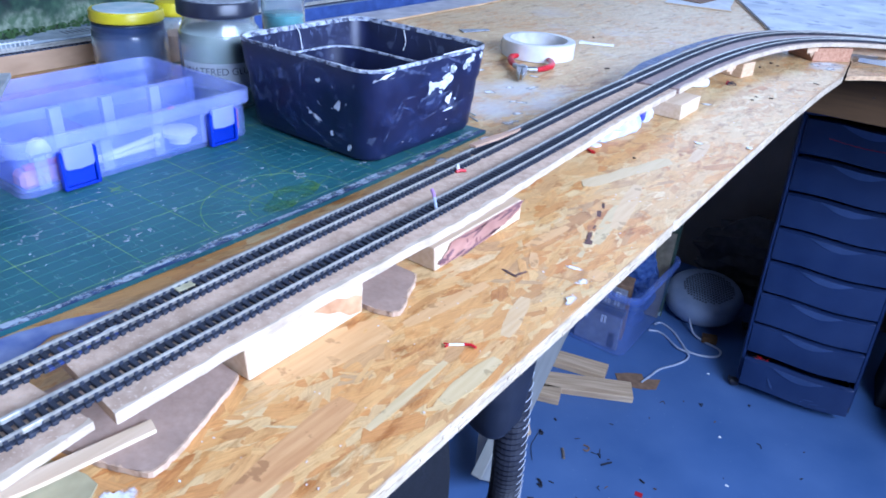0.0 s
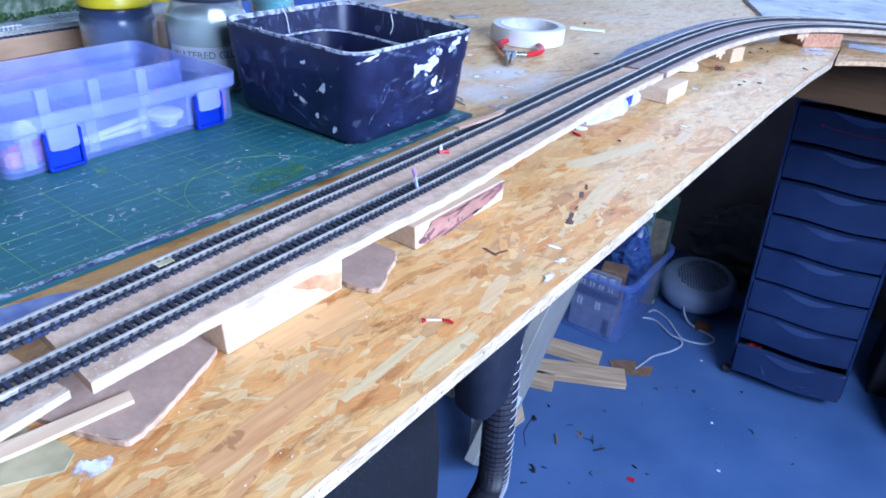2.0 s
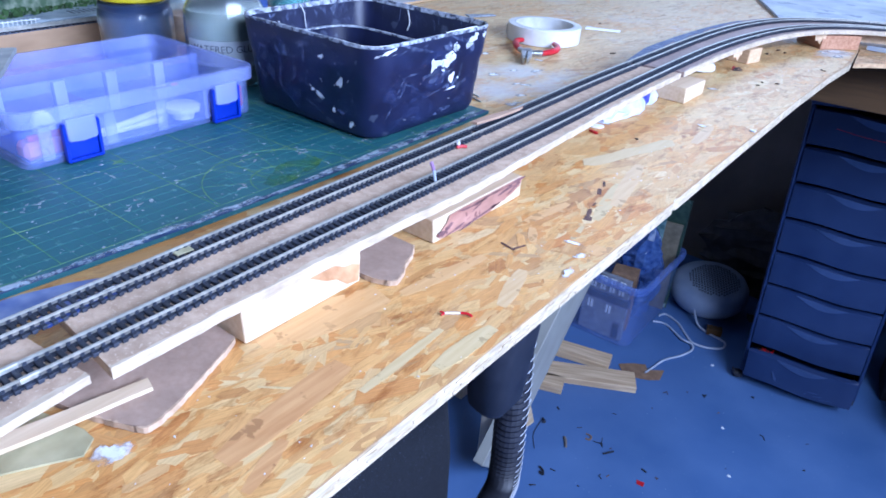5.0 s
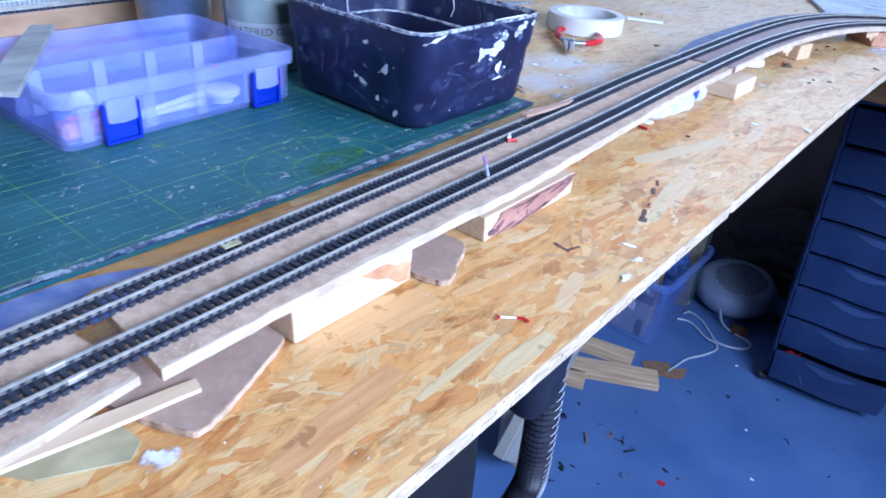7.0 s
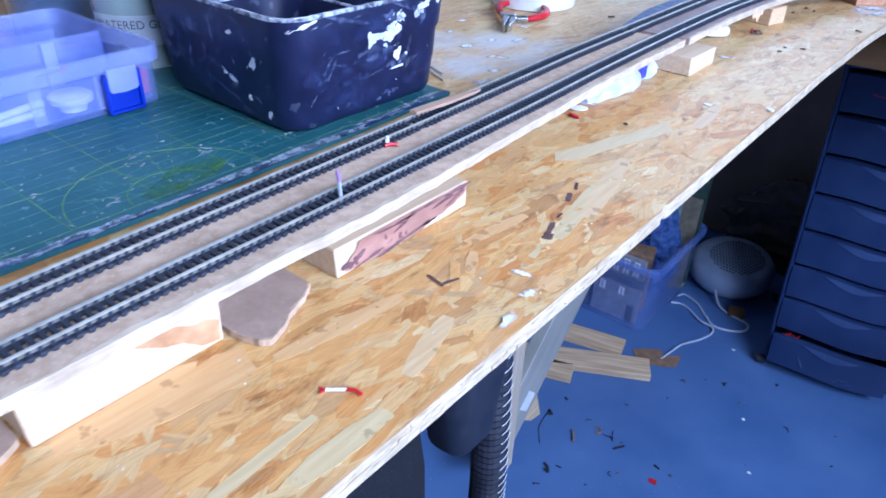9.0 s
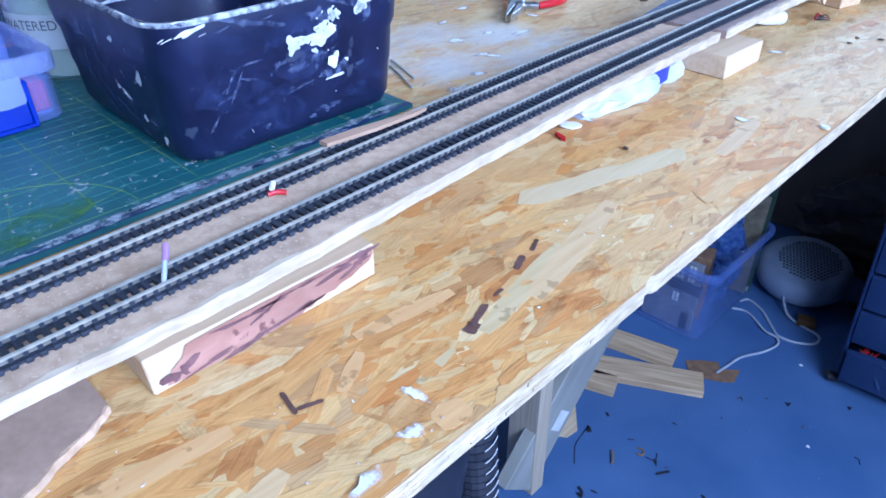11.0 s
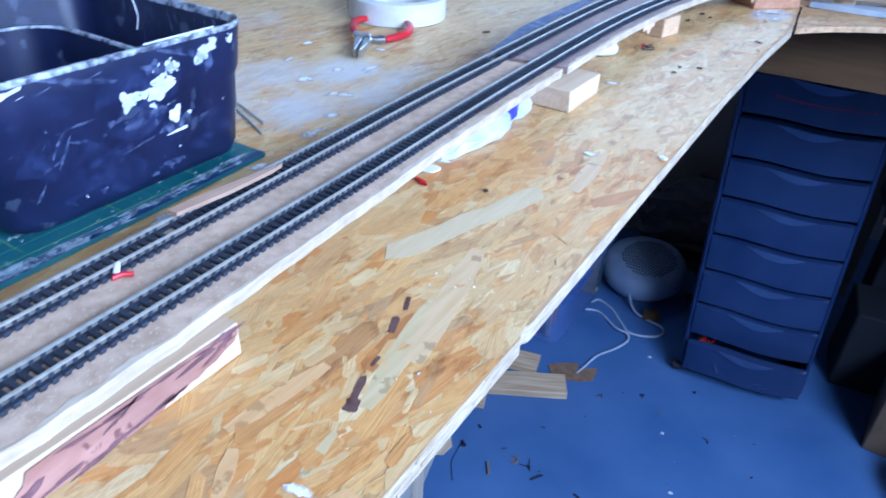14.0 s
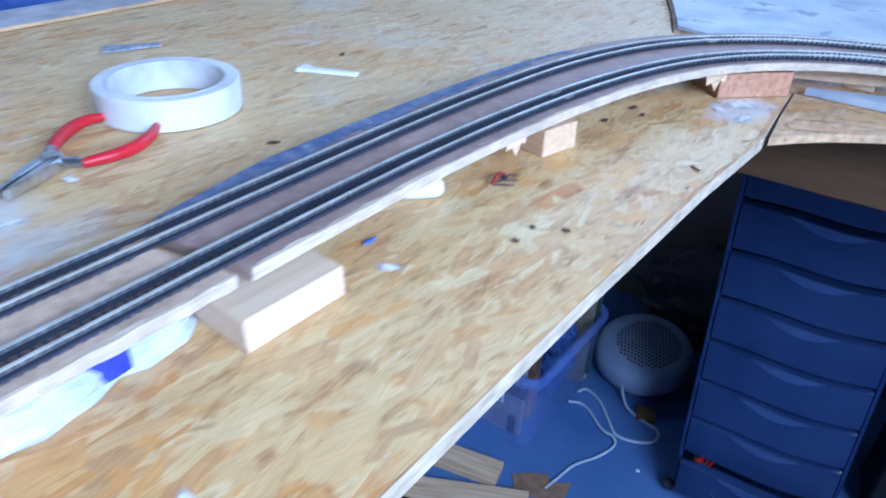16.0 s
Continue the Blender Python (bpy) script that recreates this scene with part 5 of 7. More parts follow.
nz = thing("glue_nozzle", "white plastic glue nozzle lying under the trackbed", "nozzle", pose(-0.135, 0.418, TOP + 0.0062, 0, 88, 56))
part("nozzle", lathe(bmesh.new(), [(0.002, -0.012), (0.0028, -0.004), (0.005, 0.006), (0.0058, 0.013), (0.0060, 0.020), (0.0050, 0.023), (0.003, 0.0245)], 20), PAPER, nz, smooth=True)
part("tip", lathe(bmesh.new(), [(0.0015, -0.026), (0.0035, -0.022), (0.0036, -0.016), (0.0018, -0.0121)], 14), PAPER, nz, smooth=True)

mc = thing("micro_connector", "small red and black wired connector on the bench", "wire connector", pose(-0.106, 0.478, TOP + 0.0004, 0, 0, 25) @ Matrix.Scale(0.8, 4))
DARK_RED = mat("dark_red_sleeve", (0.22, 0.012, 0.014), (0.32, 0.03, 0.03), 60, 0.45)
part("red_body", tube(bmesh.new(), catmull([(-0.005, -0.010, 0.0022), (-0.0035, -0.003, 0.0050), (-0.0015, 0.005, 0.0042), (0.0015, 0.009, 0.0015)], 5), 0.0013, 8), DARK_RED, mc, "dark red sleeve", smooth=True)
part("black_body", box(bmesh.new(), 0.0014, 0.0050, 0.002, 0.0055, 0.0, 0.0030, 0.0008), BLACK, mc, "tiny black plug")
for pts in ([(-0.004, -0.009, 0.001), (0.004, -0.009, 0.0018), (0.011, -0.006, 0.001)], [(-0.003, -0.004, 0.001), (0.005, -0.001, 0.0024), (0.012, 0.002, 0.001)], [(-0.001, 0.004, 0.001), (0.006, 0.007, 0.0030), (0.010, 0.011, 0.001)]):
    part("wire", tube(bmesh.new(), catmull(pts, 5), 0.0006, 6), BLACK, mc, "thin black wire", smooth=True)

# ---------------------------------------------------------------- masking tape and pliers
TX, TY = -0.359, 0.4195
tape = thing("masking_tape_roll", "white roll of masking tape lying flat on the bench", "masking tape", pose(TX, TY, TOP + 0.0006))
part("roll", lathe(bmesh.new(), [(0.0427, 0.0), (0.0505, 0.0), (0.0512, 0.0006), (0.0512, 0.0214), (0.0505, 0.022), (0.0427, 0.022)], 64, close=True), TAPE, tape, smooth=True)
part("core", lathe(bmesh.new(), [(0.0403, 0.0), (0.0425, 0.0), (0.0425, 0.0222), (0.0403, 0.0222)], 56, close=True), TAPE_CORE, tape, "greyish cardboard core", smooth=True)
bm = bmesh.new()
prism(bm, turned([(0.0513, -0.004), (0.0532, -0.0035), (0.0528, 0.004), (0.0513, 0.0045)], 212, 0, 0), 0.005, 0.018)
part("loose_end", bm, TAPE, tape)

pl = thing("pliers", "small steel pliers with red handles on the bench", "pliers", pose(-0.316, 0.308, TOP + 0.0005, 0, 0, 0))


def grip(pts, name, material, r0, flat=1.0):
    bm = bmesh.new()
    line = catmull([(x, y, z) for x, y, z in pts], 6)
    n = len(line)
    tube(bm, line, r0, 12, lambda i: 0.72 + 0.5 * math.sin(math.pi * min(0.95, 0.12 + 0.88 * i / n)))
    return part(name, bm, material, pl, smooth=True)


grip([(-0.018, 0.010, 0.006), (-0.029, 0.020, 0.0065), (-0.041, 0.035, 0.0065), (-0.047, 0.050, 0.0065), (-0.045, 0.063, 0.006)], "red_grip", RED, 0.0034)
grip([(0.013, 0.013, 0.006), (0.0175, 0.031, 0.0065), (0.0155, 0.047, 0.0065), (0.006, 0.064, 0.0065), (-0.005, 0.075, 0.006)], "red_grip", RED, 0.0034)
part("shank", tube(bmesh.new(), [(-0.002, 0.002, 0.006), (0.013, 0.014, 0.006)], 0.0036, 10), STEEL, pl, smooth=True)
part("shank", tube(bmesh.new(), [(-0.003, 0.002, 0.006), (-0.019, 0.0105, 0.006)], 0.0036, 10), STEEL, pl, smooth=True)
part("pivot", lathe(bmesh.new(), [(0.0062, 0.001), (0.0066, 0.002), (0.0066, 0.0095), (0.005, 0.0108)], 20), STEEL, pl, smooth=True, m=pose(-0.003, 0.003, 0))
for s in (-1, 1):
    jaw = prism(bmesh.new(), [(0.0005 * s, 0.0), (0.0072 * s, -0.001), (0.0062 * s, -0.016), (0.0024 * s, -0.042), (0.0004 * s, -0.045)], 0.0025, 0.0095, 0.001)
    part("jaw", jaw, STEEL, pl, m=pose(-0.003, 0.003, 0, 0, 0, 29 + s * 1.5))

sh = thing("plastic_shard", "thin white plastic shard on the bench", "plastic shard", pose(-0.332, 0.553, TOP + 0.0006, 0, 0, 24))
part("shard", prism(bmesh.new(), [(-0.026, -0.006), (-0.018, -0.004), (0.026, -0.003), (0.027, 0.002), (-0.012, 0.003), (-0.024, 0.008)], 0, 0.003), PAPER, sh)
cs = thing("card_scrap", "grey blue card scrap on the bench", "card", pose(-0.512, 0.482, TOP + 0.0006, 0, 0, 64))
part("sheet", prism(bmesh.new(), [(-0.024, -0.010), (0.026, -0.005), (0.024, 0.004), (-0.022, 0.010)], 0, 0.0016), PAINT_THIN, cs)
for x, y, a, ln in ((-0.28, 0.128, 70, 0.045), (-0.27, 0.117, 66, 0.05)):
    s = thing("thin_stick", "thin grey stick lying behind the tub", "stick", pose(x, y, TOP + 0.0006, 0, 0, a))
    part("stick", box(bmesh.new(), -0.0007, 0.0007, -ln / 2, ln / 2, 0, 0.0014, 0.0003), GREY_STICK, s)

# ---------------------------------------------------------------- black paint-splashed tub
tub = thing("plastic_tub", "black plastic tub splashed with white paint on the mat", "plastic tub", pose(-0.3123, 0.0076, MATZ + 0.0004, 0, 0, -1.2))
W, D, HT = 0.1732, 0.1661, 0.081
levels = [(W - 0.032, D - 0.032, 0.014, 0.0), (W - 0.021, D - 0.021, 0.018, 0.0025), (W - 0.0155, D - 0.0155, 0.020, 0.008), (W - 0.0122, D - 0.0122, 0.021, 0.0270), (W - 0.0102, D - 0.0102, 0.022, 0.0305), (W - 0.0080, D - 0.0080, 0.022, 0.0505), (W - 0.0050, D - 0.0050, 0.022, 0.0550), (W - 0.001, D - 0.001, 0.022, HT - 0.001), (W - 0.002, D - 0.002, 0.020, HT), (W - 0.006, D - 0.006, 0.018, HT), (W - 0.009, D - 0.009, 0.017, HT - 0.003), (W - 0.016, D - 0.016, 0.017, 0.02), (W - 0.024, D - 0.024, 0.015, 0.0035)]
part("body", loft(bmesh.new(), levels), BLACK_TUB, tub, smooth=True)
ins = [(W - 0.030, D - 0.064, 0.03, 0.004), (W - 0.022, D - 0.052, 0.03, 0.058), (W - 0.021, D - 0.051, 0.03, 0.0585), (W - 0.025, D - 0.055, 0.028, 0.0585), (W - 0.034, D - 0.068, 0.028, 0.008)]
part("inner_tray", loft(bmesh.new(), ins), BLACK_TUB, tub, "black inner tray with a paint-rimmed edge", smooth=True, m=pose(-0.0, -0.010, 0))
r = random.Random(52)


def wall_depth(q):
    """How far the tub's stepped side stands back from its rim at the height q."""
    steps = [(0.0, 0.0165), (0.0025, 0.0105), (0.008, 0.00775), (0.0270, 0.0061), (0.0305, 0.0051), (0.0505, 0.0040), (0.0550, 0.0025), (HT - 0.001, 0.0005), (HT, 0.001)]
    for (q0, d0), (q1, d1) in zip(steps, steps[1:]):
        if q <= q1:
            return d0 + (d1 - d0) * max(0.0, q - q0) / (q1 - q0)
    return 0.001


def wall_splash(face, u, z, a, b, deg, material, name="paint_splash"):
    """A splash on one side of the tub: face 0 looks to the bench edge, 1 towards the near end."""
    half = (D if face else W) / 2
    bm = bmesh.new()
    drops = [(u, z, a * 0.9, b * 0.9)] + [(u + r.gauss(0, a * 0.75), min(HT - 0.004, max(0.006, z + r.gauss(0, b * 0.8))), a * r.uniform(0.10, 0.3), b * r.uniform(0.10, 0.3)) for _ in range(3)]
    for du, dz, da, db in drops:
        splash_drop(bm, turned(blob(22, da, db, 0.5, r), deg + r.gauss(0, 12), du, dz), half, wall_depth, face)
    part(name, bm, material, tub, "dried white paint splash, with haze painted in the faintest films")


def splash_drop(bm, pts, half, depth, face):
    """One dried drop: a skin that follows the stepped wall."""
    ring = []
    for p, q in pts:
        out = half - depth(q) + 0.0007
        ring.append(bm.verts.new((out, p, q) if face == 0 else (p, -out, q)))
    mid = Vector((0, 0, 0))
    for v in ring:
        mid += v.co / len(ring)
    c = bm.verts.new(mid)
    for a, b in zip(ring, ring[1:] + ring[:1]):
        bm.faces.new((a, b, c))


for u, z, a, b_, deg in ((-0.006, 0.0565, 0.005, 0.005, -20), (0.001, 0.0578, 0.007, 0.003, 0), (0.0145, 0.057, 0.009, 0.0052, 10), (0.0139, 0.0625, 0.0042, 0.0036, 40), (0.0225, 0.068, 0.004, 0.0044, 0), (0.0425, 0.0695, 0.0042, 0.006, -10), (0.0495, 0.0735, 0.004, 0.0042, -10), (0.022, 0.041, 0.0055, 0.0038, 20), (0.0235, 0.031, 0.006, 0.0012, -8), (0.063, 0.074, 0.002, 0.0026, 0), (-0.064, 0.0765, 0.010, 0.0014, 18)):
    wall_splash(0, u, z, a, b_, deg, TUB_SPLASH)
for u, z, a, b_, deg in ((-0.044, 0.047, 0.009, 0.0010, 51), (-0.043, 0.0405, 0.008, 0.0010, 48), (-0.0505, 0.0357, 0.005, 0.0009, 8), (-0.034, 0.0436, 0.006, 0.0009, -15), (-0.058, 0.0236, 0.006, 0.0009, 40), (-0.033, 0.0525, 0.007, 0.0010, 0), (-0.018, 0.046, 0.004, 0.0026, 30), (-0.001, 0.031, 0.009, 0.0009, -10), (0.041, 0.034, 0.004, 0.0016, 45), (0.005, 0.010, 0.003, 0.0014, 0), (-0.027, 0.013, 0.003, 0.0014, 0), (0.018, 0.013, 0.008, 0.0024, -10)):
    wall_splash(0, u, z, a, b_, deg, TUB_VEIL)
for u, z, a, b_, deg in ((0.046, 0.046, 0.0042, 0.004, 20), (0.020, 0.030, 0.006, 0.002, -30), (0.012, 0.033, 0.002, 0.002, 0), (0.026, 0.064, 0.003, 0.002, 0), (0.036, 0.02, 0.003, 0.002, 30), (0.056, 0.012, 0.002, 0.004, 0)):
    wall_splash(1, u, z, a, b_, deg, TUB_SPLASH)
for u, z, a, b_, deg in ((-0.050, 0.054, 0.008, 0.008, 40), (-0.054, 0.034, 0.007, 0.007, 0), (-0.03, 0.036, 0.0015, 0.011, 10), (-0.01, 0.044, 0.003, 0.004, 0), (-0.015, 0.036, 0.006, 0.002, 30), (0.004, 0.064, 0.0015, 0.010, -5), (0.002, 0.022, 0.002, 0.001, 0)):
    wall_splash(1, u, z, a, b_, deg, TUB_VEIL)
for u, z, a, b_, deg in ((0.005, 0.0445, 0.016, 0.004, 5), (0.015, 0.069, 0.008, 0.006, 0), (0.045, 0.066, 0.005, 0.006, 0), (0.022, 0.0355, 0.009, 0.005, 0), (-0.030, 0.074, 0.02, 0.002, 0), (0.030, 0.074, 0.014, 0.002, 0)):
    wall_splash(0, u, z, a, b_, deg, TUB_VEIL, "paint_haze_film")
for u, z, a, b_, deg in ((0.044, 0.019, 0.005, 0.004, 10), (0.012, 0.018, 0.010, 0.0018, -20), (-0.020, 0.060, 0.010, 0.006, 0), (0.010, 0.074, 0.020, 0.003, 0)):
    wall_splash(1, u, z, a, b_, deg, TUB_VEIL, "paint_haze_film")
# broad films that paint a hazy sheen on both visible sides
for u, z, a, b_, deg in ((-0.045, 0.040, 0.022, 0.016, 0), (0.0, 0.055, 0.026, 0.018, 10), (0.04, 0.028, 0.024, 0.014, 0), (0.03, 0.062, 0.026, 0.012, 0), (-0.02, 0.022, 0.024, 0.012, 0), (-0.052, 0.066, 0.018, 0.009, 0)):
    wall_splash(0, u, z, a, b_, deg, TUB_HAZE, "paint_haze_film")
for u, z, a, b_, deg in ((-0.04, 0.045, 0.024, 0.022, 0), (0.01, 0.050, 0.028, 0.018, 10), (0.045, 0.058, 0.020, 0.014, 0), (0.02, 0.020, 0.028, 0.012, 0), (-0.02, 0.022, 0.022, 0.012, 0), (0.052, 0.024, 0.014, 0.014, 0)):
    wall_splash(1, u, z, a, b_, deg, TUB_HAZE, "paint_haze_film")
band = [(W - 0.0012, D - 0.0012, 0.022, HT - 0.0022), (W - 0.0006, D - 0.0006, 0.022, HT - 0.0004), (W - 0.0018, D - 0.0018, 0.020, HT + 0.0004), (W - 0.0062, D - 0.0062, 0.018, HT + 0.0004), (W - 0.0098, D - 0.0098, 0.017, HT - 0.0034)]
part("rim_film", loft(bmesh.new(), band, caps=False), TUB_RIM, tub, "greyish paint worn along the rim", smooth=True)
band = [(W - 0.0214, D - 0.0514, 0.030, 0.0568), (W - 0.0206, D - 0.0506, 0.030, 0.0590), (W - 0.0255, D - 0.0555, 0.028, 0.0590), (W - 0.0262, D - 0.0562, 0.028, 0.0574)]
part("tray_rim_film", loft(bmesh.new(), band, caps=False), TUB_RIM, tub, "greyish paint along the tray rim", smooth=True, m=pose(0, -0.010, 0))
# paint on the rim and inside
bm = bmesh.new()
ring = rounded(W - 0.004, D - 0.004, 0.019)
for k in range(120):
    i = r.randrange(len(ring))
    (x1, y1), (x2, y2) = ring[i], ring[(i + 1) % len(ring)]
    t = r.random()
    x, y = x1 + (x2 - x1) * t, y1 + (y2 - y1) * t
    prism(bm, turned(blob(6, r.uniform(0.0004, 0.0011), r.uniform(0.001, 0.005), 0.4, r), math.degrees(math.atan2(y2 - y1, x2 - x1)) + 90, x, y), HT - 0.0004, HT + 0.0005)
part("rim_paint", bm, PAINT_WHITE, tub, "white paint worn along the rim")["kind"] = "stuff"
bm = bmesh.new()
ring = rounded(W - 0.0225, D - 0.0525, 0.03)
for k in range(150):
    i = r.randrange(len(ring))
    (x1, y1), (x2, y2) = ring[i], ring[(i + 1) % len(ring)]
    t = r.random()
    prism(bm, turned(blob(6, 0.0012, r.uniform(0.001, 0.004), 0.4, r), math.degrees(math.atan2(y2 - y1, x2 - x1)) + 90, x1 + (x2 - x1) * t, y1 + (y2 - y1) * t - 0.010), 0.0582, 0.0591)
part("tray_rim_paint", bm, PAINT_THIN, tub, "pale paint on the inner rim")["kind"] = "stuff"
bm = bmesh.new()
for k in range(150):
    z = HT - 0.006 - 0.05 * r.random() ** 1.6
    y = r.uniform(-0.055, 0.06)
    out = W / 2 - 0.0045 - 0.0035 * (HT - z) / 0.06
    pts = turned(blob(9, r.uniform(0.0003, 0.0015), r.uniform(0.0005, 0.0034), 0.6, r), r.gauss(0, 12), y, z)
    f = [bm.verts.new((-out + 0.0006, p, q)) for p, q in pts]
    bm.faces.new(f)
for k in range(70):
    z = HT - 0.006 - 0.03 * r.random() ** 1.3
    x = r.uniform(-0.055, 0.06)
    out = D / 2 - 0.0045 - 0.0035 * (HT - z) / 0.06
    f = [bm.verts.new((p, out - 0.0006, q)) for p, q in turned(blob(9, r.uniform(0.0003, 0.0013), r.uniform(0.0006, 0.005), 0.6, r), r.gauss(0, 12), x, z)]
    bm.faces.new(f)
part("inside_splash", bm, TUB_VEIL, tub, "white paint flecks inside the tub")["kind"] = "stuff"


for pts in ([(-0.082, -0.010, HT + 0.0006), (-0.0785, -0.008, HT - 0.006), (-0.0775, -0.006, HT - 0.022), (-0.0770, -0.004, HT - 0.030)], [(-0.030, -0.078, HT + 0.001), (-0.034, -0.070, HT - 0.012), (-0.040, -0.066, HT - 0.026)], [(-0.046, -0.076, HT - 0.002), (-0.040, -0.069, HT - 0.014), (-0.034, -0.066, HT - 0.025)], [(-0.020, 0.0775, HT - 0.004), (-0.016, 0.0765, HT - 0.015), (-0.019, 0.0760, HT - 0.024)], [(0.0835, 0.010, HT + 0.0008), (0.0838, 0.030, HT + 0.0010), (0.0836, 0.055, HT + 0.0008)]):
    part("glue_string", tube(bmesh.new(), catmull(pts, 5), 0.0005, 5), PAINT_WHITE, tub, "thin dried string of white glue", smooth=True)
for face, count in ((0, 18), (1, 16)):
    for mt, share in ((TUB_SPLASH, 0.25), (TUB_VEIL, 1.0)):
        bm = bmesh.new()
        half = (D if face else W) / 2
        for k in range(int(count * share)):
            u = r.uniform(-0.058, 0.058)
            z = r.uniform(0.006, HT - 0.014)
            thin = r.random() < 0.3
            a, b = (r.uniform(0.00015, 0.0003), r.uniform(0.001, 0.0045)) if thin else (r.uniform(0.0002, 0.0007), r.uniform(0.0002, 0.0008))
            splash_drop(bm, turned(blob(7, a, b, 0.7, r), r.gauss(0, 35), u, z), half, wall_depth, face)
        part("fine_splash", bm, mt, tub, "fine white paint flecks and streaks")["kind"] = "stuff"

# ---------------------------------------------------------------- clear organiser case, open
case = thing("organiser_case", "open milky clear plastic case with bright blue latches", "storage case", pose(-0.4400, -0.1870, MATZ + 0.0004, 0, 0, 1.0))
CW, CL, CH = 0.152, 0.207, 0.041
shell = [(CW - 0.006, CL - 0.007, 0.008, 0.0), (CW - 0.004, CL - 0.005, 0.009, 0.002), (CW - 0.003, CL - 0.004, 0.012, CH - 0.010), (CW + 0.004, CL + 0.003, 0.013, CH - 0.0095), (CW + 0.004, CL + 0.003, 0.013, CH), (CW - 0.003, CL - 0.004, 0.011, CH), (CW - 0.007, CL - 0.008, 0.011, CH - 0.010), (CW - 0.009, CL - 0.010, 0.010, 0.003)]
part("body", loft(bmesh.new(), shell), CLEAR_BLUE, case, smooth=True)
DIV = 0.0015
for y in (-0.083, -0.034, 0.010, 0.055):
    part("rib", box(bmesh.new(), CW / 2 - 0.0036, CW / 2 - 0.0020, y - 0.0045, y + 0.0045, 0.004, CH - 0.011, 0.0006), CLEAR_RIM, case)
    part("rib", box(bmesh.new(), DIV - 0.003, DIV + 0.004, y - 0.005, y + 0.005, 0.0045, CH - 0.003, 0.0006), CLEAR_RIB, case)
part("divider", box(bmesh.new(), DIV - 0.0012, DIV + 0.0012, -CL / 2 + 0.0055, CL / 2 - 0.0055, 0.0045, CH - 0.002, 0.0004), CLEAR_BLUE, case, "milky clear lengthwise divider")
rim = [(CW - 0.003, CL - 0.004, 0.011, CH - 0.0100), (CW + 0.0042, CL + 0.0032, 0.013, CH - 0.0101), (CW + 0.0050, CL + 0.0040, 0.013, CH - 0.009), (CW + 0.0050, CL + 0.0040, 0.013, CH + 0.0008), (CW + 0.0036, CL + 0.0026, 0.0125, CH + 0.0016), (CW - 0.0026, CL - 0.0036, 0.011, CH + 0.0016), (CW - 0.0034, CL - 0.0044, 0.0105, CH + 0.0004)]
part("rim", loft(bmesh.new(), rim, caps=False), CLEAR_RIM, case, "frosted raised rim", smooth=True)
part("floor_panel", box(bmesh.new(), -CW / 2 + 0.008, CW / 2 - 0.008, -CL / 2 + 0.009, CL / 2 - 0.009, 0.0032, 0.0042), mat("blue_tinted_floor", (0.10, 0.13, 0.55), (0.16, 0.20, 0.66), 20, 0.35, bump=0.05), case, "blue tinted floor of the case")
part("inner_wall", box(bmesh.new(), -CW / 2 + 0.012, -CW / 2 + 0.0135, -CL / 2 + 0.012, CL / 2 - 0.012, 0.0045, CH - 0.012, 0.0003), CLEAR_BLUE, case, "milky clear inner wall")
for y in (-0.0600, 0.0680):
    lt = part("latch", box(bmesh.new(), CW / 2 + 0.0016, CW / 2 + 0.0034, y - 0.0115, y + 0.0115, 0.003, 0.020, 0.0006), BLUE_CLIP, case, "bright blue plastic latch")
    for s in (-1, 1):
        arm = prism(bmesh.new(), [(0.002, -0.0013), (0.0280, -0.0013), (0.0300, -0.0003), (0.0300, 0.0009), (0.0280, 0.0013), (0.002, 0.0013)], CW / 2 + 0.0016, CW / 2 + 0.0056, 0.0004)
        part("latch_arm", arm, BLUE_CLIP, lt, "blue latch arm", m=Matrix(((0, 0, 1, 0), (0, 1, 0, y + s * 0.0127), (1, 0, 0, 0), (0, 0, 0, 1))))
    part("latch_foot", box(bmesh.new(), CW / 2 + 0.0016, CW / 2 + 0.0060, y - 0.0138, y + 0.0138, 0.0008, 0.0032, 0.0008), BLUE_CLIP, lt, "blue lip along the foot of the latch")
    tab = prism(bmesh.new(), [(p, q) for p, q in ((-0.0112, 0.0335), (0.0112, 0.0335), (0.0112, 0.0185), (0.0098, 0.0165), (0.0, 0.0155), (-0.0098, 0.0165), (-0.0112, 0.0185))], CW / 2 + 0.0036, CW / 2 + 0.0066, 0.0006)
    part("latch_tab", tab, CLEAR_RIB, case, "frosted latch tab", m=Matrix(((0, 0, 1, 0), (1, 0, 0, y), (0, 1, 0, 0), (0, 0, 0, 1))))
bm = box(bmesh.new(), -0.06, -0.006, -0.06, 0.0, 0.006, 0.0085, 0.0004)
# what is kept in it
def content(name, label, category, bm, material, x, y, z, turn=0, smooth=False):
    return tagged(finish(name, bm, material, smooth=smooth, m=pose(-0.4405, -0.1865, MATZ, 0, 0, 0.5) @ pose(x + 0.018, y, z, 0, 0, turn)), label, category)


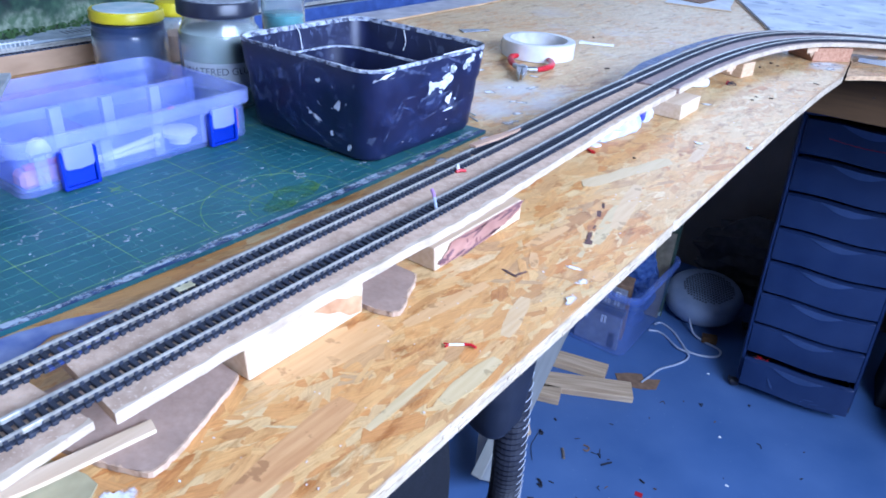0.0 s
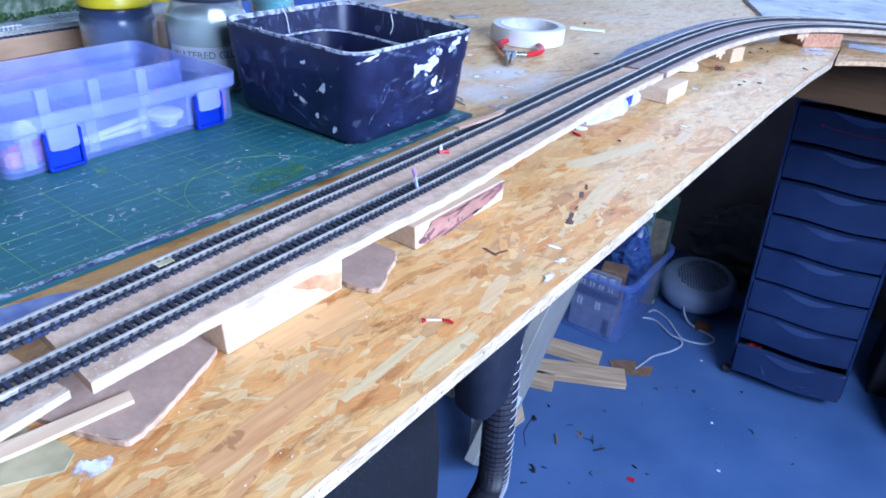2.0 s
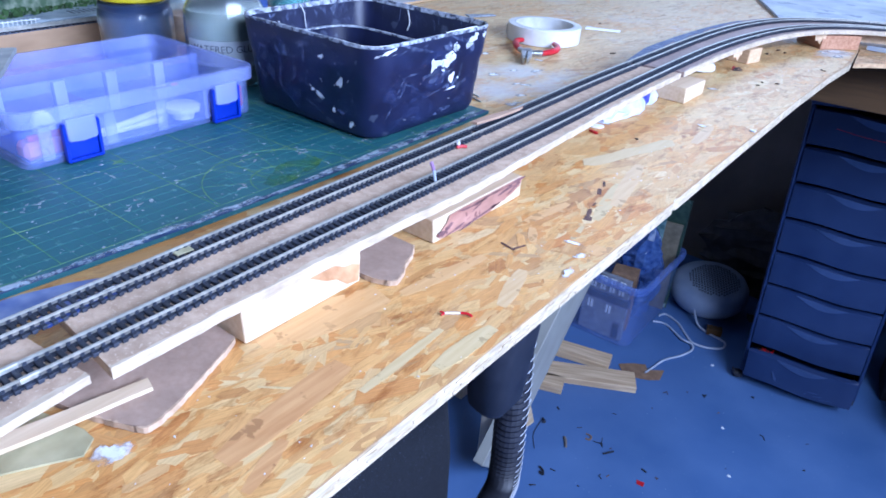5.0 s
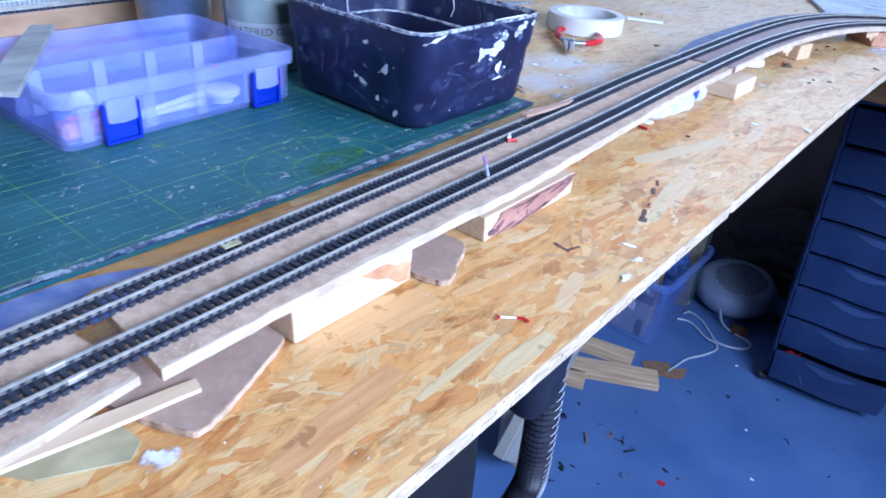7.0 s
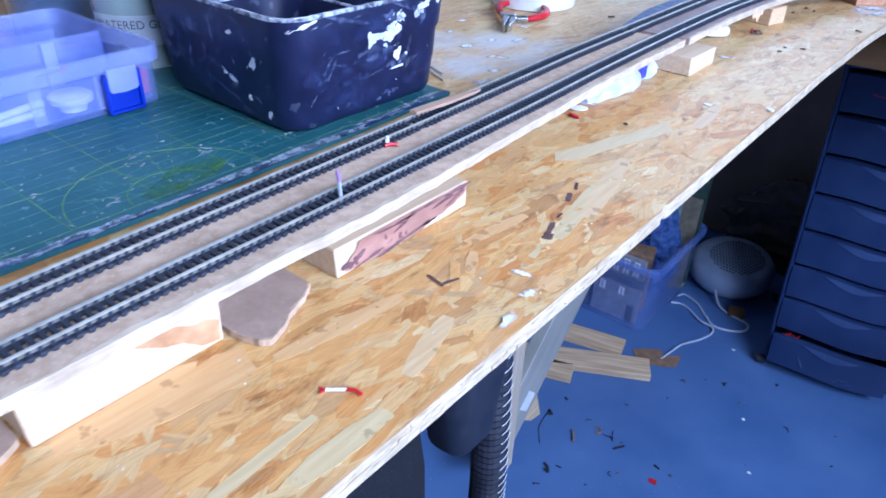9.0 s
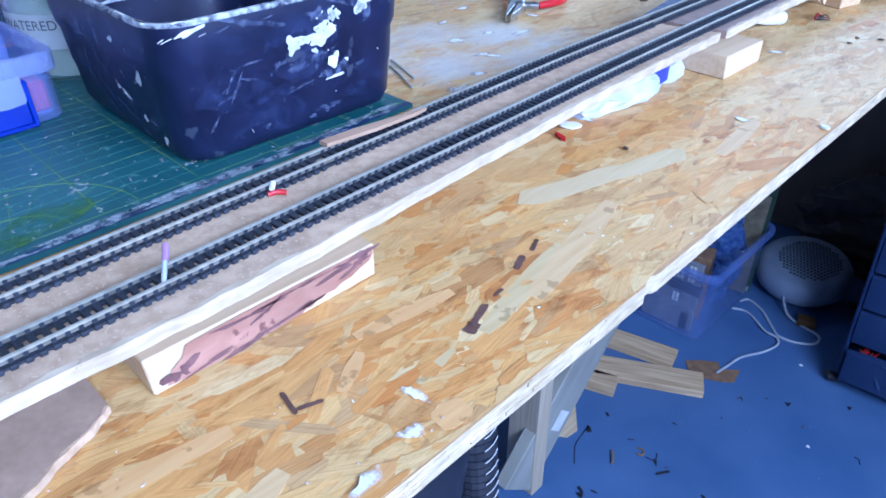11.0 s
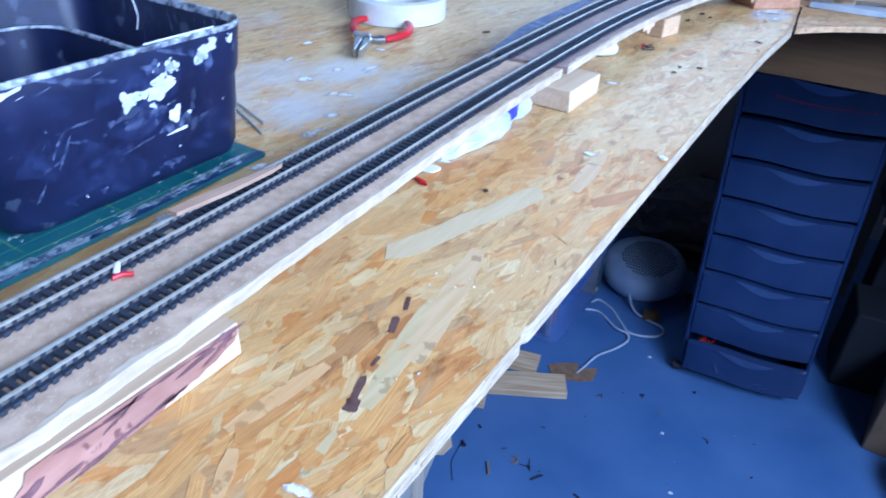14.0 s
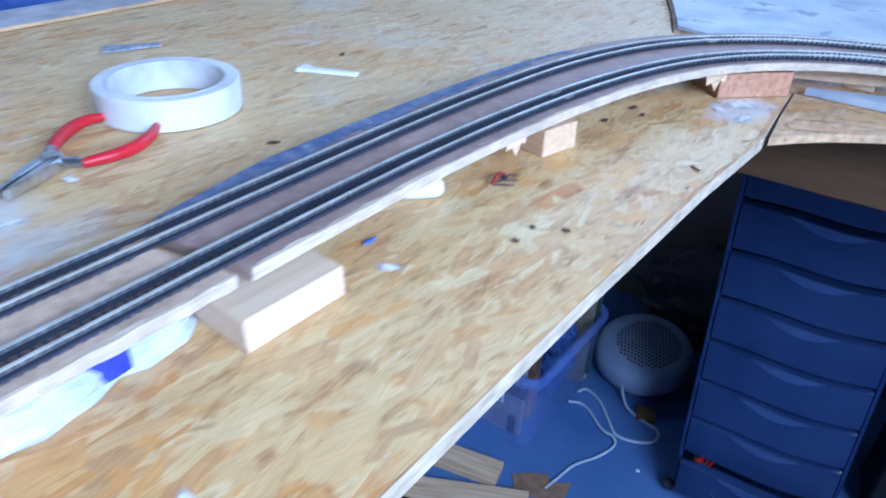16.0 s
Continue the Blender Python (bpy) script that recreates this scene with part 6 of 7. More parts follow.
content("pink_packet", "pink packet inside the clear case", "packet", box(bmesh.new(), -0.008, 0.008, -0.022, 0.020, 0, 0.013, 0.003), PINK, 0.043, -0.074, 0.0045)
content("red_strip", "thin red plastic strip on the pink packet in the case", "strip", box(bmesh.new(), -0.003, 0.003, -0.016, 0.014, 0, 0.004, 0.001), RED, 0.0475, -0.076, 0.0180)
content("plastic_disc", "flat white plastic disc inside the clear case", "plastic disc", lathe(bmesh.new(), [(0.009, 0), (0.0095, 0.006), (0.0145, 0.0065), (0.015, 0.0105), (0.013, 0.012)], 24), PAPER, 0.039, 0.040, 0.0045, smooth=True)
content("white_tube", "white plastic tubes inside the clear case", "tube", tube(bmesh.new(), [(0, -0.036, 0.005), (0, 0.030, 0.012)], 0.0026, 10), PAPER, 0.044, -0.012, 0.0045, smooth=True)
content("white_tube", "white plastic tubes inside the clear case", "tube", tube(bmesh.new(), [(0.006, -0.034, 0.004), (0.007, 0.028, 0.004)], 0.0028, 10), PAPER, 0.035, -0.010, 0.0045, smooth=True)
content("white_bottle_cap", "white plastic bottle cap inside the clear case", "bottle cap", lathe(bmesh.new(), [(0.008, 0), (0.009, 0.012), (0.006, 0.018), (0.003, 0.02)], 16), PAPER, 0.008, -0.062, 0.0045, smooth=True)
content("red_handled_pick", "dark pick with a red tip inside the case", "tool", tube(bmesh.new(), [(-0.016, 0.018, 0.026), (0.002, 0.029, 0.033)], 0.0010, 8), DARK_CHIP, 0.012, 0.019, -0.0075, smooth=True)
content("red_tool_tip", "small red plastic tip inside the case", "tool", tube(bmesh.new(), [(0.002, 0.029, 0.033), (0.006, 0.0315, 0.0345)], 0.0014, 8), RED, 0.0125, 0.0195, -0.0075, smooth=True)
content("pink_scrap", "pink and red plastic scraps in the case", "scrap", box(bmesh.new(), -0.008, 0.008, -0.007, 0.006, 0, 0.02, 0.002), RED, 0.042, 0.090, 0.0045)
content("dark_offcut", "dark flat offcut lying in the case", "offcut", bm, DARK_CHIP, -0.025, 0, 0)
sk = thing("grey_wood_strip", "weathered grey wood strip leaning over the case end", "wood strip", pose(-0.457, -0.272, 0.9470, 0, 0, 0))
part("strip", prism(bmesh.new(), [(0.078, -0.052), (0.083, -0.045), (0.081, -0.041), (0.089, -0.034), (0.01, 0.0145), (-0.0635, 0.060), (-0.070, 0.043), (0.0, -0.003)], 0, 0.004, 0.0005), GREY_STICK, sk)

# ---------------------------------------------------------------- jars
def jar(label, x, y, r, h, content_mat, fill, lid_mat, lid_top, z0=TOP + 0.0006, lid_h=0.013):
    j = thing("glass_jar", label, "jar", pose(x, y, z0))
    n = h - lid_h
    prof = [(r * 0.82, 0.0), (r * 0.98, 0.003), (r, 0.008), (r, n * 0.72), (r * 0.97, n * 0.82), (r * 0.86, n * 0.9), (r * 0.86, n), (r * 0.82, n), (r * 0.82, n * 0.9), (r * 0.93, n * 0.8), (r * 0.955, n * 0.7), (r * 0.955, 0.008), (r * 0.9, 0.0045)]
    part("glass", lathe(bmesh.new(), prof, 40), GLASS, j, smooth=True).visible_shadow = False
    part("filling", lathe(bmesh.new(), [(r * 0.88, 0.005), (r * 0.945, 0.009), (r * 0.945, n * fill), (r * 0.9, n * fill + 0.0008)], 36), content_mat, j, smooth=True)
    if lid_mat:
        lr = r * 0.97
        ld = part("lid", lathe(bmesh.new(), [(lr * 0.96, n - 0.001), (lr, n), (lr * 1.01, n + 0.003), (lr, n + 0.004), (lr, h - 0.002), (lr * 0.97, h)], 48), lid_mat, j, smooth=True)
        part("lid_print", lathe(bmesh.new(), [(lr * 0.88, h), (lr * 0.88, h + 0.0006), (lr * 0.8, h + 0.0008)], 40), lid_top, ld, "printed lid top", smooth=True)
    return j


jar("glass jar of dark blue-grey paint with a yellow lid", -0.600, -0.052, 0.0385, 0.076, JAR_DARK, 0.93, YELLOW, LID_TOP, lid_h=0.0105)
j2 = jar("glass jar of milky watered glue with a black lid", -0.463, -0.037, 0.0395, 0.104, JAR_MILK, 0.82, LID_BLACK, PAINT_THIN)
lb = bmesh.new()
A0, A1 = -98, 34
seg = 24
lo, hi = [], []
for k in range(seg + 1):
    a = radians(A0 + (A1 - A0) * k / seg)
    lo.append(lb.verts.new((0.0399 * math.cos(a), 0.0399 * math.sin(a), 0.026)))
    hi.append(lb.verts.new((0.0399 * math.cos(a), 0.0399 * math.sin(a), 0.050)))
for k in range(seg):
    lb.faces.new((lo[k], lo[k + 1], hi[k + 1], hi[k]))
part("label", lb, LABEL, j2, "white paper label reading WATERED GLUE")
text = bpy.data.curves.new("label_text", "FONT")
text.body, text.size, text.align_x = "WATERED GLUE", 0.0094, "CENTER"
tmp = bpy.data.objects.new("tmp_text", text)
scene.collection.objects.link(tmp)
bpy.context.view_layer.update()
tm = bpy.data.meshes.new_from_object(tmp.evaluated_get(bpy.context.evaluated_depsgraph_get()))
bpy.data.objects.remove(tmp)
for v in tm.vertices:
    a = radians(-42) + v.co.x / 0.0402
    v.co = Vector((0.0402 * math.cos(a), 0.0402 * math.sin(a), 0.0395 + v.co.y))
tm.materials.append(INK)
lt = new("lettering", tm)
lt.parent, lt["label"] = j2, "grey printed letters"
jar("small glass jar with a yellow lid behind the others", -0.634, 0.0265, 0.021, 0.070, CARD, 0.6, YELLOW, YELLOW)
jar("glass jar holding teal liquid behind the tub", -0.541, 0.1135, 0.0255, 0.115, TEAL, 0.60, None, None)

# ---------------------------------------------------------------- scenery strip and backscene behind
slab("scenery_strip", "blue-grey painted scenery board along the back of the bench", [(-0.714, 0.13), (-0.714, 0.2), (-0.710, 0.6), (-0.72, 1.2), (-0.93, 1.2), (-0.93, 0.13)], TOP + 0.0006, TOP + 0.022, BLUE_GREY, mat("blue_painted_edge", (0.02, 0.045, 0.18), (0.05, 0.09, 0.28), 60, 0.6), "scenery board")
slab("scenery_strip", "worn scenery board with a bare tan edge behind the bench", [(-0.690, -1.4), (-0.692, -0.2), (-0.696, -0.03), (-0.714, 0.129), (-0.93, 0.129), (-0.93, -1.4)], TOP + 0.0006, TOP + 0.022, BLUE_GREY, TAN_EDGE, "scenery board")
slab("pale_strip", "pale worn board strip in front of the scenery", [(-0.643, 0.1), (-0.640, 0.7), (-0.66, 1.3), (-0.708, 1.3), (-0.708, 0.1)], TOP + 0.0006, TOP + 0.004, mat("worn_pale_strip", (0.36, 0.35, 0.37), (0.52, 0.51, 0.52), 40, 0.75, bump=0.4), OSB_CORE, "board strip")
BT = TOP + 0.022
back = [(-0.703, -1.2), (-0.704, -0.15), (-0.709, -0.02), (-0.727, 0.2), (-0.73, 0.35), (-0.73, 1.1)]
bt = thing("railway_track", "old model railway track along the back scenery", "model railway track", group="model railway tracks")
for s in (-1, 1):
    part("rail", rail(bmesh.new(), back, s * GAUGE, 0.0011, BT + 0.002, BT + 0.0042), RAIL, bt)
bm = bmesh.new()
for p, d in even(back, PITCH * 1.4):
    box(bm, p.x - 0.009, p.x + 0.009, p.y - 0.0015, p.y + 0.0015, BT + 0.0001, BT + 0.002)
part("sleeper_row", bm, SLEEPER, bt, "row of black sleepers")["kind"] = "stuff"
fence = thing("model_fence", "white model railing along the back track", "model fence")
bm = bmesh.new()
for k in range(100):
    y = -0.6 + 0.005 * k
    box(bm, -0.7215, -0.7205, y, y + 0.001, BT, BT + 0.008)
part("palings", bm, PAPER, fence)["kind"] = "stuff"
part("top_bar", box(bmesh.new(), -0.7203, -0.7197, -0.6, -0.1, BT + 0.006, BT + 0.0072), PAPER, fence)
# torn paper road between the track and the printed scene
r = random.Random(61)
bm = bmesh.new()
top_line = [(-0.752 - 0.022 * max(0.0, math.sin(0.9 * k)) + r.uniform(-0.008, 0.004), -0.3 + 0.03 * k) for k in range(22)]
prism(bm, [(-0.728 + r.uniform(-0.003, 0.002) - 0.02 * max(0.0, y), y) for x, y in top_line] + top_line[::-1], BT + 0.0002, BT + 0.003)
road = thing("torn_paper_road", "torn pale paper with dark printed stripes along the scenery", "paper")
part("paper", bm, mat("grey_torn_paper", (0.26, 0.32, 0.36), (0.50, 0.56, 0.60), 40, 0.8, bump=0.5), road)
for k in range(9):
    part("printed_stripe", box(bmesh.new(), -0.760, -0.742, -0.05 + 0.0065 * k, -0.0475 + 0.0065 * k, BT + 0.0031, BT + 0.0034), INK, road, "dark printed stripe")
bsn = thing("backscene_panel", "printed panel of hedges and trees behind the layout", "backscene", pose(-0.797, 0, BT, 0, 0, 12))
part("print", box(bmesh.new(), -0.004, 0.0, -0.32, 0.42, 0.0, 0.30), BACKSCENE, bsn)
r = random.Random(71)
verts, faces = [], []
for k in range(700):
    y = r.uniform(-0.3, 0.3)
    h = 0.004 + 0.016 * (0.5 + 0.5 * math.sin(y * 23) * math.sin(y * 7 + 1))
    x, z = -0.788 - 0.21 * y + abs(r.gauss(0, 0.004)), BT + r.random() ** 0.8 * h
    s = r.uniform(0.0015, 0.004)
    c = Vector((x, y, z))
    u = Vector((r.gauss(0, 1), r.gauss(0, 1), r.gauss(0, 1))).normalized() * s
    v = u.orthogonal().normalized() * s
    i0 = len(verts)
    verts += [c - u, c + v, c + u, c - v]
    faces.append((i0, i0 + 1, i0 + 2, i0 + 3))
me = bpy.data.meshes.new("hedge")
me.from_pydata(verts, [], faces)
me.materials.append(mat("hedge_green", (0.02, 0.06, 0.02), (0.10, 0.18, 0.06), 60, 0.8, bump=0))
tagged(new("model_hedge", me), "low green model hedge before the printed scene", "hedge", kind="stuff")

# whitened sheet on the far board, and loose sheets there
sheet = slab("plastered_sheet", "rough white plastered sheet beyond the curved track", [(-0.165, 0.918), (-0.10, 0.90), (0.0, 0.905), (0.6, 0.91), (0.6, 2.0), (-0.40, 2.0), (-0.40, 1.47), (-0.335, 1.285), (-0.268, 1.14), (-0.197, 0.99)], TOP + 0.0004, TOP + 0.0045, PLASTER, PLASTER, "plastered sheet")
slab("card_sheet", "pale card sheet lying on the bench", [(-0.42, 1.06), (-0.285, 1.08), (-0.30, 1.12), (-0.33, 1.25), (-0.47, 1.30)], TOP + 0.0006, TOP + 0.003, TAPE_CORE, PLY, "card")
slab("brown_card_sheet", "brown card sheet lying on the bench", [(-0.44, 1.13), (-0.36, 1.11), (-0.355, 1.2), (-0.47, 1.26)], TOP + 0.0034, TOP + 0.005, CARD, CARD, "card")
slab("plaster_slab", "white plaster-covered offcut beside the curved trackbed", [(-0.002, 0.785), (0.05, 0.806), (0.12, 0.822), (0.3, 0.83), (0.3, 0.80), (0.16, 0.80), (0.06, 0.785)], TOP + 0.0006, TOP + 0.007, PLASTER, PLASTER, "offcut")
tk = thing("curve_packing", "rough wooden packing strip under the curved trackbed", "wood strip")
part("strip", prism(bmesh.new(), [(-0.02, 0.80), (0.10, 0.853), (0.3, 0.865), (0.3, 0.88), (0.09, 0.872), (-0.03, 0.822)], TOP + 0.0075, BEDLOW - 0.0002), PINE_X, tk)
for x, y in ((0.03, 0.845), (0.2, 0.866)):
    block("wood_packing_block", "pine block under the curved trackbed", x - 0.012, x + 0.012, y - 0.012, y + 0.012, 0.0072, PINE)

# ---------------------------------------------------------------- drawer tower
tower = thing("drawer_tower", "navy plastic drawer tower with eight smoky blue drawers", "drawer unit", pose(-0.070, 1.138, 0.0, 0, -2.6, 9.5))
TW, TD = 0.258, 0.33
Z0, DP = 0.0225, 0.0860
for x in (-0.001, TW - 0.007):
    part("side_panel", box(bmesh.new(), x, x + 0.008, 0.006, TD, Z0 + 0.004, Z0 + 8 * DP + 0.006, 0.002), TOWER_FRAME, tower)
part("back_panel", box(bmesh.new(), 0.009, TW - 0.009, TD - 0.006, TD - 0.001, Z0, Z0 + 8 * DP, 0.001), TOWER_FRAME, tower)
part("top_panel", box(bmesh.new(), -0.004, TW + 0.004, 0.0, TD + 0.003, Z0 + 8 * DP + 0.007, Z0 + 8 * DP + 0.022, 0.005, 2), TOWER_FRAME, tower)
part("base", box(bmesh.new(), 0.0, TW, 0.012, TD, Z0 - 0.004, Z0 + 0.0035, 0.002), TOWER_FRAME, tower)


def wave(u):
    """The moulded step in each drawer's edge, high at one side and low at the other."""
    return math.cos(math.pi * min(1.0, max(0.0, (u - 0.14) / 0.62)))


def drawer(k, out=0.0):
    z = Z0 + DP * k
    n = 24
    bm = bmesh.new()
    rows = []
    for i in range(n + 1):
        u = i / n
        x = 0.0075 + (TW - 0.015) * u
        topz = z + DP - 0.0062 + 0.0062 * wave(u) + 0.0004
        botz = z + 0.0005 + 0.0062 * wave(u)
        bulge = -0.010 * math.sin(math.pi * u) ** 0.7
        prof = [(0.004 + bulge * 0.4, botz), (bulge, botz + 0.004), (bulge - 0.002, (botz + topz) / 2), (bulge, topz - 0.003), (0.003 + bulge * 0.6, topz), (0.009, topz), (0.009, botz)]
        rows.append([bm.verts.new((x, y + 0.004 - out, zz)) for y, zz in prof])
    for a, b in zip(rows, rows[1:]):
        for i in range(7):
            bm.faces.new((a[i], a[(i + 1) % 7], b[(i + 1) % 7], b[i]))
    bm.faces.new(rows[0]), bm.faces.new(rows[-1])
    d = part("drawer", bm, DRAWER, tower, "smoky blue translucent drawer", smooth=True)
    # crescent grip under the top edge
    bm = bmesh.new()
    up, dn, up2, dn2 = [], [], [], []
    for i in range(17):
        u = 0.27 + 0.46 * i / 16
        x = 0.0075 + (TW - 0.015) * u
        topz = z + DP - 0.0062 + 0.0062 * wave(u) - 0.0016
        depth = 0.016 * math.sin(math.pi * i / 16) + 0.0005
        bulge = -0.010 * math.sin(math.pi * u) ** 0.7
        yy = 0.004 - out + bulge
        sag = math.sin(math.pi * i / 16)
        up.append(bm.verts.new((x, yy - 0.0030 - 0.0022 * sag, topz)))
        dn.append(bm.verts.new((x, yy - 0.0030, topz - depth)))
        up2.append(bm.verts.new((x, yy - 0.0005, topz)))
        dn2.append(bm.verts.new((x, yy - 0.0005, topz - depth)))
    for i in range(16):
        bm.faces.new((up[i], up[i + 1], dn[i + 1], dn[i]))
        bm.faces.new((up2[i], up[i], up[i + 1], up2[i + 1]))
        bm.faces.new((dn[i], dn2[i], dn2[i + 1], dn[i + 1]))
    part("grip", bm, DRAWER_LIP, d, "paler curved finger grip", smooth=True)
    bm = box(bmesh.new(), 0.012, TW - 0.012, 0.014 - out, TD - 0.02, z + 0.006, z + 0.008)
    box(bm, 0.012, 0.014, 0.014 - out, TD - 0.02, z + 0.0085, z + 0.06)
    box(bm, TW - 0.014, TW - 0.012, 0.014 - out, TD - 0.02, z + 0.0085, z + 0.06)
    part("tray", bm, DRAWER, d)
    return d


for k in range(8):
    front = drawer(k, 0.022 if k == 0 else 0.0)
    if k == 0:
        rs = random.Random(83)
        for x, z, a, b_, g in ((0.165, 0.034, 0.013, 0.0016, 6), (0.178, 0.027, 0.011, 0.0014, 10), (0.150, 0.026, 0.004, 0.0012, 30), (0.075, 0.050, 0.003, 0.013, 30), (0.195, 0.022, 0.012, 0.0012, 8)):
            bm = bmesh.new()
            bm.faces.new([bm.verts.new((p, -0.0306, q)) for p, q in turned(blob(12, a, b_, 0.4, rs), g, x, Z0 + z - 0.012)])
            part("scuff", bm, DRAWER_LIP, front, "pale scuff on the drawer front")
for x in (-0.004, TW - 0.012):
    for y in (0.012, TD - 0.03):
        c = part("castor", lathe(bmesh.new(), [(0.006, -0.010), (0.0105, -0.0095), (0.0115, 0), (0.0105, 0.0095), (0.006, 0.010)], 20), BLACK, tower, "small black castor", smooth=True, m=pose(x, y, 0.0122 + x * 0.0454, 0, 90, 12))
        part("fork", box(bmesh.new(), -0.012, 0.0, -0.0095, 0.0095, -0.015, -0.0105, 0.002), BLACK, c)
dt = thing("drawer_contents", "orange and dark wire bundles in the lowest drawer", "wires", pose(-0.070, 1.138, 0.0, 0, -2.6, 9.5))
r = random.Random(81)
for k in range(9):
    pts = [(0.022 + 0.003 * k + r.uniform(-0.004, 0.02), 0.0 + r.uniform(-0.006, 0.03), Z0 + 0.071 + r.uniform(-0.004, 0.002)) for _ in range(4)]
    part("wire", tube(bmesh.new(), catmull(pts, 4), 0.0017, 6), RED if k % 2 else DARK_CHIP, dt, smooth=True)
wire = thing("red_wire", "thin red wire lying over the tower top", "wire")
part("strand", tube(bmesh.new(), catmull([(-0.04, 1.10, 0.688), (0.0, 1.105, 0.683), (0.05, 1.118, 0.679), (0.12, 1.134, 0.682)], 6), 0.0007, 6), RED, wire, smooth=True)

# ---------------------------------------------------------------- floor: fan heater, cable, planks, crate
spk = thing("fan_heater", "grey-white domed heater with a slotted top on the floor", "fan heater", pose(-0.258, 1.430, 0.0, 9, 0, 0))
part("body", lathe(bmesh.new(), [(0.075, 0.022), (0.096, 0.028), (0.107, 0.042), (0.110, 0.060), (0.108, 0.076), (0.100, 0.090), (0.088, 0.098), (0.05, 0.106), (0.012, 0.108)], 56), WHITE_PLASTIC, spk, smooth=True)
part("foot", lathe(bmesh.new(), [(0.06, 0.0), (0.062, 0.002), (0.062, 0.0218), (0.05, 0.0219)], 32), BLACK, spk, smooth=True)
bm = bmesh.new()
for i in range(-11, 12):
    for j in range(-10, 11):
        x, y = i * 0.0082 + (0.0041 if j % 2 else 0), j * 0.0088
        rr = math.hypot(x, y)
        if math.hypot(x - 0.010, y + 0.004) > 0.070:
            continue
        z = 0.1083 - 0.002 * rr / 0.05 if rr < 0.05 else 0.1063 - 0.008 * (rr - 0.05) / 0.038
        prism(bm, turned([(-0.0034, -0.0017), (0.0016, -0.0029), (0.0034, 0.0017), (-0.0016, 0.0029)], 24, x, y), z - 0.003, z + 0.0014)
part("slot_grille", bm, mat("shaded_slot", (0.045, 0.055, 0.085), (0.07, 0.085, 0.12), 40, 0.8, bump=0), spk, "dark slotted grille")
block_u = thing("wood_offcut", "small yellow wood offcut beside the heater", "wood offcut", pose(-0.188, 1.296, 0.0004, 0, 0, 20))
part("block", box(bmesh.new(), -0.02, 0.02, -0.012, 0.012, 0, 0.02, 0.001), SHADED_PINE, block_u)
cb = thing("power_cable", "white power cable looped on the floor", "cable")
CZ = 0.0034
part("cord", tube(bmesh.new(), catmull([(-0.262, 1.318, 0.045), (-0.235, 1.295, 0.012), (-0.20, 1.285, CZ), (-0.150, 1.272, CZ), (-0.145, 1.24, CZ), (-0.175, 1.215, CZ), (-0.215, 1.208, CZ), (-0.245, 1.235, CZ), (-0.285, 1.275, CZ), (-0.326, 1.292, CZ), (-0.338, 1.272, CZ)], 8), 0.003, 8), CABLE, cb, smooth=True)
part("cord", tube(bmesh.new(), catmull([(-0.340, 1.232, CZ), (-0.318, 1.243, CZ), (-0.295, 1.238, CZ), (-0.245, 1.20, CZ + 0.004), (-0.215, 1.195, CZ + 0.004), (-0.205, 1.175, CZ), (-0.218, 1.13, CZ), (-0.245, 1.08, CZ), (-0.255, 1.03, CZ), (-0.262, 0.995, CZ)], 8), 0.0028, 8), CABLE, cb, smooth=True)
pk = thing("brown_card_piece", "torn brown card piece on the floor", "card")
part("sheet", prism(bmesh.new(), [(-0.33, 0.985), (-0.305, 1.01), (-0.275, 1.03), (-0.262, 1.012), (-0.228, 1.04), (-0.222, 0.995), (-0.245, 0.975), (-0.30, 0.95)], 0.0006, 0.0022), CARD, pk)


def plank(label, x, y, turn, ln, wd, h, z=0.0006, material=PLANK_PINE, roll=0):
    p = thing("pine_plank", label, "plank", pose(x, y, z, roll, 0, turn), group="planks on the floor")
    part("board", box(bmesh.new(), -ln, 0, -wd / 2, wd / 2, 0, h, 0.0012), material, p)
    return p


plank("knotty pine plank lying on the floor", -0.262, 0.932, 29, 0.50, 0.062, 0.018, 0.0006)
plank("pine plank lying across another on the floor", -0.345, 0.962, 14, 0.42, 0.055, 0.018, 0.0006)
plank("short pine plank lying on the floor", -0.392, 0.80, 20, 0.30, 0.05, 0.018, 0.0006)
ps = thing("plywood_offcut", "thin pale plywood offcut lying on the floor by the leg", "plywood")
part("sheet", prism(bmesh.new(), [(-0.388, 0.622), (-0.384, 0.650), (-0.424, 0.700), (-0.50, 0.70), (-0.50, 0.61), (-0.42, 0.60)], 0.0006, 0.005), PLY, ps)

CX, CY = -0.472, 1.188
KW, KD, KH = 0.30, 0.316, 0.20
crate = thing("storage_crate", "milky clear plastic crate full of kit parts", "storage crate", pose(CX, CY, 0.0008))
CRATE = mat("crate_plastic", (0.16, 0.24, 0.62), (0.24, 0.34, 0.76), 20, 0.22, bump=0.03, rough2=0.32, alpha=0.17)
shell = [(KW - 0.05, KD - 0.05, 0.03, 0.0), (KW - 0.042, KD - 0.042, 0.03, 0.004), (KW - 0.014, KD - 0.014, 0.03, KH - 0.020), (KW - 0.018, KD - 0.018, 0.028, KH - 0.020), (KW - 0.048, KD - 0.048, 0.028, 0.006)]
part("shell", loft(bmesh.new(), shell), CRATE, crate, smooth=True)
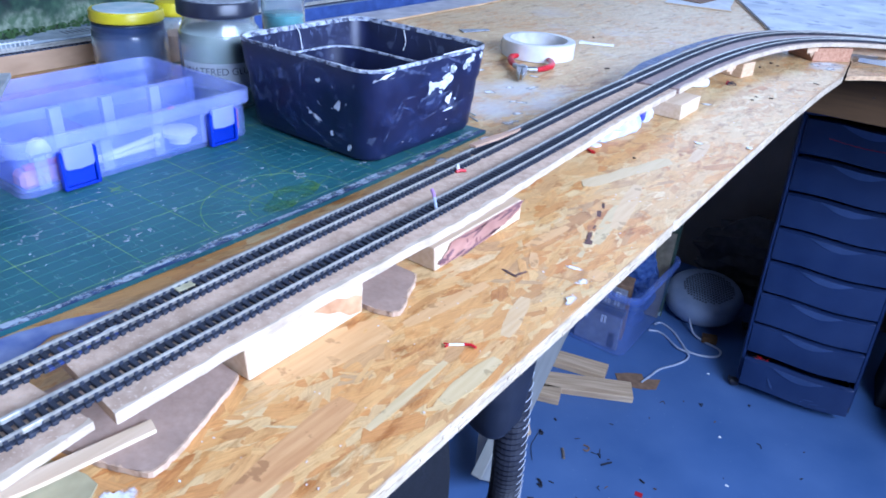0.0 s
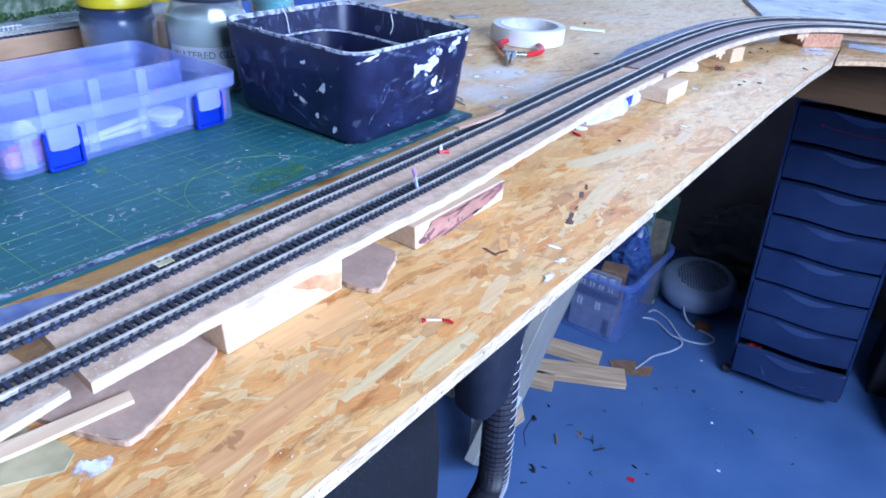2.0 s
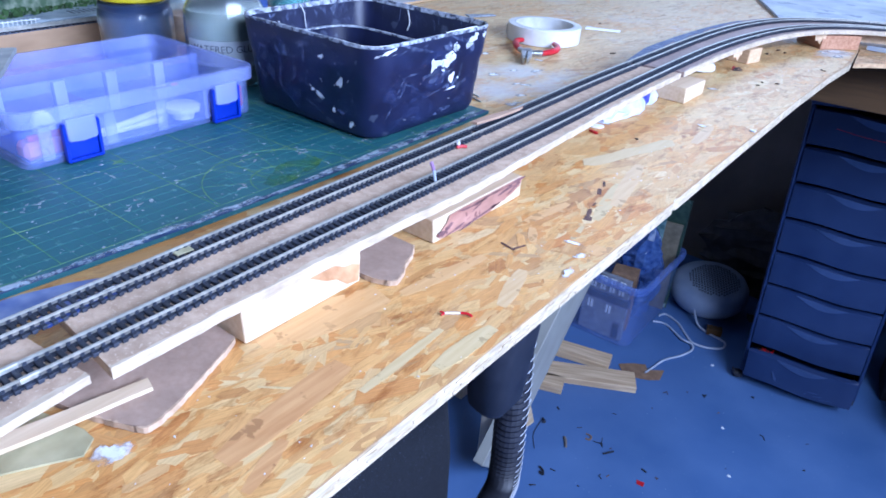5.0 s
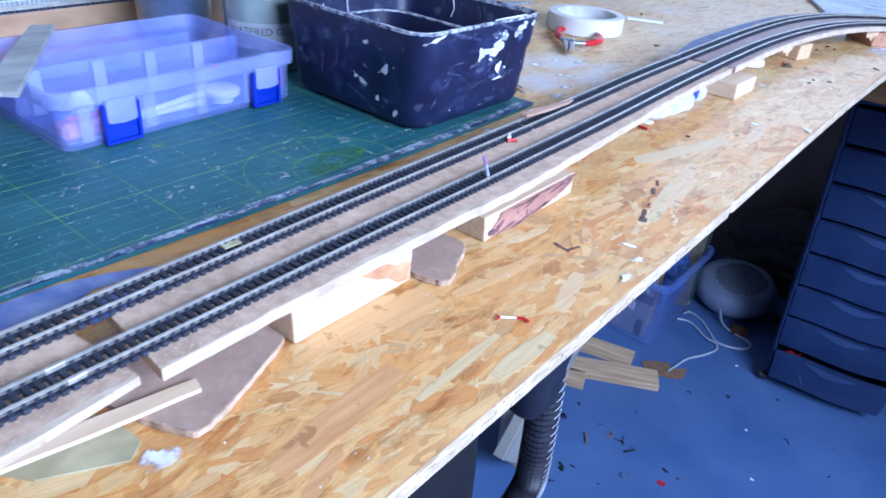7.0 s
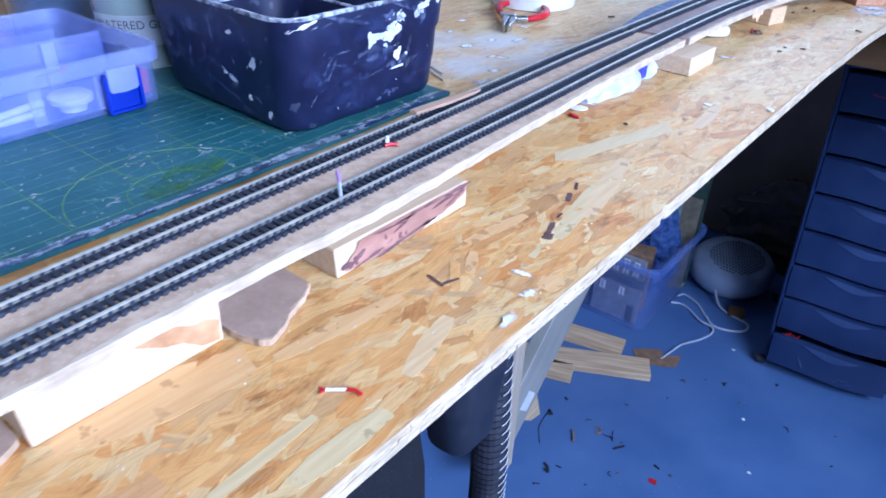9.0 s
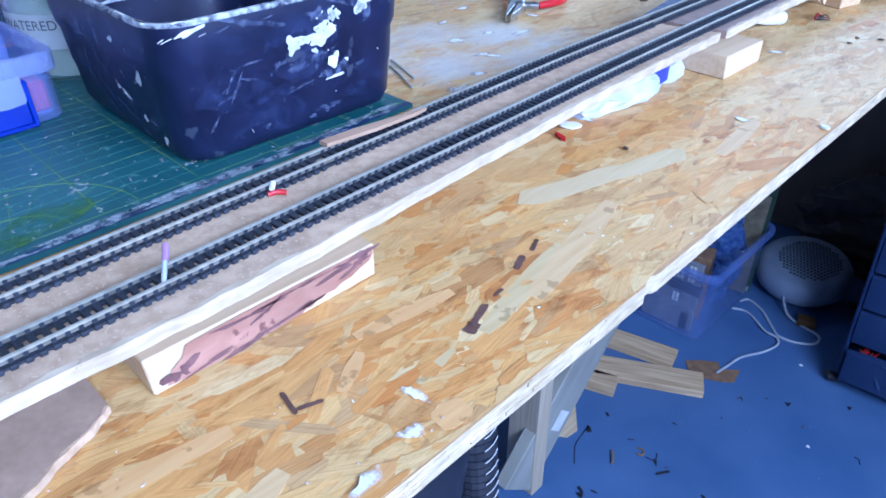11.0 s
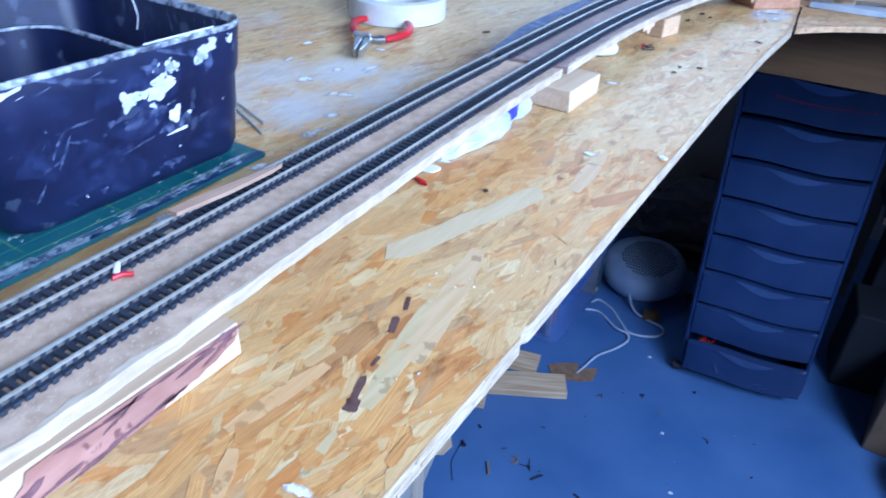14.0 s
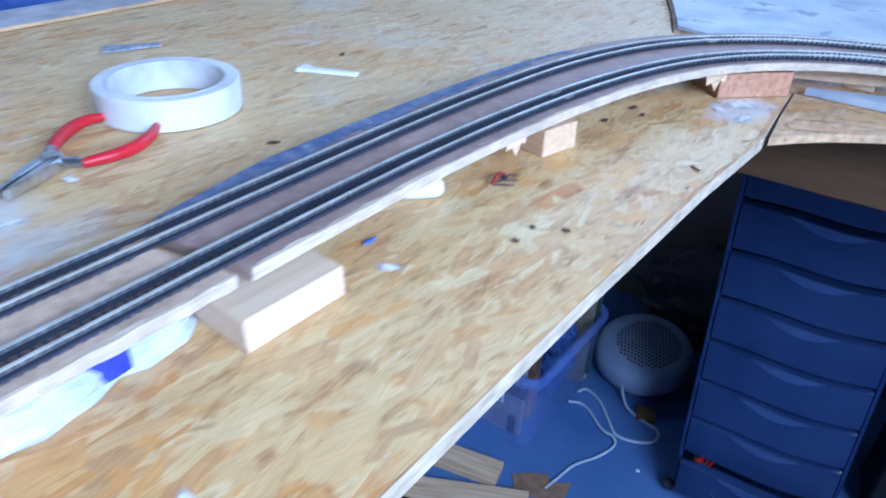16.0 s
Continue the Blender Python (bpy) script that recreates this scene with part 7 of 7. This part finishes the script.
rim = [(KW - 0.012, KD - 0.012, 0.03, KH - 0.0196), (KW + 0.002, KD + 0.002, 0.034, KH - 0.019), (KW + 0.006, KD + 0.006, 0.036, KH - 0.010), (KW + 0.002, KD + 0.002, 0.034, KH - 0.002), (KW - 0.010, KD - 0.010, 0.03, KH), (KW - 0.022, KD - 0.022, 0.026, KH - 0.003), (KW - 0.026, KD - 0.026, 0.025, KH - 0.0196)]
part("rim", loft(bmesh.new(), rim, caps=False), mat("crate_rim_plastic", (0.14, 0.21, 0.58), (0.22, 0.31, 0.74), 20, 0.2, bump=0.02, rough2=0.3, alpha=0.45), crate, "thick rounded blue-white rim", smooth=True)
CM = pose(CX, CY, 0.0075)
KIT = mat("kit_grey", (0.16, 0.17, 0.21), (0.28, 0.29, 0.34), 90, 0.6)
KIT_DARK = mat("kit_roof", (0.03, 0.032, 0.045), (0.07, 0.07, 0.09), 120, 0.6)
house = thing("model_house_kit", "grey model house kit with pale windows in the crate", "model kit", CM @ pose(0.045, -0.116, 0.0, 0, 0, 2))
part("wall", box(bmesh.new(), -0.066, 0.058, -0.006, 0.006, 0.0, 0.105, 0.001), KIT, house)
part("roof", box(bmesh.new(), -0.07, 0.062, -0.010, 0.010, 0.1055, 0.128, 0.002), KIT_DARK, house)
part("upper_wall", box(bmesh.new(), -0.062, 0.056, -0.004, 0.008, 0.1285, 0.184, 0.001), KIT, house)
for k in range(4):
    for z0, h in ((0.136, 0.017), (0.160, 0.017), (0.072, 0.024)):
        if h > 0.02 and k % 2:
            continue
        x0 = -0.050 + 0.026 * k
        y0 = -0.0062 if z0 < 0.1 else -0.0042
        w = part("window", box(bmesh.new(), x0, x0 + 0.015, y0 - 0.0008, y0, z0, z0 + h), PAPER, house, "pale printed window")
        part("glazing_bar", box(bmesh.new(), x0 + 0.0066, x0 + 0.0084, y0 - 0.0016, y0 - 0.001, z0 + 0.001, z0 + h - 0.001), INK, w)
door = part("door", box(bmesh.new(), 0.030, 0.048, -0.0070, -0.0062, 0.004, 0.05), KIT_DARK, house)
wallbox = thing("model_kit_box", "dark grey kit box lying low in the crate", "packet", CM @ pose(-0.07, -0.09, 0.0, 0, 0, -6))
part("carton", box(bmesh.new(), -0.04, 0.04, -0.03, 0.03, 0.0, 0.10, 0.002), KIT_DARK, wallbox)
bp = thing("brown_packet", "brown wooden offcut standing in the crate", "packet", CM @ pose(0.055, -0.045, 0.0, 0, 0, 14))
part("carton", box(bmesh.new(), -0.034, 0.034, -0.028, 0.028, 0.0, 0.172, 0.002), CARD, bp)
r = random.Random(91)


def crumple(bm, rx, ry, z0, h, seed, n=11):
    rr = random.Random(seed)
    rows = []
    for i in range(n + 1):
        t = i / n
        k = math.sin(math.pi * (0.16 + 0.80 * t)) ** 0.6
        rows.append([bm.verts.new((rx * k * math.cos(a) * rr.uniform(0.72, 1.15), ry * k * math.sin(a) * rr.uniform(0.72, 1.15), z0 + h * t + rr.uniform(-0.3, 0.3) * h / n)) for a in (2 * math.pi * j / 16 for j in range(16))])
    for p, q in zip(rows, rows[1:]):
        for j in range(16):
            bm.faces.new((p[j], p[(j + 1) % 16], q[(j + 1) % 16], q[j]))
    bm.faces.new(rows[0]), bm.faces.new(rows[-1])
    return bm


wrap = thing("clear_wrap", "crumpled blue-tinted clear wrapping bulging from the crate", "plastic wrap", CM @ pose(0.058, 0.045, 0.0))
part("wrap", crumple(bmesh.new(), 0.066, 0.050, 0.001, 0.285, 7, 14), mat("blue_clear_wrap", (0.035, 0.07, 0.26), (0.12, 0.19, 0.46), 60, 0.16, bump=0.8, rough2=0.3, alpha=0.75, bump_dist=0.004), wrap)
for lab, x, y, turn, w, h, mt in (("tan card sheet leaning out of the crate", 0.098, 0.112, 8, 0.03, 0.275, mat("tan_card", (0.15, 0.13, 0.09), (0.24, 0.21, 0.15), 60, 0.7)), ("dark green printed packet leaning out of the crate", 0.078, 0.127, 4, 0.055, 0.345, mat("green_print", (0.02, 0.045, 0.04), (0.06, 0.10, 0.075), 70, 0.4, spots=(0.28, 0.36, 0.36), spot_scale=34, spot_at=0.62)), ("pale teal printed card in the crate", 0.055, 0.098, 14, 0.03, 0.305, mat("teal_print", (0.06, 0.13, 0.15), (0.22, 0.34, 0.36), 80, 0.5))):
    o = thing("card_packet", lab, "packet", CM @ pose(x, y, 0.0, 0, 0, turn))
    part("carton", box(bmesh.new(), -w, w, -0.003, 0.003, 0.0, h, 0.001, 1, 0.001), mt, o)

# dark board and sack added to fill the shade behind the heater
db = thing("shade_board", "added dark brown board standing in for the darkness behind the heater", "board", pose(-0.40, 1.70, 0.0006))
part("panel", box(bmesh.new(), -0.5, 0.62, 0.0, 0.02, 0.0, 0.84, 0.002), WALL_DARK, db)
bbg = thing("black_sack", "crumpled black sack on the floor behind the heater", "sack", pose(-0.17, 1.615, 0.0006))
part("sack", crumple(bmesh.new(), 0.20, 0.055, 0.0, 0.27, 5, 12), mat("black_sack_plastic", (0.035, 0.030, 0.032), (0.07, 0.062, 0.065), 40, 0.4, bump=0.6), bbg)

# floor litter
r = random.Random(101)
for k in range(44):
    x, y = r.uniform(-0.30, 0.40), r.uniform(0.30, 1.02)
    s = r.uniform(0.002, 0.008) if k % 4 else r.uniform(0.006, 0.011)
    pts = [(x + r.uniform(-s, s), y + r.uniform(-s, s), 0.0012) for _ in range(3)]
    o = tagged(finish("floor_scrap", tube(bmesh.new(), pts, r.uniform(0.0008, 0.0016), 5), [BLACK, DARK_CHIP, BLACK, CARD][k % 4]), "tiny dark scrap on the floor", "debris", group="scraps on the floor")
for x, y, s in ((-0.116, 1.013, 0.006), (-0.02, 1.09, 0.004)):
    bm = tube(bmesh.new(), [(x, y, 0.0016), (x + s, y + s, 0.0016), (x + s, y - s, 0.002), (x - s * 0.4, y + s * 0.3, 0.0016)], 0.0014, 5)
    tagged(finish("floor_scrap", bm, BLACK), "tiny dark scrap on the floor", "debris", group="scraps on the floor")
for x, y in ((-0.04, 0.93), (-0.14, 1.15), (0.10, 0.70), (0.02, 0.79)):
    tagged(finish("floor_scrap", prism(bmesh.new(), turned(blob(7, 0.004, 0.003, 0.4, r), 20, x, y), 0.0004, 0.0012), PAPER), "tiny white scrap on the floor", "debris", group="scraps on the floor")
for label, pts, rad, mt in (("thin bent black wire lying on the floor", [(-0.375, 0.675), (-0.370, 0.641), (-0.364, 0.615), (-0.340, 0.581)], 0.0008, BLACK), ("black plastic scrap on the floor", [(-0.374, 0.673), (-0.364, 0.667), (-0.368, 0.663)], 0.003, BLACK), ("short black stick on the floor", [(-0.216, 0.666), (-0.202, 0.688)], 0.0022, BLACK), ("dark curled leaf scrap on the floor", [(-0.305, 0.654), (-0.297, 0.644), (-0.288, 0.629)], 0.003, WALL_DARK), ("brown curled scrap on the floor", [(-0.274, 0.697), (-0.261, 0.697), (-0.259, 0.685), (-0.268, 0.683)], 0.0018, CARD), ("thin dark wire hook on the floor", [(-0.252, 0.688), (-0.235, 0.693), (-0.240, 0.711)], 0.0009, BLACK), ("black scrap on the floor", [(-0.368, 0.731), (-0.361, 0.727)], 0.002, BLACK), ("black crumpled scrap on the floor", [(-0.303, 0.541), (-0.292, 0.536), (-0.287, 0.526), (-0.296, 0.529)], 0.0026, BLACK), ("black chip on the floor", [(-0.133, 0.682), (-0.121, 0.679)], 0.002, BLACK)):
    bm = tube(bmesh.new(), catmull([(x, y, rad + 0.0002) for x, y in pts], 4), rad, 6)
    tagged(finish("floor_scrap", bm, mt), label, "debris", group="scraps on the floor")
tagged(finish("red_scrap", prism(bmesh.new(), [(-0.128, 0.646), (-0.112, 0.650), (-0.110, 0.638), (-0.124, 0.636)], 0.0004, 0.0018), RED), "small red plastic scrap on the floor", "debris")

# ---------------------------------------------------------------- vacuum hose and black bag under the bench
hose = thing("vacuum_hose", "black ribbed vacuum hose with pale wire turns", "hose")
HP = catmull([(x + 0.0135, y - 0.030, z) for x, y, z in ((-0.160, 0.090, 0.86), (-0.160, 0.095, 0.70), (-0.158, 0.101, 0.58), (-0.158, 0.105, 0.48), (-0.160, 0.102, 0.445), (-0.165, 0.082, 0.418), (-0.170, 0.038, 0.408), (-0.175, -0.02, 0.418), (-0.18, -0.09, 0.45))], 26)
part("tube", tube(bmesh.new(), HP, 0.0190, 20, lambda i: 1.0 if i % 2 else 0.9), BLACK, hose, smooth=False)
bm = bmesh.new()
for i in range(1, len(HP) - 1, 3):
    d = (HP[i + 1] - HP[i - 1]).normalized()
    u = d.cross(Vector((0, 0.2, 1))).normalized() if abs(d.z) < 0.9 else d.cross(Vector((1, 0, 0))).normalized()
    v = d.cross(u)
    arc = []
    for k in range(7):
        off = Vector((math.cos(radians(24 - 15 * k)), math.sin(radians(24 - 15 * k)), 0))
        off = (off - d * off.dot(d)).normalized()
        arc.append(HP[i] + off * 0.0198 + d * 0.0014 * k)
    tube(bm, arc[:4], 0.00055, 5)
part("wire_turn", bm, HOSE_EDGE, hose, "pale wire showing between the ribs")["kind"] = "stuff"
vac = thing("black_bag", "black woven fabric bag under the bench", "bag", pose(-0.252, -0.153, 0.20))
rows = []
bm = bmesh.new()
loft(bm, [(0.08, 0.34, 0.03, 0.0), (0.12, 0.40, 0.05, 0.05), (0.125, 0.44, 0.06, 0.20), (0.124, 0.435, 0.06, 0.30), (0.118, 0.41, 0.056, 0.38), (0.108, 0.37, 0.05, 0.44), (0.09, 0.30, 0.04, 0.49), (0.05, 0.18, 0.024, 0.52)])
part("bag", bm, BLACK_MESH, vac, smooth=True)
part("base", loft(bmesh.new(), [(0.08, 0.2, 0.03, -0.1996), (0.08, 0.2, 0.03, -0.0002)]), BLACK, vac)
noz = thing("vacuum_nozzle", "black plastic vacuum nozzle hanging under the bench", "nozzle", pose(-0.118, -0.018, 0.0, 0, 0, 0))
part("nozzle", loft(bmesh.new(), [(0.028, 0.036, 0.012, 0.655), (0.042, 0.056, 0.018, 0.668), (0.05, 0.075, 0.02, 0.74), (0.06, 0.10, 0.02, TOP - 0.019)]), BLACK, noz, smooth=True)

# ---------------------------------------------------------------- right of the tower
cbx = thing("cardboard_box", "brown cardboard box standing on the floor", "cardboard box", pose(0.316, 1.128, 0.0006, 0, 0, -4))
part("carton", box(bmesh.new(), 0, 0.34, 0, 0.3, 0, 0.165, 0.003), CARD_DARK, cbx)
part("flap", box(bmesh.new(), 0.002, 0.338, 0.0, 0.14, 0.1655, 0.1685, 0.001), CARD_DARK, cbx)
for x0, x1, z0, z1 in ((0.05, 0.20, 0.118, 0.120), (0.05, 0.052, 0.04, 0.1178), (0.05, 0.20, 0.038, 0.0398)):
    part("printed_line", box(bmesh.new(), x0, x1, -0.0008, -0.0002, z0, z1), INK, cbx, "thin dark printed line")
tb = thing("blue_plastic_tub", "dark blue plastic tub on the cardboard box", "plastic tub", pose(0.50, 1.27, 0.1692, 0, 0, 10))
part("body", loft(bmesh.new(), [(0.2, 0.2, 0.02, 0), (0.22, 0.22, 0.02, 0.14), (0.23, 0.23, 0.02, 0.145), (0.21, 0.21, 0.02, 0.145), (0.19, 0.19, 0.02, 0.01)]), TOWER_FRAME, tb, smooth=True)
# Shelf added to carry the product box; its dark colour matches the surrounding shade.
shf = thing("low_shelf", "added shelf beside the drawer tower, dark brown like the shade there", "shelf")
part("shelf_board", box(bmesh.new(), 0.196, 0.9, 1.22, 1.55, 0.452, 0.468, 0.001), DARK_CHIP, shf)
part("shelf_end", box(bmesh.new(), 0.88, 0.9, 1.22, 1.55, 0.0, 0.451, 0.001), WALL_DARK, shf)
part("shelf_end", box(bmesh.new(), 0.80, 0.82, 1.42, 1.55, 0.0, 0.451, 0.001), WALL_DARK, shf)
bb = thing("black_product_box", "small black product box with white print", "product box", pose(0.199, 1.224, 0.4685, 0, 0, 10))
part("carton", box(bmesh.new(), 0, 0.055, 0, 0.12, 0, 0.10, 0.001), BLACK, bb)
for k, (zz, hh) in enumerate(((0.012, 0.010), (0.026, 0.010), (0.040, 0.010), (0.054, 0.006))):
    part("print_bar", box(bmesh.new(), 0.012, 0.020, -0.0009, -0.0003, zz, zz + hh), PAPER, bb, "white print bar")
part("print_ring", lathe(bmesh.new(), [(0.0075, 0), (0.0092, 0), (0.0092, 0.0006), (0.0075, 0.0006)], 24, close=True), PAPER, bb, "white printed ring", m=pose(0.018, -0.0003, 0.082, 90, 0, 0))
wb = thing("white_paper_bundle", "crumpled white paper on the shelf", "paper", pose(0.268, 1.225, 0.4686, 0, 0, 20))
part("bundle", box(bmesh.new(), 0, 0.10, 0, 0.06, 0, 0.05, 0.012, 2, 0.006), PAPER, wb)

# Black boxes added in place of the dark, shaded area beside the tower.
for x, y, w, d, h, lab in ((0.23, 1.30, 0.20, 0.14, 0.20, "added black box standing in for the shade beside the tower"), (0.245, 1.46, 0.5, 0.1, 0.46, "added black panel filling the dark under the shelf")):
    o = thing("shade_box", lab, "storage box", pose(x, y, 0.0006, 0, 0, 8))
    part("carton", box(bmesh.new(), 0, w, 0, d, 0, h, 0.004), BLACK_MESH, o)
sb = thing("black_bag", "small black bag on the floor before the cardboard box", "bag", pose(0.468, 1.035, 0.0006, 0, 0, 20))
part("bag", loft(bmesh.new(), [(0.13, 0.10, 0.03, 0.0), (0.17, 0.13, 0.045, 0.02), (0.17, 0.13, 0.05, 0.07), (0.13, 0.09, 0.04, 0.11), (0.06, 0.04, 0.018, 0.122)]), BLACK_MESH, sb, smooth=True)
part("strap", tube(bmesh.new(), catmull([(-0.03, 0.0, 0.121), (-0.02, -0.02, 0.142), (0.02, -0.02, 0.142), (0.03, 0.0, 0.121)], 6), 0.004, 8), BLACK, sb, smooth=True)
